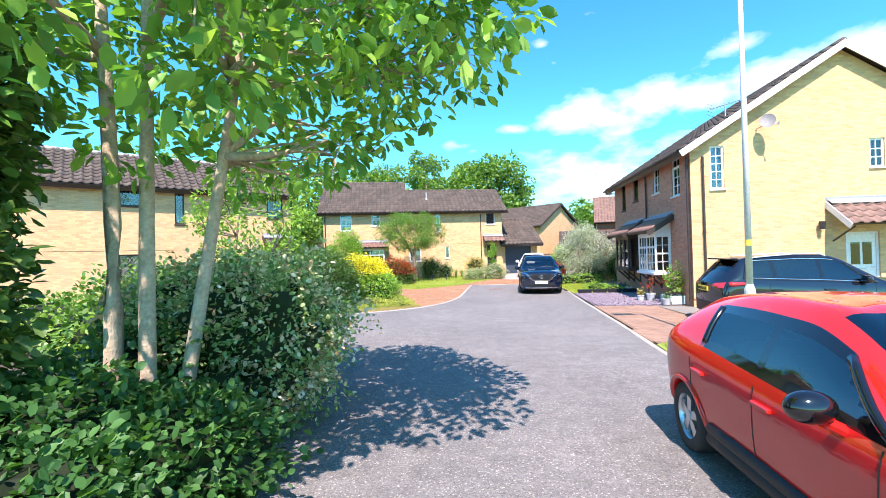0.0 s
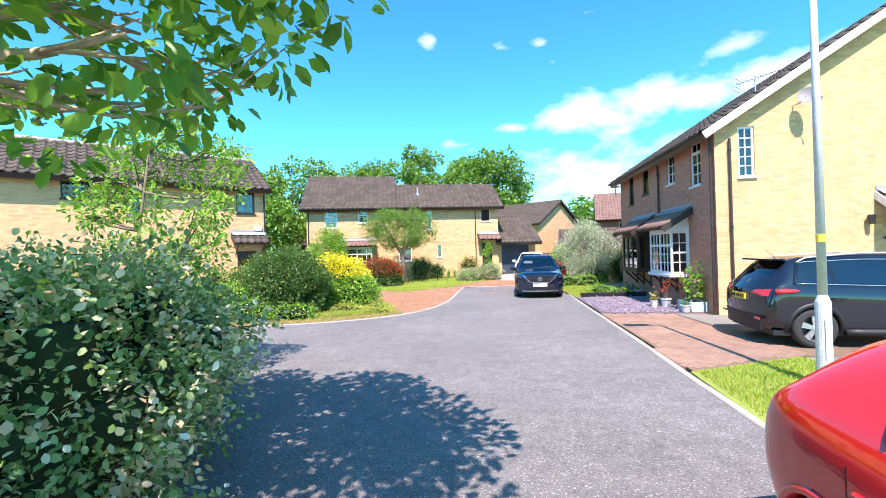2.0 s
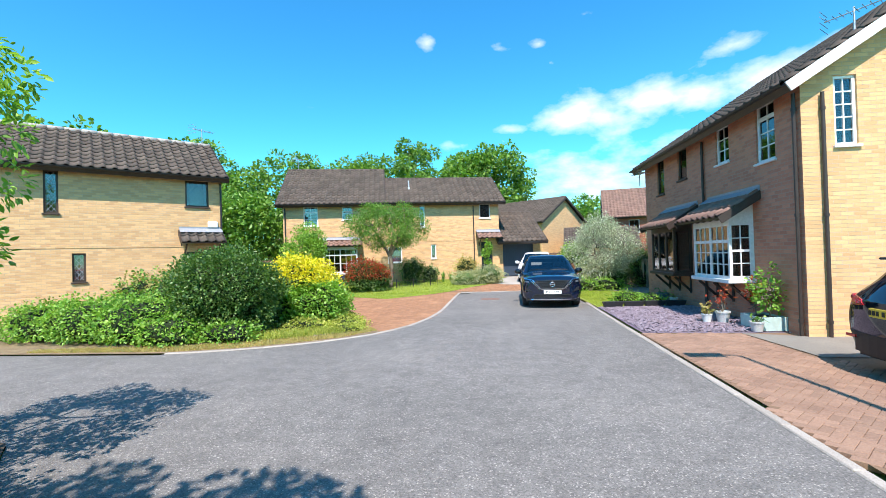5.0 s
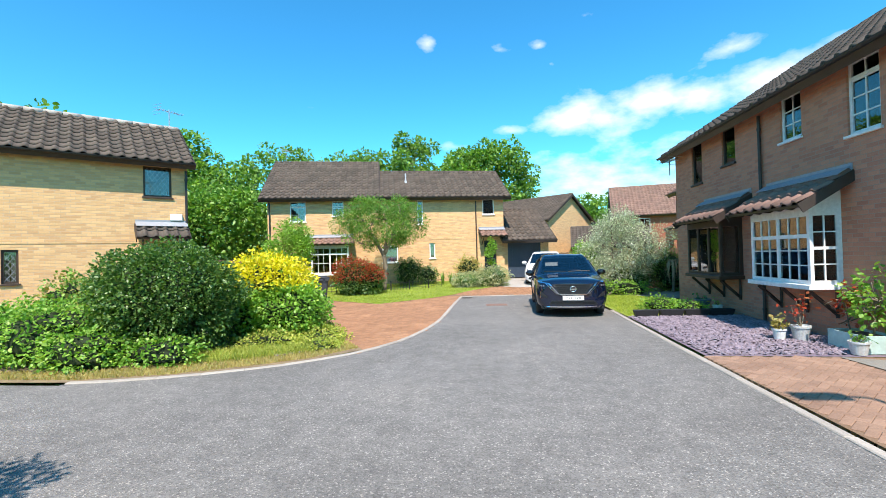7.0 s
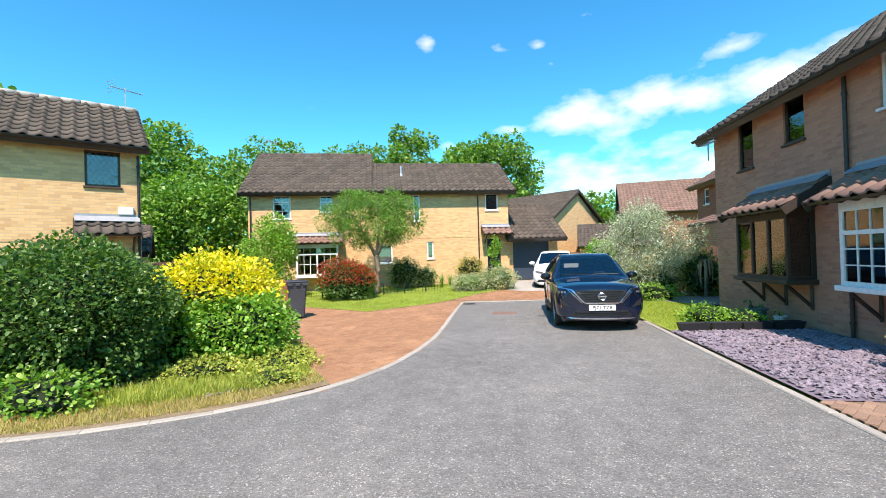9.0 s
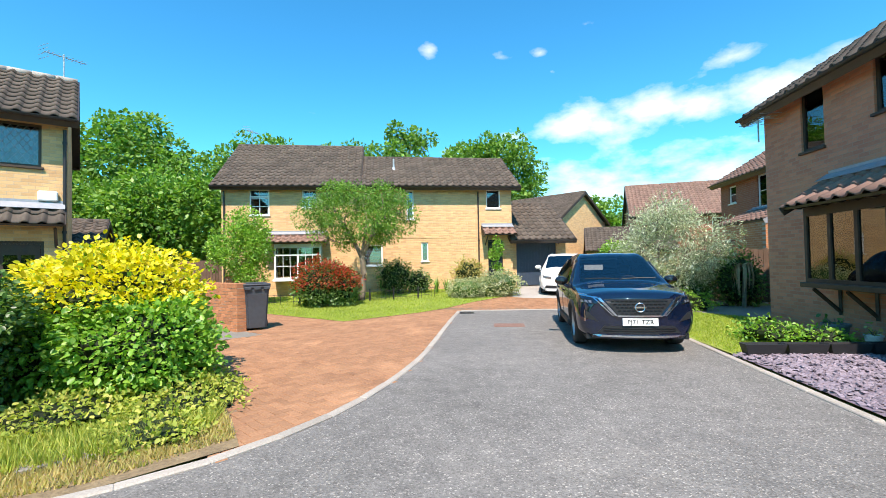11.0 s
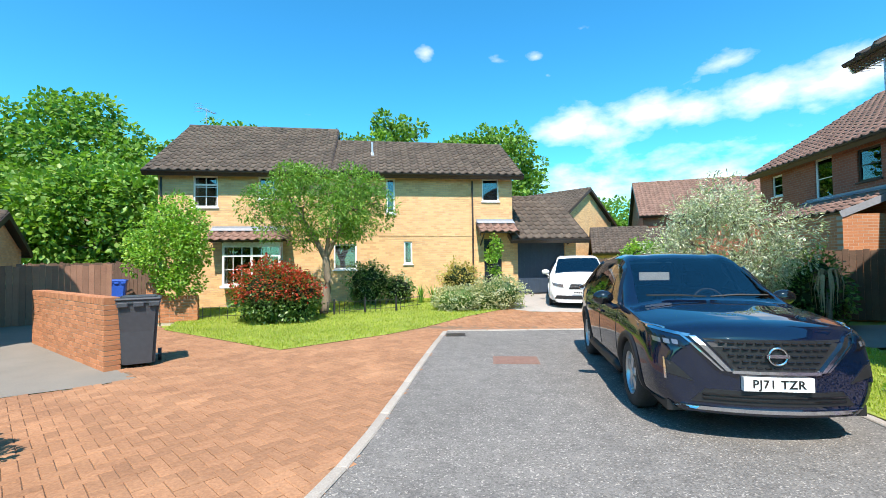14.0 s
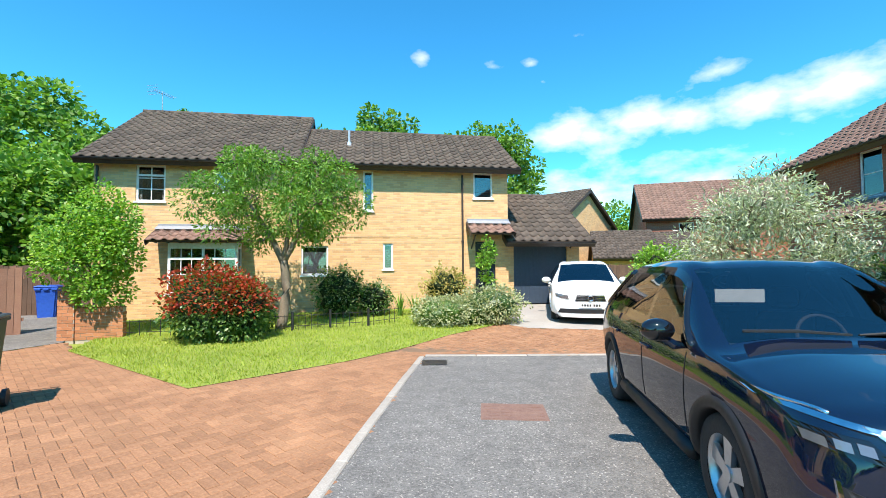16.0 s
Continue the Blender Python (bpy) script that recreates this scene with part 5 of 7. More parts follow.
shrub("hedge", (-5.6, 9.6, 0.03), "dark leafy hedge behind the tree stems", [(-5.0, 8.4, 0.8, 1.0, 1.4, 0.95), (-6.2, 10.0, 0.7, 1.4, 0.9, 0.7), (-8.5, 10.4, 0.6, 1.6, 0.8, 0.6)], 8000, 0.09, M_LEAF_MID, 24, jitter=0.7)
tree("sapling", (-4.8, 10.1, 0.03), "slender young tree with arching light green branches", [((-4.8, 10.1, 0.0), (-4.5, 10.2, 3.4), 0.045, 0.015)],
     (-4.2, 10.2, 2.7), (1.2, 0.8, 1.2), 5600, 0.085, M_LEAF_LIGHT, 12, clumps=40, clump=0.28, limbs=16, narrow=0.6)

# shrubs at the corner of the side road
shrub("round_hedge", (-5.9, 17.4, 0.03), "large rounded dark green clipped shrub", [(-5.92, 17.35, 1.0, 1.3, 1.1, 1.06)], 26000, 0.060, M_LEAF_DARK, 31, rough=0.09, jitter=0.7)
shrub("low_hedge", (-8.0, 16.6, 0.03), "low sprawling light green ivy hedge", [(-7.5, 16.45, 0.42, 1.0, 0.75, 0.66), (-8.8, 16.7, 0.4, 1.1, 0.8, 0.66), (-10.2, 16.9, 0.35, 1.1, 0.8, 0.6), (-6.5, 16.1, 0.25, 0.7, 0.45, 0.42), (-5.3, 16.35, 0.18, 0.7, 0.35, 0.3)], 17000, 0.065, M_LEAF_LIGHT, 32, rough=0.2, jitter=0.8)
shrub("bronze_shrub", (-8.6, 18.4, 0.03), "loose yellow-green shrub behind the hedge", [(-8.0, 18.2, 0.8, 0.8, 0.6, 0.75), (-9.2, 18.6, 0.75, 0.9, 0.6, 0.7)], 4200, 0.085, M_LEAF_MID, 33, tips=(M_LEAF_ORANGE, 0.35, 0.7), rough=0.25, jitter=0.9)
shrub("golden_shrub", (-5.0, 19.2, 0.03), "bright golden-yellow domed shrub with green skirts", [(-5.05, 19.25, 0.98, 1.12, 0.95, 0.80), (-4.35, 18.85, 0.55, 0.95, 0.75, 0.62), (-5.3, 18.6, 0.5, 0.8, 0.6, 0.5)], 24000, 0.074, M_LEAF_LIGHT, 34,
      tips=(M_LEAF_YELLOW, 0.93, 1.10), rough=0.10, jitter=0.6)
shrub("ground_cover", (-3.9, 18.3, 0.01), "yellow-green creeping plants at the kerb", [(-3.75, 18.75, 0.08, 0.6, 0.7, 0.24), (-4.3, 17.8, 0.06, 0.8, 0.5, 0.2), (-3.35, 18.3, 0.05, 0.5, 0.75, 0.17), (-3.15, 17.6, 0.04, 0.5, 0.4, 0.12)], 10000, 0.05, M_WEED, 35, rough=0.25, jitter=0.9, stems=2)

# front garden of the end house
tree("rowan_tree", (-4.9, 29.75, 0.06), "small rowan tree with forked trunk on the front lawn",
     [((-4.9, 29.75, 0.05), (-4.87, 29.8, 1.75), 0.13, 0.10), ((-4.87, 29.8, 1.7), (-5.7, 29.6, 3.2), 0.09, 0.03), ((-4.87, 29.8, 1.7), (-4.1, 29.9, 3.3), 0.085, 0.03), ((-4.87, 29.8, 1.75), (-4.8, 30.2, 3.4), 0.07, 0.03)],
     (-5.0, 29.8, 3.3), (2.1, 1.5, 1.15), 19000, 0.10, M_LEAF_ROWAN, 13, clumps=95, clump=0.38, limbs=22, narrow=0.55)
shrub("red_shrub", (-5.7, 28.5, 0.06), "dense shrub with red young leaves on the front lawn", [(-5.85, 28.5, 0.78, 1.0, 0.75, 0.84), (-5.2, 28.55, 0.7, 0.62, 0.6, 0.66)], 9500, 0.075, M_LEAF_DARK, 36, tips=(M_LEAF_RED, 0.68, 0.68), rough=0.14)
tree("young_tree", (-8.9, 28.95, 0.03), "bushy young tree beside the low brick wall", [((-8.9, 28.95, 0.0), (-9.0, 28.9, 2.6), 0.05, 0.02)], (-9.0, 28.85, 2.0), (1.05, 0.8, 1.25), 11000, 0.085, M_LEAF_LIGHT, 14, clumps=55, clump=0.36, limbs=14)
shrub("variegated_shrub", (-0.4, 30.5, 0.12), "low spreading cream-variegated shrub", [(-1.05, 30.3, 0.45, 0.75, 0.55, 0.40), (0.15, 30.7, 0.58, 0.80, 0.6, 0.52), (-0.4, 30.55, 0.42, 0.8, 0.5, 0.45)], 9000, 0.06, M_LEAF_CREAM, 37, core=M_LEAF_DARK, rough=0.15)
shrub("bronze_shrub", (-1.1, 31.7, 0.15), "bronze-leaved shrub beside the wall", [(-1.1, 31.7, 0.9, 0.6, 0.45, 0.62)], 2200, 0.075, M_LEAF_ORANGE, 38, rough=0.25)
shrub("dark_shrub", (-3.6, 31.6, 0.12), "dark shrub under the window", [(-4.0, 31.4, 0.85, 0.75, 0.5, 0.75), (-3.1, 31.7, 0.65, 0.5, 0.45, 0.5)], 4200, 0.07, M_LEAF_DARK, 39, tips=(M_LEAF_CREAM, 0.2, 0.5), rough=0.2)
tree("climber", (0.05, 33.6, 0.1), "slim climbing plant against the wall", [((0.05, 33.6, 0.1), (0.1, 33.65, 2.2), 0.025, 0.01)], (0.05, 33.55, 1.7), (0.25, 0.18, 0.85), 900, 0.09, M_LEAF_LIGHT, 15, clumps=16, clump=0.18, limbs=5, category="climber")
for k, (x, y) in enumerate(((-2.35, 31.6), (-1.95, 31.7))):
    t_ = thing("spiky_plant", Matrix.Translation((x, y, 0.16)), "clump of upright sword-shaped leaves by the wall", "plant", "spiky plants")
    v, f, r_ = [], [], np.random.default_rng(50 + k)
    for _ in range(26):
        a, h_, l_ = r_.uniform(0, 6.28), r_.uniform(0.45, 0.75), r_.uniform(0.1, 0.4)
        b = len(v)
        c_, s_ = math.cos(a), math.sin(a)
        v += [(-s_ * 0.022, c_ * 0.022, -0.02), (s_ * 0.022, -c_ * 0.022, -0.02), (c_ * l_ * 0.4 + s_ * 0.02, s_ * l_ * 0.4 - c_ * 0.02, h_ * 0.6), (c_ * l_ * 0.4 - s_ * 0.02, s_ * l_ * 0.4 + c_ * 0.02, h_ * 0.6), (c_ * l_, s_ * l_, h_)]
        f += [(b, b + 1, b + 2, b + 3), (b + 3, b + 2, b + 4)]
    put("leaves", mesh_of("leaves", v, f, M_LEAF_MID), t_)

M_DRYPALM = rough_mat("dry_palm_leaf", (0.30, 0.21, 0.12), (0.46, 0.35, 0.22), 5, 0.9, 0.3, 40, spread=0.25)


def dry_palm(p, h, seed):
    """A dead cordyline: a thin stem with a skirt of hanging dry leaves."""
    t = thing("dead_palm", Matrix.Translation(p), "dead palm with a skirt of hanging straw-brown leaves", "plant", "dead palms")
    part("trunk", add_tube(bmesh.new(), (0, 0, -0.03), (0.03, 0, h), 0.06, 0.045, seg=8), M_BARK, t)
    g, v, f = np.random.default_rng(seed), [], []
    for _ in range(70):
        a, l, o, z = g.uniform(0, 6.283), g.uniform(0.45, 0.8) * h * 0.75, g.uniform(0.10, 0.24), h * g.uniform(0.85, 1.0)
        c_, s_, w = math.cos(a), math.sin(a), 0.02
        b = len(v)
        for d, dz, ww in ((0.03, 0.0, w), (o, 0.06, w), (o * 1.25, -0.4 * l, w * 0.8), (o * 1.1, -l, 0.004)):
            v += [(c_ * d - s_ * ww, s_ * d + c_ * ww, z + dz), (c_ * d + s_ * ww, s_ * d - c_ * ww, z + dz)]
        f += [(b + 2 * k, b + 2 * k + 1, b + 2 * k + 3, b + 2 * k + 2) for k in range(3)]
    put("leaves", mesh_of("leaves", v, f, M_DRYPALM), t)


dry_palm((7.0, 27.5, 0.0), 1.25, 71)
dry_palm((5.5, 31.3, 0.05), 1.9, 72)
# right-hand gardens
tree("silver_shrub", (5.3, 28.4, 0.0), "broad silver-leaved shrub behind the parked car", [((5.3, 28.4, 0), (5.0, 28.4, 2.2), 0.07, 0.03), ((5.4, 28.5, 0), (6.1, 28.6, 2.0), 0.06, 0.03)],
     (5.5, 28.5, 1.75), (1.45, 1.2, 1.4), 19000, 0.10, M_LEAF_SILVER, 16, clumps=70, clump=0.5, limbs=14, narrow=0.4, category="shrub")
shrub("dark_shrub", (7.0, 28.0, 0.0), "dark shaded shrub by the fence", [(7.1, 28.0, 0.75, 0.7, 0.6, 0.9), (5.6, 28.2, 0.4, 0.9, 0.6, 0.5)], 4000, 0.08, M_LEAF_DARK, 40)
shrub("lime_shrub", (4.7, 31.6, 0.1), "bright lime-green shrub beside the drive", [(4.7, 31.6, 1.3, 0.75, 0.6, 0.75)], 4000, 0.09, M_LEAF_LIGHT, 41, rough=0.2)
shrub("red_shrub", (4.25, 31.0, 0.1), "small deep red shrub beside the drive", [(4.25, 31.0, 0.62, 0.45, 0.4, 0.45)], 1600, 0.07, M_LEAF_RED, 42)
shrub("ground_cover", (4.9, 22.3, 0.03), "tuft of light green plants on the small lawn", [(4.7, 22.3, 0.12, 0.55, 0.45, 0.26), (5.3, 22.0, 0.1, 0.5, 0.35, 0.2)], 2200, 0.06, M_LEAF_LIGHT, 43, rough=0.3, jitter=0.9, stems=2)
shrub("ground_cover", (4.4, 26.7, 0.03), "light green border plants beyond the lawn", [(4.2, 26.9, 0.2, 0.8, 0.4, 0.3), (5.2, 26.9, 0.2, 0.7, 0.4, 0.35)], 2200, 0.07, M_LEAF_LIGHT, 44, rough=0.3, jitter=0.9, stems=2)

# trees behind the houses
def big_tree(base, centre, radii, leaves, seed, size=0.30, clumps=80, clump=0.9, mat=None, label="tall leafy tree behind the houses"):
    tree("tree", base, label, [(base, (centre[0], centre[1], centre[2]), 0.28, 0.10)], centre, radii, leaves, size, mat or M_LEAF_FAR, seed, clumps=clumps, clump=clump, limbs=12)


big_tree((-17.5, 35.5, 0), (-17.5, 35.5, 3.3), (3.9, 2.4, 3.0), 22000, 60, 0.24, 120, 0.85, M_LEAF_MID, "dense leafy tree between the houses")
big_tree((-24, 40, 0), (-24, 40, 6.2), (5.8, 3.5, 4.6), 24000, 61, 0.28, 130, 1.0)
big_tree((-19, 47, 0), (-19, 47, 7.2), (5.0, 3.5, 4.0), 18000, 62, 0.28, 110, 1.0)
big_tree((-30, 34, 0), (-30, 34, 5.0), (5, 4, 4.0), 12000, 63, 0.32)
big_tree((-12.5, 53, 0), (-12.5, 53, 8.2), (6.4, 3.5, 3.8), 18000, 64, 0.30, 120, 1.0)
big_tree((-7.0, 50, 0), (-7.0, 50, 9.4), (2.4, 2.0, 3.9), 4600, 65, 0.30, 40, 0.7)
big_tree((-1.0, 60, 0), (-1.0, 60, 9.0), (5.9, 4.0, 5.8), 26000, 66, 0.34, 130, 1.25)
big_tree((20, 92, 0), (20, 92, 6.0), (7, 4.0, 5.0), 7000, 67, 0.55, 60, 1.6, None, "rounded far tree beyond the rooftops")
big_tree((-23, 30, 0), (-23, 29, 6.0), (4, 3, 3.4), 9000, 68, 0.30)

# ---- cars ----
import collections
M_RUBBER = rough_mat("tyre_rubber", (0.018, 0.018, 0.018), (0.035, 0.034, 0.033), 12, 0.8, 0.3)
M_RIM = plain_mat("alloy_wheel", (0.55, 0.56, 0.58), 0.3, 0.85)
M_TRIM = rough_mat("black_trim", (0.008, 0.008, 0.009), (0.016, 0.016, 0.017), 20, 0.55, 0.1)
M_GLOSSBLACK = plain_mat("gloss_black", (0.006, 0.006, 0.007), 0.08, 0.0, 0.6)
M_CHROME = plain_mat("chrome", (0.72, 0.73, 0.75), 0.12, 1.0)
M_LAMP = plain_mat("clear_lamp", (0.20, 0.21, 0.23), 0.1, 0.5, 1.0)
M_TAIL = plain_mat("red_tail_lamp", (0.50, 0.02, 0.02), 0.12, 0.0, 1.0)
M_PLATE = plain_mat("white_plate", (0.82, 0.82, 0.80), 0.4)
M_PLATE_Y = plain_mat("yellow_plate", (0.75, 0.52, 0.05), 0.4)
M_INK = plain_mat("plate_ink", (0.01, 0.01, 0.01), 0.5)
M_CARGLASS = clear_glass("car_glass", (0.60, 0.64, 0.64))
M_DARKGLASS = clear_glass("tinted_car_glass", (0.10, 0.11, 0.11))
M_HATCHGLASS = clear_glass("green_tinted_car_glass", (0.30, 0.33, 0.31))
M_SEAT = rough_mat("dark_upholstery", (0.03, 0.03, 0.032), (0.05, 0.05, 0.052), 20, 0.9, 0.2)


def paint(name, col, flake=0.0):
    m, n, l, bs = material(name)
    v = noise_tex(n, l, 900, 2)
    w = noise_tex(n, l, 3.0, 4)
    c = mixc(n, l, ramp(n, l, v, [(0.45, (0, 0, 0)), (0.65, (1, 1, 1))]), col, tuple(min(1, x * (1 + flake) + flake * 0.01) for x in col))
    l.new(c, bs.inputs["Base Color"])
    l.new(ramp(n, l, w, [(0.3, (0.42, 0.42, 0.42)), (0.8, (0.52, 0.52, 0.52))]), bs.inputs["Roughness"])
    bs.inputs["Specular IOR Level"].default_value = 0.0
    bs.inputs["Coat Weight"].default_value, bs.inputs["Coat Roughness"].default_value, bs.inputs["Coat IOR"].default_value = 1.0, 0.02, 1.75
    bs.inputs["Metallic"].default_value = 0.0
    return m


def spline(rows, ys):
    """Rows of numbers, keyed by their first, read off smoothly at ys."""
    rows = np.array(rows, float)
    out = []
    for y in ys:
        k = int(np.clip(np.searchsorted(rows[:, 0], y) - 1, 0, len(rows) - 2))
        a, b = rows[k], rows[k + 1]
        h = b[0] - a[0]
        t = (y - a[0]) / h
        pa, nb = rows[max(k - 1, 0)], rows[min(k + 2, len(rows) - 1)]
        ma = (b - pa) / max(1e-6, b[0] - pa[0]) * h
        mb = (nb - a) / max(1e-6, nb[0] - a[0]) * h
        out.append((2 * t ** 3 - 3 * t ** 2 + 1) * a + (t ** 3 - 2 * t ** 2 + t) * ma + (-2 * t ** 3 + 3 * t ** 2) * b + (t ** 3 - t ** 2) * mb)
    return np.array(out)


class CarShell:
    """The skin of a car: nose at y = 0, tail at y = length; sections (y, sill z, sill half-width, belt half-width, belt z, roof half-width, top z)."""

    def __init__(self, rows, bow_f, bow_r, per=6):
        self.rows, self.length = rows, rows[-1][0]
        self.ys = np.linspace(0, self.length, int(self.length / 0.025))
        S = spline(rows, self.ys)
        self.vs = np.linspace(0, 6, 6 * per + 1)
        self.wide = max(r[3] for r in rows)
        P = []
        for s in S:
            y, zb, ws, wb, zl, wr, zt = s
            key = np.array([(0, ws - 0.10, zb), (1, ws, zb + 0.10), (2, wb, 0.5 * (zb + zl) + 0.04), (3, wb - 0.035, zl), (4, wr, zt - 0.06), (5, wr * 0.55, zt - 0.005), (6, 0, zt + 0.008)])
            q = spline(key, self.vs)
            q[-1][1] = 0
            P.append(q[:, 1:])
        self.P = np.array(P)
        x = self.P[..., 0] / self.wide
        yy = self.ys[:, None]
        ff, fr = np.clip(1 - yy / 0.9, 0, 1), np.clip(1 - (self.length - yy) / 0.7, 0, 1)
        self.Y = yy + bow_f * ff * x ** 2 - bow_r * fr * x ** 2
        self.bow_f, self.bow_r = bow_f, bow_r

    def side(self, y, z):
        """The half-width of the flank at y and z."""
        i = int(np.argmin(abs(self.ys - y)))
        p = self.P[i][: int(len(self.vs) * 0.68)]
        return float(np.interp(z, p[:, 1], p[:, 0]))

    def top(self, y, x=0.0):
        i = int(np.argmin(abs(self.ys - y)))
        p = self.P[i][int(len(self.vs) * 0.5):]
        return float(np.interp(x, p[::-1, 0], p[::-1, 1]))

    def front(self, x):
        return self.bow_f * (x / self.wide) ** 2

    def skin(self, x, z, back=False):
        """Where a line along the car at (x, z) first meets the nose, or the tail."""
        order = range(len(self.ys)) if not back else range(len(self.ys) - 1, -1, -1)
        last = None
        for i in order:
            p = self.P[i]
            w = float(np.interp(z, p[:, 1], p[:, 0])) if z <= p[-1, 1] else -1.0
            y = self.ys[i]
            bend = (x / self.wide) ** 2
            yy = y + self.bow_f * max(0.0, 1 - y / 0.9) * bend - self.bow_r * max(0.0, 1 - (self.length - y) / 0.7) * bend
            if w >= abs(x):
                if last is None or last[1] < 0:
                    return yy
                k = (abs(x) - last[1]) / max(1e-6, w - last[1])
                return last[0] + (yy - last[0]) * k
            last = (yy, w)
        return self.length / 2


def wheel(parent, x, y, r, side, rim, spokes=5, dark=None):
    w = new("wheel")
    w.parent = parent
    w.matrix_local = Matrix.Translation((x, y, r)) @ pose(0, 0, 0, 0, 0, 0 if side > 0 else 180)
    prof = [(-0.10, 0.64), (-0.108, 0.80), (-0.10, 0.95), (-0.06, 1.0), (0.06, 1.0), (0.10, 0.95), (0.108, 0.80), (0.10, 0.64)]
    n = 36
    v = [(px, pr * r * math.cos(6.2832 * k / n), pr * r * math.sin(6.2832 * k / n)) for k in range(n) for px, pr in prof]
    m = len(prof)
    f = [(k * m + j, k * m + j + 1, ((k + 1) % n) * m + j + 1, ((k + 1) % n) * m + j) for k in range(n) for j in range(m - 1)]
    put("tyre", mesh_of("tyre", v, f, M_RUBBER, True), w)
    prof = [(0.095, 0.66), (0.08, 0.62), (0.02, 0.59), (-0.09, 0.60)]
    v = [(px, pr * r * math.cos(6.2832 * k / n), pr * r * math.sin(6.2832 * k / n)) for k in range(n) for px, pr in prof]
    m = len(prof)
    f = [(k * m + j, ((k + 1) % n) * m + j, ((k + 1) % n) * m + j + 1, k * m + j + 1) for k in range(n) for j in range(m - 1)]
    put("rim", mesh_of("rim", v, f, rim, True), w)
    bm = bmesh.new()
    for k in range(spokes):
        a = 6.2832 * k / spokes
        mm = Matrix.Rotation(a, 4, "X")
        b = bmesh.ops.create_cube(bm, size=1.0)
        for vv in b["verts"]:
            t = vv.co.z + 0.5
            vv.co = mm @ Vector((0.06 + vv.co.x * 0.03 + (1 - t) * 0.005, vv.co.y * r * (0.20 + 0.10 * t), r * (0.10 + 0.52 * t)))
    bmesh.ops.create_cone(bm, cap_ends=True, segments=16, radius1=r * 0.17, radius2=r * 0.14, depth=0.05, matrix=Matrix.Translation((0.065, 0, 0)) @ Matrix.Rotation(math.pi / 2, 4, "Y"))
    part("spokes", bm, rim, w)
    bm = bmesh.new()
    bmesh.ops.create_cone(bm, cap_ends=True, segments=24, radius1=r * 0.58, radius2=r * 0.58, depth=0.02, matrix=Matrix.Rotation(math.pi / 2, 4, "Y"))
    part("brake_disc", bm, M_TRIM, w)
    return w


def plate_text(parent, text, m, size, mat):
    c = bpy.data.curves.new("plate_letters", "FONT")
    c.body, c.size, c.extrude, c.align_x, c.align_y = text, size, 0.002, "CENTER", "CENTER"
    c.space_character, c.offset = 1.08, 0.0012
    tmp = bpy.data.objects.new("plate_letters_tmp", c)
    scene.collection.objects.link(tmp)
    bpy.context.view_layer.update()
    me = bpy.data.meshes.new_from_object(tmp)
    bpy.data.objects.remove(tmp)
    me.materials.clear()
    me.materials.append(mat)
    return put("plate_letters", me, parent, m)


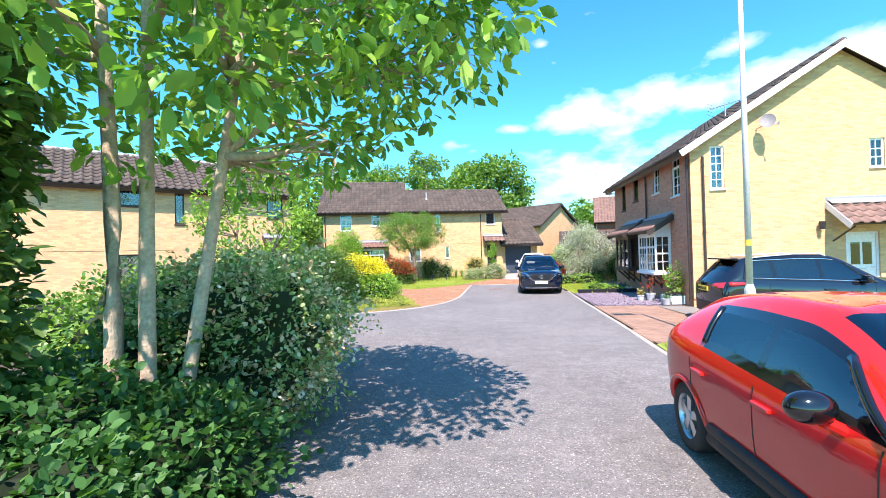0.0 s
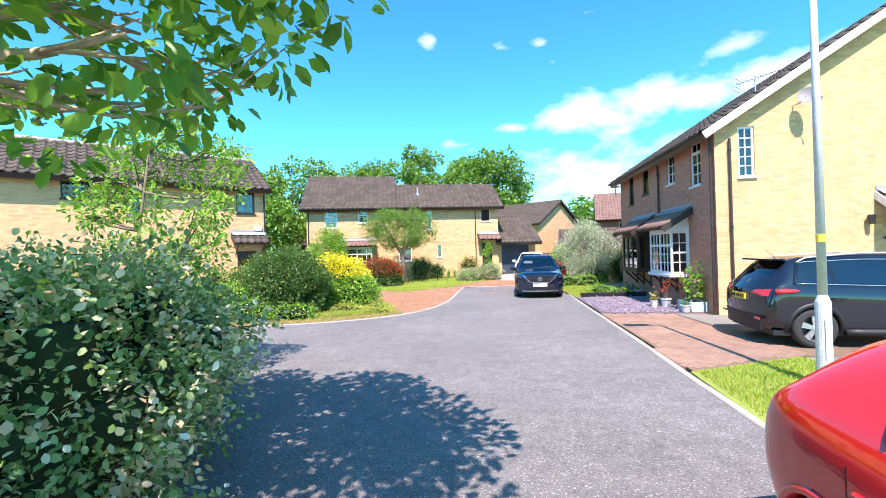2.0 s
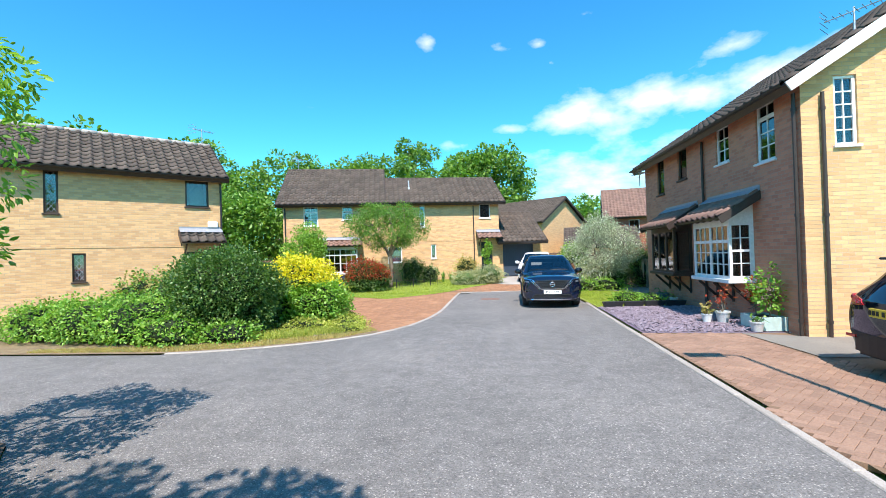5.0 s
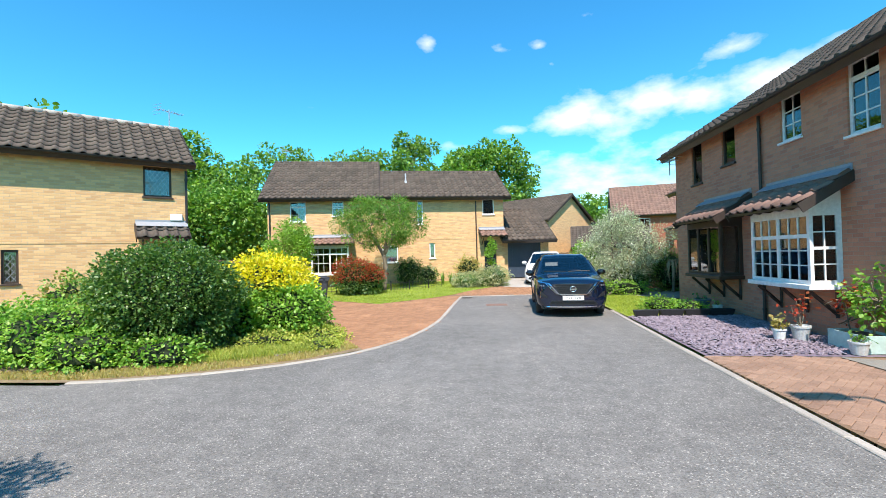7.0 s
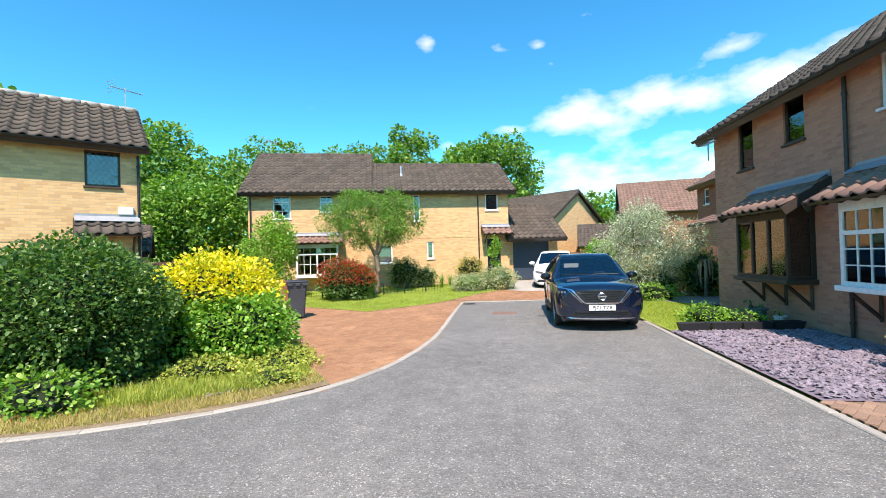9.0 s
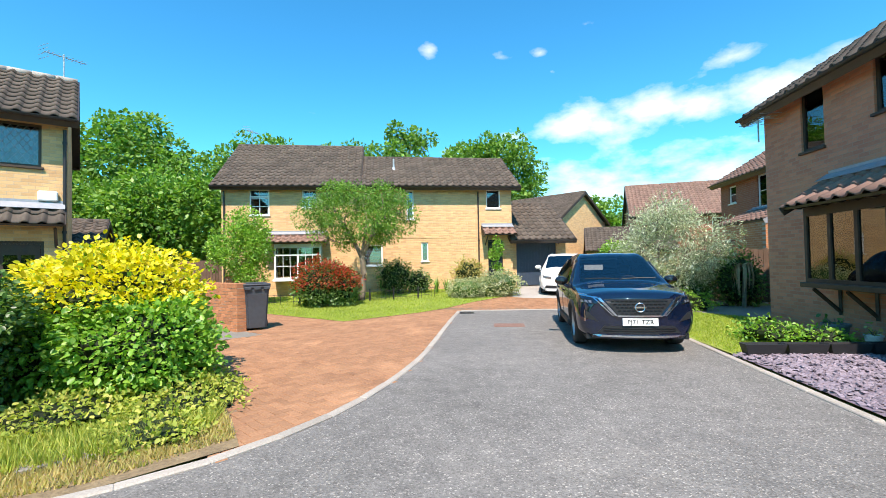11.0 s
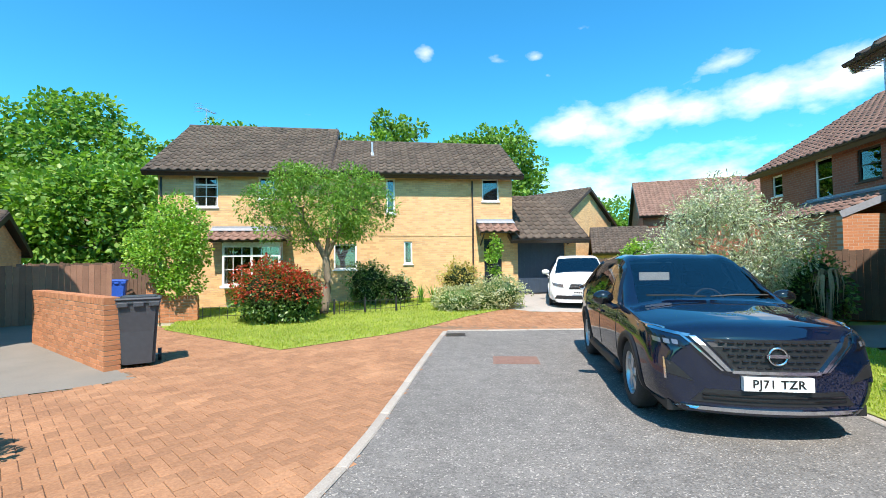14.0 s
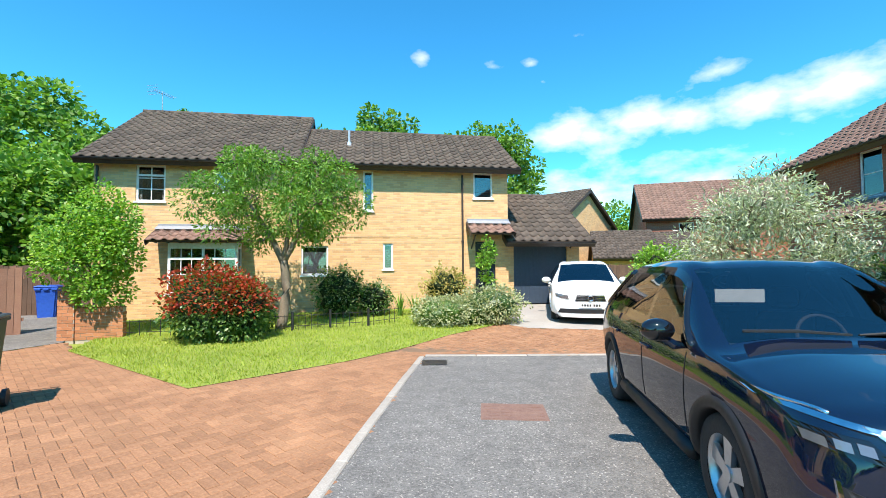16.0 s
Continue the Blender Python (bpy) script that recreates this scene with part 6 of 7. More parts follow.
def car(m, label, rows, body, hubs, r, glass, cowl, header, rear_head, rear_end, side_win, pillars, rim, bow_f=0.22, bow_r=0.14, cladding=True, spokes=5, glass_hi=3.92, mirror=None, bright_line=False):
    """A car out of its shell: body, glass, arches, wheels, sills, mirrors, handles and seams."""
    t = thing("car", m, label, "car")
    s = CarShell(rows, bow_f, bow_r)
    ny, nv = len(s.ys), len(s.vs)
    kinds = collections.defaultdict(list)
    pos = np.stack([s.P[..., 0], s.Y, s.P[..., 1]], -1)
    allv = np.concatenate([pos.reshape(-1, 3), (pos * np.array([-1, 1, 1])).reshape(-1, 3)])
    for i in range(ny - 1):
        y = 0.5 * (s.ys[i] + s.ys[i + 1])
        for j in range(nv - 1):
            v = 0.5 * (s.vs[j] + s.vs[j + 1])
            c = pos[i:i + 2, j:j + 2].reshape(-1, 3).mean(0)
            if v < 3.0 and any((c[1] - h) ** 2 + (c[2] - r) ** 2 < (r + 0.045) ** 2 for h in hubs):
                continue
            kind = "body"
            lean = (v - 3.0) / 1.0
            if v > 4.15 and cowl + 0.03 < y < header - 0.02:
                kind = "windscreen"
            elif v > 4.15 and rear_head + 0.03 < y < rear_end - 0.03:
                kind = "rear_window"
            elif 3.08 < v < glass_hi:
                a = side_win[0] + (header - side_win[0]) * max(0, lean - 0.08) * 0.96
                e = side_win[1] - (side_win[1] - side_win[2]) * max(0, lean - 0.08)
                if a < y < e:
                    kind = "side_window"
                    if any(abs(y - p) < 0.04 for p in pillars) or v < 3.17 or v > glass_hi - 0.08 or y - a < 0.05 or e - y < 0.05:
                        kind = "window_trim"
            a, b, c2, d = i * nv + j, (i + 1) * nv + j, (i + 1) * nv + j + 1, i * nv + j + 1
            o = ny * nv
            right, left = (a, b, c2, d), (o + a, o + d, o + c2, o + b)
            if kind == "side_window":
                pane = sum(y > p for p in pillars)
                kinds[kind, pane, 0].append(right), kinds[kind, pane, 1].append(left)
            elif kind == "window_trim":
                kinds[kind, 0, 0].append(right), kinds[kind, 0, 1].append(left)
            else:
                kinds[kind, 0, 0] += [right, left]
    # nose and tail caps
    extra = []
    for i, back in ((0, 0), (ny - 1, 1)):
        n = 12
        base = len(allv) + len(extra)
        for j in range(nv):
            w, z = s.P[i][j]
            for k in range(-n, n + 1):
                x = w * k / n
                extra.append((x, (s.bow_f if not back else -s.bow_r) * (x / s.wide) ** 2 + s.ys[i], z))
        for j in range(nv - 1):
            for k in range(2 * n):
                q = (base + j * (2 * n + 1) + k, base + j * (2 * n + 1) + k + 1, base + (j + 1) * (2 * n + 1) + k + 1, base + (j + 1) * (2 * n + 1) + k)
                kinds["body", 0, 0].append(q if not back else q[::-1])
    allv = np.concatenate([allv, np.array(extra)])
    mats = {"body": body, "windscreen": glass, "rear_window": M_DARKGLASS, "side_window": glass, "window_trim": M_GLOSSBLACK}
    for (kind, _, _), faces in kinds.items():
        used = sorted({q for f in faces for q in f})
        at = {q: k for k, q in enumerate(used)}
        me = mesh_of(kind, allv[used], [tuple(at[q] for q in f) for f in faces], mats[kind], True)
        bm = bmesh.new()
        bm.from_mesh(me)
        bmesh.ops.remove_doubles(bm, verts=bm.verts, dist=0.0008)
        bmesh.ops.recalc_face_normals(bm, faces=bm.faces)
        bm.to_mesh(me)
        bm.free()
        me.shade_smooth()
        put(kind, me, t)
    # trims along the slanting ends of the side glass
    for sd in (1, -1):
        for which in (0, 1):
            bm = bmesh.new()
            pts = []
            for v in np.linspace(3.08, glass_hi, 8):
                lean = v - 3.0
                y = side_win[0] + (header - side_win[0]) * max(0, lean - 0.08) * 0.96 if which == 0 else side_win[1] - (side_win[1] - side_win[2]) * max(0, lean - 0.08)
                i = int(np.clip(np.searchsorted(s.ys, y), 1, ny - 1))
                k = (y - s.ys[i - 1]) / (s.ys[i] - s.ys[i - 1])
                p = np.array([np.interp(v, s.vs, pos[i - 1, :, c] * (1 - k) + pos[i, :, c] * k) for c in range(3)])
                pts.append((sd * (p[0] - 0.006), p[1], p[2]))
            tube_path(bm, pts, [0.030] * 8, 6)
            part("window_surround", bm, M_GLOSSBLACK, t, smooth=True)
    if bright_line:
        for sd in (1, -1):
            for v, lo, hi in ((3.10, side_win[0] + 0.05, side_win[1] - 0.03), (glass_hi - 0.02, header + 0.05, side_win[2] + 0.05)):
                pts = []
                for y in np.linspace(lo, hi, 14):
                    i = int(np.argmin(abs(s.ys - y)))
                    q = [float(np.interp(v, s.vs, pos[i, :, c])) for c in range(3)]
                    pts.append((sd * (q[0] + 0.004), q[1], q[2]))
                bm = bmesh.new()
                tube_path(bm, pts, [0.011] * 14, 6)
                part("window_strip", bm, M_CHROME, t, "bright window strip", smooth=True)
    # underbody, arches, wheels
    zb = rows[3][1]
    part("underbody", boxm(-s.wide + 0.14, s.wide - 0.14, 0.2, s.length - 0.2, zb - 0.03, zb + 0.06), M_TRIM, t)
    for h in hubs:
        for sd in (1, -1):
            bm = bmesh.new()
            n, prev = 22, None
            for k in range(n + 1):
                a = math.radians(-14 + 208 * k / n)
                ring = []
                for rr, dx in ((r + 0.015, -0.02), (r + 0.03, 0.018), (r + 0.085 if cladding else r + 0.06, 0.016), (r + 0.10 if cladding else r + 0.068, -0.012)):
                    y, z = h + rr * math.cos(a), r + rr * math.sin(a)
                    ring.append(bm.verts.new((sd * (s.side(y, max(z, zb)) + dx), y, z)))
                ring.insert(0, bm.verts.new((sd * (s.wide - 0.34), h + (r + 0.05) * math.cos(a), r + (r + 0.05) * math.sin(a))))
                if prev:
                    for q in range(len(ring) - 1):
                        bm.faces.new((prev[q], prev[q + 1], ring[q + 1], ring[q]))
                prev = ring
            part("wheel_arch", bm, M_TRIM if cladding else body, t, smooth=True)
            part("arch_liner", boxm(*sorted((sd * 0.35, sd * (s.wide - 0.33))), h - r, h + r, zb, r * 2.1), M_TRIM, t)
            wheel(t, sd * (s.wide - 0.13), h, r, sd, rim, spokes)
    for sd in (1, -1):
        bm = bmesh.new()
        pts = [(sd * (s.side(y, zb + 0.1) - 0.01), y, zb + 0.05) for y in np.linspace(hubs[0] + r + 0.1, hubs[1] - r - 0.1, 8)]
        tube_path(bm, pts, [0.06] * 8, 8)
        part("sill", bm, M_TRIM, t, smooth=True)
        # seams, handles and mirror
        doors = [side_win[0] + 0.05, *pillars[:1], hubs[1] - r * 0.55]
        for y in doors:
            bm = bmesh.new()
            zz = np.linspace(zb + 0.16, rows[5][4] - 0.02, 9)
            tube_path(bm, [(sd * (s.side(y, z) + 0.0005), y - 0.0 * z, z) for z in zz], [0.0045] * 9, 5)
            part("door_seam", bm, M_INK, t)
        for y in (pillars[0] - 0.22, doors[2] - 0.24):
            z = rows[5][4] - 0.12
            part("door_handle", boxm(*sorted((sd * s.side(y, z), sd * (s.side(y, z) + 0.03))), y, y + 0.2, z - 0.015, z + 0.018, bevel=0.008), body, t)
        bm = bmesh.new()
        ym, zm = side_win[0] + 0.28, rows[5][4] + 0.07
        bmesh.ops.create_icosphere(bm, subdivisions=3, radius=1.0, matrix=Matrix.Translation((sd * (s.wide + 0.09), ym, zm + 0.03)) @ Matrix.Diagonal((0.125, 0.085, 0.085, 1)))
        for v in bm.verts:
            if v.co.y > ym + 0.045:
                v.co.y = ym + 0.045
        mir = part("mirror", bm, mirror or M_GLOSSBLACK, t, "rounded door mirror", smooth=True)
        bm = bmesh.new()
        add_tube(bm, (sd * (s.side(ym, zm - 0.10) - 0.03), ym, zm - 0.10), (sd * (s.wide + 0.05), ym, zm - 0.03), 0.035, 0.03)
        part("mirror_stalk", bm, body, mir)
    # seats and dashboard behind the glass
    zs = rows[5][4]
    part("dashboard", boxm(-0.66, 0.66, cowl + 0.28, cowl + 0.75, zs - 0.25, zs - 0.03, bevel=0.05), M_SEAT, t)
    for x in (-0.36, 0.36):
        bm = add_box(bmesh.new(), x - 0.24, x + 0.24, header + 0.42, header + 0.58, zb + 0.2, zs + 0.16, bevel=0.06)
        add_box(bm, x - 0.13, x + 0.13, header + 0.47, header + 0.56, zs + 0.20, zs + 0.38, bevel=0.04)
        part("seat", bm, M_SEAT, t)
    bm = bmesh.new()
    tube_path(bm, [(0.36 + 0.18 * math.cos(a), cowl + 0.86 + 0.06 * math.sin(a), zs - 0.0 + 0.17 * math.sin(a)) for a in np.linspace(0, 6.2832, 25)], [0.015] * 25, 6)
    part("steering_wheel", bm, M_SEAT, t, smooth=True)
    bm = bmesh.new()
    for y in (rear_head - 0.25,):
        add_box(bm, -0.55, 0.55, y - 0.3, y - 0.15, zb + 0.25, zs + 0.14, bevel=0.05)
    part("rear_seat", bm, M_SEAT, t)
    return t, s


def on_front(t, s, name, outline, mat, proud=0.008, label="", thick=0.02, back=False, n=10, k=4):
    """A panel that follows the nose or the tail, from four corners (x, z)."""
    (ax, az), (bx, bz), (cx, cz), (dx, dz) = outline
    sg = 1 if back else -1
    v, f = [], []
    for j in range(k + 1):
        for i in range(n + 1):
            u, w = i / n, j / k
            x = (ax * (1 - u) + bx * u) * (1 - w) + (dx * (1 - u) + cx * u) * w
            z = (az * (1 - u) + bz * u) * (1 - w) + (dz * (1 - u) + cz * u) * w
            y = s.skin(x, z, back)
            v.append((x, y + sg * proud, z))
    q = n + 1
    f = [(j * q + i, j * q + i + 1, (j + 1) * q + i + 1, (j + 1) * q + i) for j in range(k) for i in range(n)]
    o = len(v)
    edge = [i for i in range(n + 1)] + [j * q + n for j in range(1, k + 1)] + [k * q + i for i in range(n - 1, -1, -1)] + [j * q for j in range(k - 1, 0, -1)]
    v += [(v[e][0], v[e][1] - sg * (proud + thick), v[e][2]) for e in edge]
    m = len(edge)
    f += [(edge[e], edge[(e + 1) % m], o + (e + 1) % m, o + e) for e in range(m)]
    bm = bmesh.new()
    vs = [bm.verts.new(p) for p in v]
    for p in f:
        bm.faces.new([vs[i] for i in p])
    return part(name, bm, mat, t, label)


SUV = [(0.0, 0.24, 0.74, 0.80, 0.66, 0.66, 0.86), (0.10, 0.24, 0.82, 0.87, 0.74, 0.74, 0.945), (0.35, 0.24, 0.87, 0.90, 0.86, 0.77, 0.995), (0.9, 0.24, 0.88, 0.915, 0.93, 0.78, 1.055), (1.22, 0.24, 0.88, 0.918, 0.965, 0.76, 1.095),
       (1.45, 0.24, 0.88, 0.918, 0.98, 0.735, 1.22), (2.05, 0.24, 0.88, 0.918, 1.0, 0.645, 1.555), (2.5, 0.24, 0.88, 0.918, 1.02, 0.63, 1.612), (3.2, 0.25, 0.88, 0.918, 1.05, 0.61, 1.60), (3.85, 0.27, 0.87, 0.905, 1.08, 0.58, 1.535),
       (4.18, 0.30, 0.83, 0.885, 1.06, 0.62, 1.27), (4.34, 0.32, 0.80, 0.87, 0.98, 0.70, 1.09), (4.425, 0.36, 0.74, 0.83, 0.86, 0.68, 0.98)]
P_NAVY = paint("dark_blue_metallic_paint", (0.0008, 0.0045, 0.017), 0.5)
nis, s_ = car(pose(2.17, 21.2, 0, 0, 0, -2.8), "dark blue family SUV parked at the roadside", SUV, P_NAVY, (0.98, 3.645), 0.345, M_CARGLASS, 1.22, 2.05, 3.85, 4.2, (1.42, 4.0, 3.55), (2.42, 3.3), M_RIM)
on_front(nis, s_, "grille", [(-0.52, 0.86), (0.52, 0.86), (0.30, 0.60), (-0.30, 0.60)], M_TRIM, 0.012, "black mesh grille")
bm = bmesh.new()
for i in range(15):
    for j in range(5):
        x, z = -0.46 + i * 0.066 + (0.033 if j % 2 else 0), 0.635 + j * 0.05
        if abs(x) < 0.27 + (z - 0.6) * 0.8:
            yk = s_.skin(x, z)
            add_box(bm, x - 0.024, x + 0.024, yk - 0.026, yk - 0.008, z - 0.006, z + 0.006, bevel=0.003)
tagged(part("mesh_bars", bm, M_GLOSSBLACK, nis), kind="stuff")
for sd in (1, -1):
    on_front(nis, s_, "chrome_strip", [(sd * 0.33, 0.60), (sd * 0.37, 0.60), (sd * 0.62, 0.88), (sd * 0.57, 0.88)], M_CHROME, 0.03, "bright chrome grille strip")
    on_front(nis, s_, "chrome_strip", [(sd * 0.385, 0.60), (sd * 0.405, 0.60), (sd * 0.70, 0.90), (sd * 0.675, 0.90)], M_CHROME, 0.022, "thin bright strip beside the grille")
    lamp_ = on_front(nis, s_, "headlight", [(sd * 0.64, 0.765), (sd * 0.855, 0.80), (sd * 0.86, 0.862), (sd * 0.70, 0.85)], M_GLOSSBLACK, 0.012, "dark slim headlight")
    for x_ in (0.70, 0.755, 0.81):
        on_front(lamp_, s_, "lens", [(sd * x_, 0.795), (sd * (x_ + 0.04), 0.80), (sd * (x_ + 0.04), 0.838), (sd * x_, 0.833)], M_LAMP, 0.017, "clear lens", n=3, k=2)
    on_front(nis, s_, "running_light", [(sd * 0.62, 0.868), (sd * 0.875, 0.905), (sd * 0.875, 0.925), (sd * 0.60, 0.890)], M_CHROME, 0.018)
    bm = bmesh.new()
    tube_path(bm, [(sd * (s_.side(y, 0.915) + 0.003), y + s_.bow_f * max(0.0, 1 - y / 0.9), 0.912 + 0.05 * (y - 0.1)) for y in np.linspace(0.12, 0.62, 8)], [0.012] * 5 + [0.009, 0.006, 0.003], 6)
    part("running_light", bm, M_CHROME, nis, smooth=True)
    on_front(nis, s_, "side_intake", [(sd * 0.60, 0.50), (sd * 0.80, 0.55), (sd * 0.80, 0.66), (sd * 0.74, 0.64)], M_TRIM, 0.008)
    on_front(nis, s_, "intake_blade", [(sd * 0.795, 0.50), (sd * 0.81, 0.50), (sd * 0.81, 0.68), (sd * 0.80, 0.68)], M_CHROME, 0.014)
on_front(nis, s_, "chrome_strip", [(-0.33, 0.585), (0.33, 0.585), (0.33, 0.61), (-0.33, 0.61)], M_CHROME, 0.03)
on_front(nis, s_, "lower_intake", [(-0.62, 0.33), (0.62, 0.33), (0.52, 0.44), (-0.52, 0.44)], M_TRIM, 0.010)
for z in (0.36, 0.395):
    on_front(nis, s_, "intake_bar", [(-0.54, z), (0.54, z), (0.54, z + 0.012), (-0.54, z + 0.012)], M_GLOSSBLACK, 0.02)
on_front(nis, s_, "bumper_lip", [(-0.74, 0.265), (0.74, 0.265), (0.70, 0.295), (-0.70, 0.295)], M_CHROME, 0.02, "silver bumper lip")
yp = s_.skin(0, 0.507)
pl = part("number_plate", boxm(-0.26, 0.26, yp - 0.030, yp + 0.02, 0.452, 0.563), M_PLATE, nis, "white number plate")
plate_text(pl, "PJ71 TZR", pose(0, yp - 0.0325, 0.507, 90), 0.094, M_INK)
bm = bmesh.new()
tube_path(bm, [(0.068 * math.cos(a), s_.skin(0, 0.735) - 0.03, 0.735 + 0.068 * math.sin(a)) for a in np.linspace(0, 6.2832, 25)], [0.009] * 25, 6)
add_box(bm, -0.085, 0.085, s_.skin(0, 0.735) - 0.035, s_.skin(0, 0.735) - 0.02, 0.722, 0.748)
part("badge", bm, M_CHROME, nis, "round chrome badge")
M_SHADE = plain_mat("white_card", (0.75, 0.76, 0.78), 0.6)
part("sun_visor_card", boxm(-0.55, -0.20, 1.80, 1.81, 1.28, 1.38), M_SHADE, nis, "white card behind the windscreen", m=None)
bm = bmesh.new()
for sd in (1, -1):
    tube_path(bm, [(sd * 0.62, 1.27, 1.135), (sd * 0.30, 1.25, 1.14), (sd * 0.02, 1.22, 1.125)], [0.010, 0.012, 0.008], 5)
part("wiper", bm, M_TRIM, nis)

# the dark SUV on the drive, seen from its tail
P_GREY = paint("dark_blue_grey_metallic_paint", (0.004, 0.006, 0.012), 0.6)
suv, s2 = car(pose(5.2 + 4.4, 13.15, 0.0, 0, 0, 86), "dark blue-grey SUV parked on the drive", SUV, P_GREY, (0.98, 3.62), 0.35, M_DARKGLASS, 1.22, 2.05, 3.85, 4.2, (1.42, 3.95, 3.7), (2.42, 3.3), M_RIM, bright_line=True)
for sd in (1, -1):
    on_front(suv, s2, "tail_light", [(sd * 0.40, 0.93), (sd * 0.80, 0.90), (sd * 0.80, 1.03), (sd * 0.50, 1.0)], M_TAIL, 0.012, "red tail light", back=True)
    bm = bmesh.new()
    tube_path(bm, [(sd * (s2.side(y, 0.99) + 0.004), y, 0.99 + 0.02 * (4.25 - y)) for y in np.linspace(3.86, 4.22, 6)], [0.02, 0.04, 0.05, 0.055, 0.055, 0.05], 6)
    part("tail_light", bm, M_TAIL, suv, "red tail light", smooth=True)
    bm = bmesh.new()
    tube_path(bm, [(sd * 0.60, y, s2.top(y, 0.60) + (0.0 if y in (2.2, 3.75) else 0.05)) for y in (2.2, 2.35, 2.8, 3.3, 3.6, 3.75)], [0.014] * 6, 6)
    part("roof_rail", bm, M_STEEL, suv, "silver roof rail")
    part("reflector", boxm(*sorted((sd * 0.55, sd * 0.72)), 4.405, 4.425, 0.48, 0.52), M_TAIL, suv)
on_front(suv, s2, "bumper_cladding", [(-0.80, 0.30), (0.80, 0.30), (0.78, 0.56), (-0.78, 0.56)], M_TRIM, 0.012, back=True)
pl = on_front(suv, s2, "number_plate", [(-0.26, 0.80), (0.26, 0.80), (0.26, 0.91), (-0.26, 0.91)], M_PLATE_Y, 0.03, "yellow number plate", back=True)
bm = bmesh.new()
for k in range(7):
    x = -0.21 + k * 0.065 + (0.03 if k > 3 else 0)
    yk = s2.skin(x, 0.85, True)
    add_box(bm, x, x + 0.042, yk + 0.028, yk + 0.036, 0.825, 0.885)
tagged(part("plate_bars", bm, M_INK, pl), kind="stuff")
bm = bmesh.new()
add_box(bm, -0.55, 0.55, 3.88, 4.12, 1.515, 1.55, bevel=0.015)
part("spoiler", bm, P_GREY, suv)
bm = bmesh.new()
add_tube(bm, (0.0, 3.75, 1.53), (0.0, 3.95, 1.72), 0.006, 0.003)
part("aerial", bm, M_BLACK, suv)

# the red hatchback at the roadside
HATCH = [(0.0, 0.22, 0.66, 0.72, 0.62, 0.56, 0.72), (0.12, 0.22, 0.76, 0.80, 0.68, 0.66, 0.82), (0.40, 0.22, 0.82, 0.845, 0.78, 0.70, 0.92), (0.85, 0.22, 0.83, 0.862, 0.86, 0.71, 0.99), (1.10, 0.22, 0.83, 0.866, 0.89, 0.69, 1.03),
         (1.35, 0.22, 0.83, 0.866, 0.90, 0.665, 1.17), (1.95, 0.22, 0.83, 0.866, 0.925, 0.60, 1.43), (2.35, 0.22, 0.83, 0.868, 0.945, 0.59, 1.465), (2.9, 0.23, 0.845, 0.882, 0.985, 0.57, 1.452), (3.35, 0.25, 0.86, 0.90, 1.025, 0.545, 1.405),
         (3.66, 0.27, 0.855, 0.898, 1.04, 0.53, 1.335), (3.84, 0.29, 0.835, 0.882, 1.01, 0.60, 1.15), (3.97, 0.31, 0.79, 0.85, 0.93, 0.66, 1.01), (4.06, 0.34, 0.72, 0.80, 0.82, 0.62, 0.90)]
P_RED = paint("bright_red_paint", (0.62, 0.018, 0.012))
red, s3 = car(pose(2.82, 3.08, 0, 0, 0, 0), "bright red small hatchback parked facing oncoming traffic", HATCH, P_RED, (0.80, 3.38), 0.305, M_HATCHGLASS, 1.10, 1.95, 3.60, 3.84, (1.30, 3.06, 3.22), (2.34, 9.0), M_RIM, cladding=False, glass_hi=3.76)
for sd in (1, -1):
    on_front(red, s3, "tail_light", [(sd * 0.50, 0.80), (sd * 0.76, 0.78), (sd * 0.78, 0.92), (sd * 0.55, 0.93)], M_TAIL, 0.012, "red tail light", back=True)
    bm = bmesh.new()
    tube_path(bm, [(sd * (s3.side(y, 0.33) + 0.004), y, 0.36) for y in np.linspace(1.25, 2.95, 8)], [0.052] * 8, 8)
    part("side_moulding", bm, M_TRIM, red, smooth=True)

# the white estate on the far drive
ESTATE = [(r_[0] * 1.045, *(v_ * 0.94 if k_ in (0, 3, 5) else v_ * 1.02 for k_, v_ in enumerate(r_[1:]))) for r_ in SUV]
P_WHITE = paint("white_paint", (0.78, 0.78, 0.77))
est, s4 = car(pose(2.50, 30.35, 0.10, 0, 0, -8) @ pose(0, 0, 0, 2), "white estate car parked on the concrete drive", ESTATE, P_WHITE, (0.98, 3.75), 0.33, M_DARKGLASS, 1.25, 2.12, 4.0, 4.38, (1.46, 4.2, 3.9), (2.5, 3.4), M_RIM, cladding=False, mirror=P_WHITE)
on_front(est, s4, "grille", [(-0.36, 0.62), (0.36, 0.62), (0.30, 0.76), (-0.30, 0.76)], M_TRIM, 0.014, "black grille with chrome slats")
for z in (0.65, 0.69, 0.73):
    on_front(est, s4, "grille_slat", [(-0.33, z), (0.33, z), (0.33, z + 0.01), (-0.33, z + 0.01)], M_CHROME, 0.022)
bm = bmesh.new()
tube_path(bm, [(0.06 * math.cos(a), s4.skin(0, 0.69) - 0.03, 0.69 + 0.06 * math.sin(a)) for a in np.linspace(0, 6.2832, 21)], [0.010] * 21, 6)
part("badge", bm, M_CHROME, est, "round chrome badge")
for sd in (1, -1):
    on_front(est, s4, "headlight", [(sd * 0.50, 0.66), (sd * 0.80, 0.72), (sd * 0.82, 0.80), (sd * 0.52, 0.75)], M_LAMP, 0.014, "clear headlight")
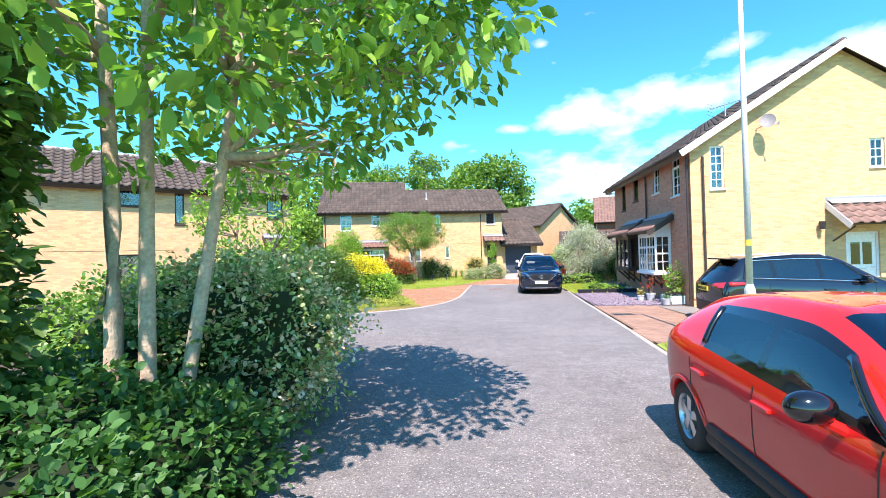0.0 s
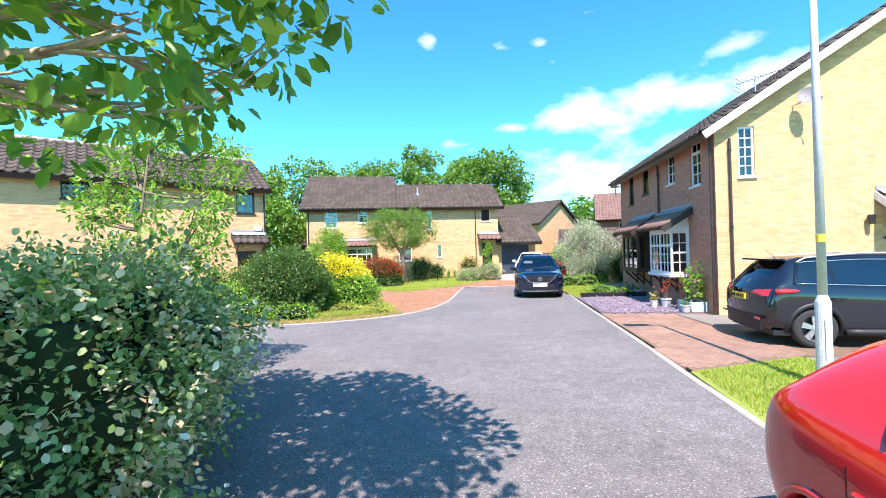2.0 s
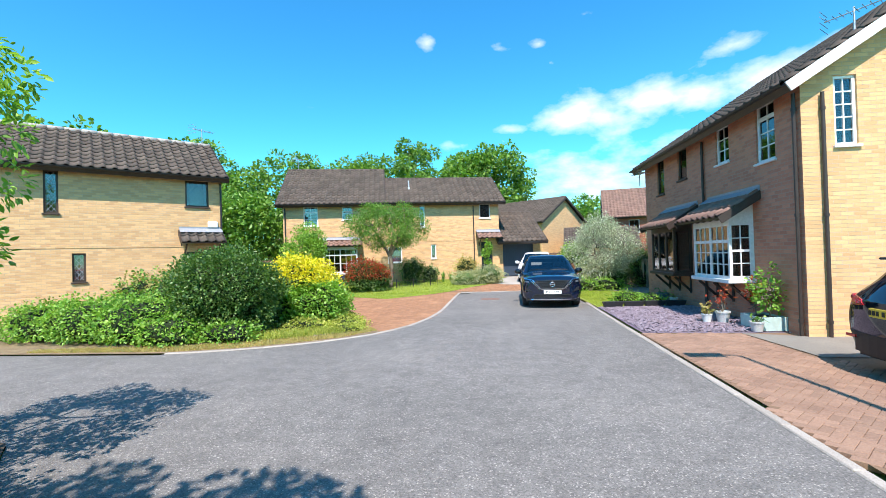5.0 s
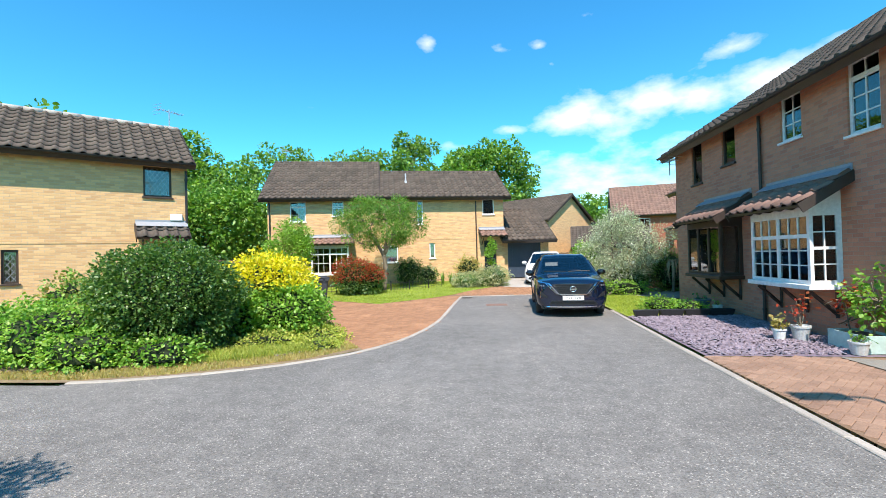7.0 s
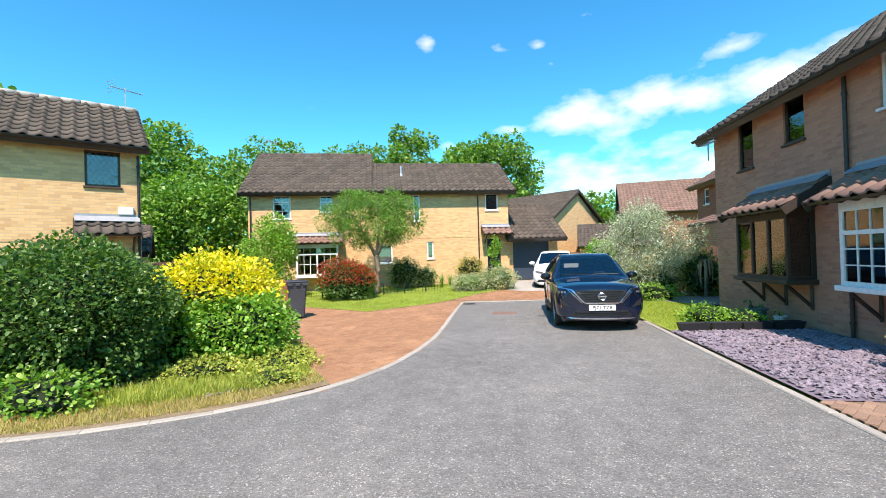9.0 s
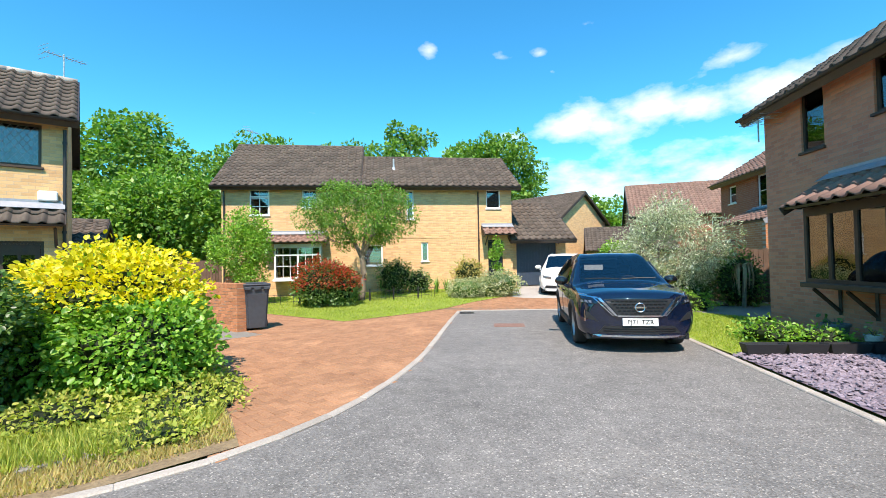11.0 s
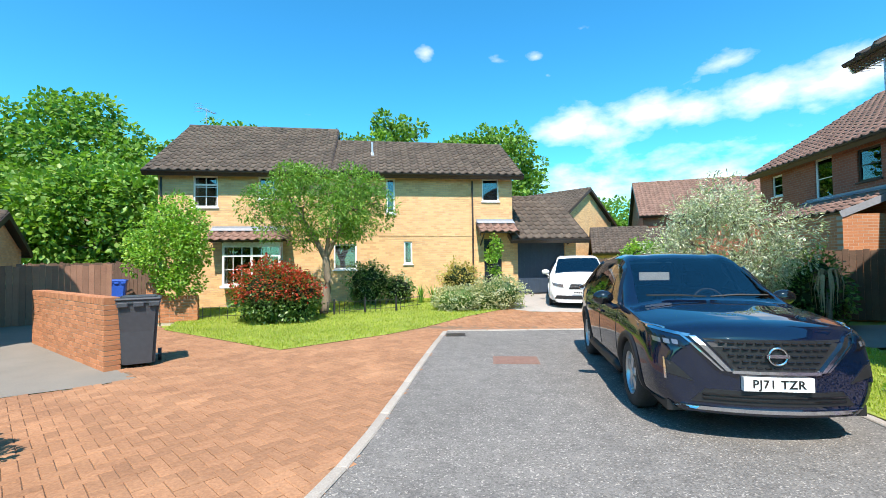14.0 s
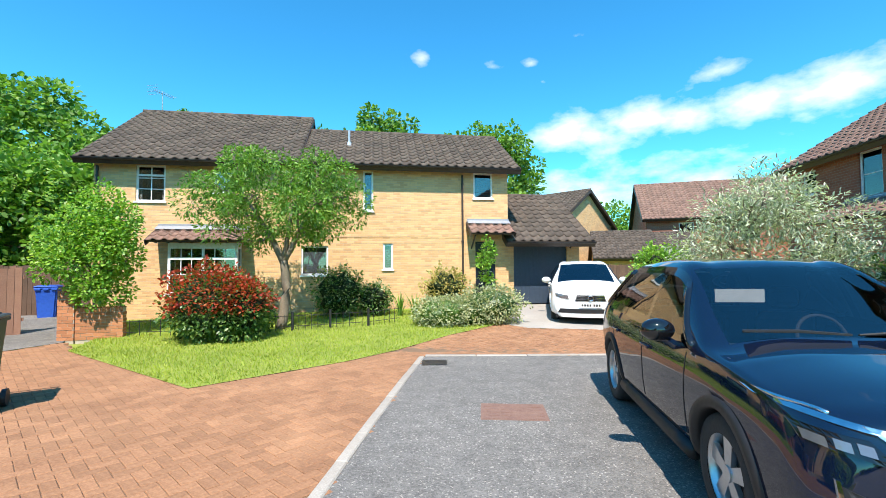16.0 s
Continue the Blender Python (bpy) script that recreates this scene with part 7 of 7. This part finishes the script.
on_front(est, s4, "lower_intake", [(-0.76, 0.33), (0.76, 0.33), (0.70, 0.43), (-0.70, 0.43)], M_TRIM, 0.012)
pl = on_front(est, s4, "number_plate", [(-0.26, 0.47), (0.26, 0.47), (0.26, 0.58), (-0.26, 0.58)], M_PLATE, 0.03, "white number plate")
bm = bmesh.new()
for k in range(7):
    x = -0.21 + k * 0.06 + (0.03 if k > 3 else 0)
    add_box(bm, x, x + 0.038, s4.skin(x, 0.52) - 0.036, s4.skin(x, 0.52) - 0.028, 0.50, 0.55)
tagged(part("plate_bars", bm, M_INK, pl), kind="stuff")

# ---- street furniture and garden things ----
M_POST = rough_mat("weathered_galvanised_post", (0.50, 0.52, 0.53), (0.64, 0.66, 0.67), 4, 0.5, 0.1, 40, metal=0.15)
lp = thing("street_lamp", Matrix.Translation((4.55, 10.3, 0.03)), "tall galvanised steel street lamp post on the grass verge", "street lamp")
bm = bmesh.new()
add_tube(bm, (0, 0, -0.05), (0, 0, 1.05), 0.088, 0.085, seg=16)
add_tube(bm, (0, 0, 1.05), (0, 0, 1.14), 0.085, 0.052, seg=16)
part("base", bm, M_POST, lp, smooth=False)
part("post", add_tube(bmesh.new(), (0, 0, 1.14), (0, 0, 6.85), 0.052, 0.034, seg=16), M_POST, lp, smooth=True)
M_BAND = plain_mat("yellow_tape", (0.70, 0.55, 0.06), 0.5)
part("band", add_tube(bmesh.new(), (0, 0, 1.80), (0, 0, 1.90), 0.0525, 0.0525, seg=16), M_BAND, lp, "faded yellow number band")
part("service_door", boxm(-0.04, 0.04, -0.092, -0.083, 0.35, 0.85, bevel=0.003), M_POST, lp)
bm = bmesh.new()
tube_path(bm, [(0, 0, 6.8), (-0.06, 0, 6.92), (-0.22, 0, 6.96)], [0.034, 0.03, 0.028], 8)
part("arm", bm, M_POST, lp)
bm = bmesh.new()
add_box(bm, -0.78, -0.20, -0.13, 0.13, 6.9, 7.02, bevel=0.035)
part("lantern", bm, M_POST, lp)


def wheelie_bin(m, mat, lid, label):
    b = thing("wheelie_bin", m, label, "bin", "wheelie bins")
    prof = [(0.21, 0.24, 0.06), (0.235, 0.265, 0.55), (0.265, 0.31, 0.98), (0.285, 0.33, 0.985), (0.285, 0.33, 1.02)]
    v = [(sx * a, sy * d, z) for a, d, z in prof for sx, sy in ((-1, -1), (1, -1), (1, 1), (-1, 1))]
    f = [(4 * k + j, 4 * k + (j + 1) % 4, 4 * k + 4 + (j + 1) % 4, 4 * k + 4 + j) for k in range(len(prof) - 1) for j in range(4)] + [(3, 2, 1, 0)]
    bm = bmesh.new()
    me = mesh_of("tmp", v, f, mat)
    bm.from_mesh(me)
    bmesh.ops.bevel(bm, geom=[e for e in bm.edges if abs(e.verts[0].co.z - e.verts[1].co.z) > 0.2], offset=0.04, segments=2, affect="EDGES")
    part("body", bm, mat, b)
    l = part("lid", add_box(bmesh.new(), -0.295, 0.295, -0.345, 0.30, 1.022, 1.065, bevel=0.018), lid, b)
    part("lid_dome", add_box(bmesh.new(), -0.23, 0.23, -0.28, 0.22, 1.065, 1.085, bevel=0.018), lid, l)
    bm = bmesh.new()
    tube_path(bm, [(-0.26, 0.34, 0.99), (-0.26, 0.40, 1.02), (0.26, 0.40, 1.02), (0.26, 0.34, 0.99)], [0.016] * 4, 8)
    part("handle", bm, mat, b)
    for x in (-0.2, 0.0, 0.2):
        part("lifting_comb", boxm(x - 0.07, x + 0.07, -0.345, -0.31, 0.93, 1.0, bevel=0.008), mat, b)
    for x in (-0.27, 0.27):
        bm = bmesh.new()
        bmesh.ops.create_cone(bm, cap_ends=True, segments=20, radius1=0.1, radius2=0.1, depth=0.05, matrix=Matrix.Translation((x, 0.24, 0.1)) @ Matrix.Rotation(math.pi / 2, 4, "Y"))
        part("wheel", bm, M_BLACK, b)
    part("axle", add_tube(bmesh.new(), (-0.27, 0.24, 0.1), (0.27, 0.24, 0.1), 0.015), M_STEEL, b)
    return b


M_BINGREY = plain_mat("charcoal_plastic", (0.05, 0.053, 0.062), 0.5)
M_BINBLUE = plain_mat("blue_plastic", (0.02, 0.10, 0.50), 0.45)
M_BINGREEN = plain_mat("green_plastic", (0.02, 0.22, 0.08), 0.45)
wheelie_bin(pose(-5.62, 23.78, 0.0, 0, 0, 38), M_BINGREY, M_BINGREY, "charcoal grey wheelie bin at the end of the brick wall")
wheelie_bin(pose(-13.6, 32.2, 0.0, 0, 0, 35), M_BINBLUE, M_BINBLUE, "bright blue recycling wheelie bin on the drive")
wheelie_bin(pose(-14.0, 29.2, 0.0, 0, 0, 35), M_BLACK, M_BINGREEN, "dark wheelie bin with green lid by the wall")

# black hoop fence along the lawn
FENCE = [(-8.2, 28.75), (-6.9, 29.0), (-5.6, 29.25), (-4.5, 29.5), (-3.7, 29.8), (-2.85, 30.1), (-2.2, 30.7)]
fe = thing("garden_fence", Matrix.Translation((-5, 29.4, 0.05)), "low black metal border fence on the lawn", "fence")
for (x0, y0), (x1, y1) in zip(FENCE, FENCE[1:]):
    for k in range(6):
        t_ = k / 6
        x, y = x0 + (x1 - x0) * t_ + 5, y0 + (y1 - y0) * t_ - 29.4
        z = height(x - 5, y + 29.4) + 0.0
        part("post" if k == 0 else "bar", add_tube(bmesh.new(), (x, y, z - 0.1), (x, y, z + (0.40 if k == 0 else 0.33)), 0.03 if k == 0 else 0.007, seg=6), M_BLACK, fe)
    for h_ in (0.30, 0.06):
        part("rail", add_tube(bmesh.new(), (x0 + 5, y0 - 29.4, height(x0, y0) + h_), (x1 + 5, y1 - 29.4, height(x1, y1) + h_), 0.007, seg=5), M_BLACK, fe)


def pot(m, r, h, mat, label, leaf, leaves, tall, seed, red=False):
    p = thing("plant_pot", m, label, "plant pot", "plant pots")
    n = 20
    prof = [(0.72, 0.0), (0.95, h * 0.85), (1.05, h * 0.86), (1.05, h), (0.92, h), (0.90, h * 0.9), (0.0, h * 0.9)]
    v = [(a * r * math.cos(6.2832 * k / n), a * r * math.sin(6.2832 * k / n), z) for k in range(n) for a, z in prof]
    q = len(prof)
    f = [(k * q + j, ((k + 1) % n) * q + j, ((k + 1) % n) * q + j + 1, k * q + j + 1) for k in range(n) for j in range(q - 1)]
    put("pot", mesh_of("pot", v, f, mat, False), p)
    g = np.random.default_rng(seed)
    bm = bmesh.new()
    tips = []
    for k in range(5):
        e = (g.normal(0, 0.5) * r, g.normal(0, 0.5) * r, h + tall * g.uniform(0.6, 1))
        tips += branch(g, bm, (0, 0, h * 0.85), e, 0.010, 0.004, 0.08, 6)[2:]
    part("stem", bm, M_BARK, p)
    tips = np.array([np.array(q) for q in tips])
    P = tips[g.integers(0, len(tips), leaves)] + g.normal(0, 0.05 + tall * 0.06, (leaves, 3))
    P[:, 2] = np.maximum(P[:, 2], h)
    put("leaves", leaf_mesh("leaves", P, g.normal(0, 1, (leaves, 3)), 0.075, leaf, seed), p)


M_LEADPOT = plain_mat("dark_grey_glaze", (0.12, 0.14, 0.15), 0.5)
M_POT = plain_mat("white_glazed_pot", (0.66, 0.67, 0.66), 0.4)
M_ZINC = rough_mat("pale_zinc", (0.50, 0.52, 0.52), (0.62, 0.64, 0.64), 8, 0.5, 0.15, 40, metal=0.3)
M_MINT = plain_mat("pale_green_painted_wood", (0.42, 0.56, 0.52), 0.6)
pot(Matrix.Translation((5.2, 18.15, 0.03)), 0.11, 0.2, M_POT, "small white pot with pinkish flowers", M_LEAF_ORANGE, 90, 0.14, 91)
pot(Matrix.Translation((5.52, 18.1, 0.03)), 0.15, 0.26, M_ZINC, "pale zinc bucket with a red-leaved plant", M_LEAF_RED, 60, 0.5, 92)
pot(Matrix.Translation((5.62, 16.98, 0.03)), 0.13, 0.2, M_ZINC, "small pale pot beside the planter box", M_LEAF_MID, 30, 0.1, 93)
pot(Matrix.Translation((5.8, 22.4, 0.03)), 0.2, 0.28, M_LEADPOT, "dark grey bowl pot beside the house wall", M_LEAF_DARK, 20, 0.08, 96)
pot(Matrix.Translation((5.85, 21.7, 0.03)), 0.12, 0.2, M_ZINC, "small pale pot by the house wall", M_LEAF_ORANGE, 24, 0.12, 97)
bx = thing("planter_box", Matrix.Translation((5.95, 17.35, 0.03)), "pale green wooden planter box with young shrubs", "planter")
for a in ((-0.25, 0.25, -0.38, -0.355, 0, 0.27), (-0.25, 0.25, 0.355, 0.38, 0, 0.27), (-0.25, -0.225, -0.355, 0.355, 0, 0.27), (0.225, 0.25, -0.355, 0.355, 0, 0.27)):
    part("board", boxm(*a, bevel=0.004), M_MINT, bx)
part("soil", boxm(-0.224, 0.224, -0.354, 0.354, 0.0, 0.23), M_SOIL, bx)
tree("potted_shrub", (5.95, 17.15, 0.26), "young light green shrub growing in the planter box", [((5.95, 17.15, 0.2), (5.95, 17.15, 1.1), 0.018, 0.006)], (5.95, 17.15, 0.85), (0.28, 0.3, 0.42), 420, 0.085, M_LEAF_LIGHT, 94, clumps=14, clump=0.16, limbs=6, category="shrub")
tree("potted_shrub", (5.95, 17.55, 0.26), "young red-leaved shrub growing in the planter box", [((5.95, 17.55, 0.2), (5.95, 17.6, 0.9), 0.015, 0.005)], (5.95, 17.6, 0.75), (0.2, 0.2, 0.3), 160, 0.075, M_LEAF_RED, 95, clumps=8, clump=0.14, limbs=5, category="shrub")
for k in range(4):
    x = 3.62 + k * 0.60
    tr = thing("trough", pose(x + 0.29, 21.15 + k * 0.03, 0.03, 0, 0, 2), "black plastic trough planter at the lawn edge", "planter", "troughs")
    bm = bmesh.new()
    v = [(-0.25, -0.07, 0), (0.25, -0.07, 0), (0.25, 0.07, 0), (-0.25, 0.07, 0), (-0.29, -0.1, 0.16), (0.29, -0.1, 0.16), (0.29, 0.1, 0.16), (-0.29, 0.1, 0.16), (-0.265, -0.08, 0.16), (0.265, -0.08, 0.16), (0.265, 0.08, 0.16), (-0.265, 0.08, 0.16), (-0.25, -0.07, 0.12), (0.25, -0.07, 0.12), (0.25, 0.07, 0.12), (-0.25, 0.07, 0.12)]
    f = [(3, 2, 1, 0)] + [(o + j, o + (j + 1) % 4, o + 4 + (j + 1) % 4, o + 4 + j) for o in (0, 4, 8) for j in range(4)]
    put("body", mesh_of("body", v, f, M_BLACK), tr)
    put("soil", mesh_of("soil", [(-0.25, -0.07, 0.125), (0.25, -0.07, 0.125), (0.25, 0.07, 0.125), (-0.25, 0.07, 0.125)], [(0, 1, 2, 3)], M_SOIL), tr)


def panel_fence(m, length, h, mat, label, board=0.13):
    f_ = thing("wooden_fence", m, label, "fence")
    n = int(length / board)
    for k in range(n):
        part("board", boxm(k * board, k * board + board - 0.008, 0.0, 0.018, 0.03, h + 0.02 * math.sin(k * 2.3)), mat, f_)
    for k in range(int(length / 1.8) + 1):
        part("post", boxm(k * 1.8 - 0.05, k * 1.8 + 0.05, 0.019, 0.119, -0.1, h + 0.05), mat, f_)
    for z in (0.35, h - 0.25):
        part("rail", boxm(0, length, 0.0185, 0.06, z, z + 0.08), mat, f_)


M_FENCE = rough_mat("weathered_brown_fence", (0.085, 0.05, 0.032), (0.15, 0.09, 0.06), 3, 0.85, 0.4, 40, spread=0.2)
M_FENCE_R = rough_mat("reddish_fence", (0.24, 0.12, 0.08), (0.33, 0.18, 0.12), 3, 0.85, 0.4, 40, spread=0.2)
panel_fence(pose(6.25, 29.6, 0.0, 0, 0, -18), 5.4, 1.7, M_FENCE, "tall dark wooden fence beside the house")
panel_fence(pose(3.9, 40.0, 0.0, 0, 0, 4), 5.2, 1.6, M_FENCE, "dark wooden fence at the end of the drive")
panel_fence(pose(-13.8, 26.6, 0.0, 0, 0, 40), 3.8, 1.6, M_FENCE_R, "reddish-brown wooden side gate and fence")
panel_fence(pose(-17.5, 31.5, 0.0, 0, 0, 20), 6.0, 1.7, M_FENCE, "dark wooden fence under the trees")


def stone_slab(m):
    part_ = part("slab", boxm(-0.5, 0.5, -0.22, 0.22, -0.02, 0.045, bevel=0.012), M_CONC_OLD, m=m)
    return tagged(part_, "weathered concrete slab lying in the verge", "slab")


stone_slab(pose(-3.35, 17.35, 0.0, 0, 0, 40))

# ---- brickwork and paving, piece by piece ----


def chamfered(name, lx, ly, h, mat, c=0.006):
    v = [(sx * lx / 2, sy * ly / 2, 0) for sx, sy in ((-1, -1), (1, -1), (1, 1), (-1, 1))]
    v += [(x, y, h - c) for x, y, _ in v]
    v += [(sx * (lx / 2 - c), sy * (ly / 2 - c), h) for sx, sy in ((-1, -1), (1, -1), (1, 1), (-1, 1))]
    f = [(o + j, o + (j + 1) % 4, o + 4 + (j + 1) % 4, o + 4 + j) for o in (0, 4) for j in range(4)] + [(8, 9, 10, 11)]
    return v, f, mesh_of(name, v, f, mat)


def inside(poly, x, y):
    r, j = False, len(poly) - 1
    for i in range(len(poly)):
        if (poly[i][1] > y) != (poly[j][1] > y) and x < (poly[j][0] - poly[i][0]) * (y - poly[i][1]) / (poly[j][1] - poly[i][1]) + poly[i][0]:
            r = not r
        j = i
    return r


def brick_wall(a, b, h, label, singles, name="brick_wall", cap=True):
    """A garden wall laid brick by brick from a to b, with a brick-on-edge coping."""
    a, b = Vector((*a, 0)), Vector((*b, 0))
    L = (b - a).length
    t = thing(name, Matrix.Translation((a.x, a.y, height(a.x, a.y))) @ pose(0, 0, 0, 0, 0, math.degrees(math.atan2(b.y - a.y, b.x - a.x))), label, "wall")
    th = 0.215
    courses = int((h - 0.11) / 0.075)
    part("mortar_core", boxm(0.008, L - 0.008, 0.008, th - 0.008, -0.15, courses * 0.075 - 0.006), M_MORTAR, t)
    _, _, me = chamfered("brick", 0.215, th, 0.065, M_WALLBRICK, 0.004)
    bv, bf = [tuple(v.co) for v in me.vertices], [tuple(p.vertices) for p in me.polygons]
    v, f, made = [], [], 0
    for c in range(courses):
        x = 0.0
        first = c % 2
        while x < L - 0.05:
            l = 0.1025 if (first and x == 0.0) else 0.215
            l = min(l, L - x)
            mm = Matrix.Translation((x + l / 2, th / 2 + random.uniform(-0.002, 0.002), c * 0.075 + 0.002)) @ Matrix.Diagonal((l / 0.215, 1, 1, 1))
            if made < singles:
                ob = new("brick", me)
                ob.parent = t
                ob.matrix_local = mm
                made += 1
            else:
                o = len(v)
                v += [tuple(mm @ Vector(q)) for q in bv]
                f += [tuple(o + i for i in q) for q in bf]
            x += l + 0.010
    z = courses * 0.075
    n = int(L / 0.075)
    for k in range(n if cap else 0):
        mm = Matrix.Translation((k * L / n + 0.0375, th / 2, z + 0.004)) @ Matrix.Diagonal((0.065 / 0.215, 1.03, 0.1025 / 0.065, 1))
        o = len(v)
        v += [tuple(mm @ Vector(q)) for q in bv]
        f += [tuple(o + i for i in q) for q in bf]
    if cap:
        part("coping_bed", boxm(0.01, L - 0.01, 0.01, th - 0.01, z - 0.006, z + 0.09), M_MORTAR, t)
    if v:
        tagged(put("coping_bricks", mesh_of("coping_bricks", v, f, M_WALLBRICK), t), kind="stuff")
    return t


brick_wall((-9.5, 25.55), (-5.78, 23.3), 1.09, "red brick garden wall with brick-on-edge coping", 290)
brick_wall((-9.3, 28.35), (-8.95, 28.40), 1.12, "square orange brick pier by the drive", 60, "brick_pier")
brick_wall((-8.93, 28.41), (-8.1, 28.75), 0.72, "low orange brick wall beside the pier", 60)


def pave(poly, turn, origin, singles, name, label, near, seed, lift=0.0, mat=None):
    """Block paving in herringbone: the blocks in the near stretch are objects of their own."""
    r = random.Random(seed)
    p = new(name)
    tagged(p, label, kind="structure")
    bv, bf, me = chamfered("paving_block", 0.196, 0.096, 0.06, mat or M_PAVER)
    rot = Matrix.Rotation(radians(turn), 4, "Z")
    xs, ys = [q[0] for q in poly], [q[1] for q in poly]
    n = int(max(max(xs) - min(xs), max(ys) - min(ys)) / 0.1) + 20
    v, f, made = [], [], 0
    for i in range(-n, n):
        for j in range(-n, n):
            k = (i - j) % 4
            if k not in (0, 3):
                continue
            c = rot @ Vector(((i + (1.0 if k == 0 else 0.5)) * 0.1, (j + (0.5 if k == 0 else 1.0)) * 0.1, 0))
            x, y = origin[0] + c.x, origin[1] + c.y
            if not inside(poly, x, y):
                continue
            mm = Matrix.Translation((x, y, height(x, y) + lift - 0.057 + r.uniform(-0.0025, 0.0025))) @ rot @ pose(0, 0, 0, r.uniform(-0.5, 0.5), r.uniform(-0.5, 0.5), (0 if k == 0 else 90) + r.uniform(-0.8, 0.8))
            if made < singles and near(x, y):
                ob = new("paving_block", me)
                ob.parent = p
                ob.matrix_local = mm
                made += 1
            else:
                o = len(v)
                v += [tuple(mm @ Vector(q)) for q in bv]
                f += [tuple(o + i2 for i2 in q) for q in bf]
    tagged(put("block_field", mesh_of("block_field", v, f, mat or M_PAVER), p), kind="stuff")


pave(PAVED, 52, (-3, 24), 300, "pavement", "worn red-brown herringbone block paving", lambda x, y: -3.4 < x < -1.3 and 20.6 < y < 24.2, 5)
pave([(3.3, 11.2), (5.25, 12.0), (5.5, 12.0), (5.5, 14.6), (5.25, 14.85), (5.2, 16.85), (3.42, 16.95)], 45, (4, 14), 0, "pavement", "worn red-brown block-paved front drive", lambda x, y: True, 6, 0.018, mat=M_PAVER_WORN)
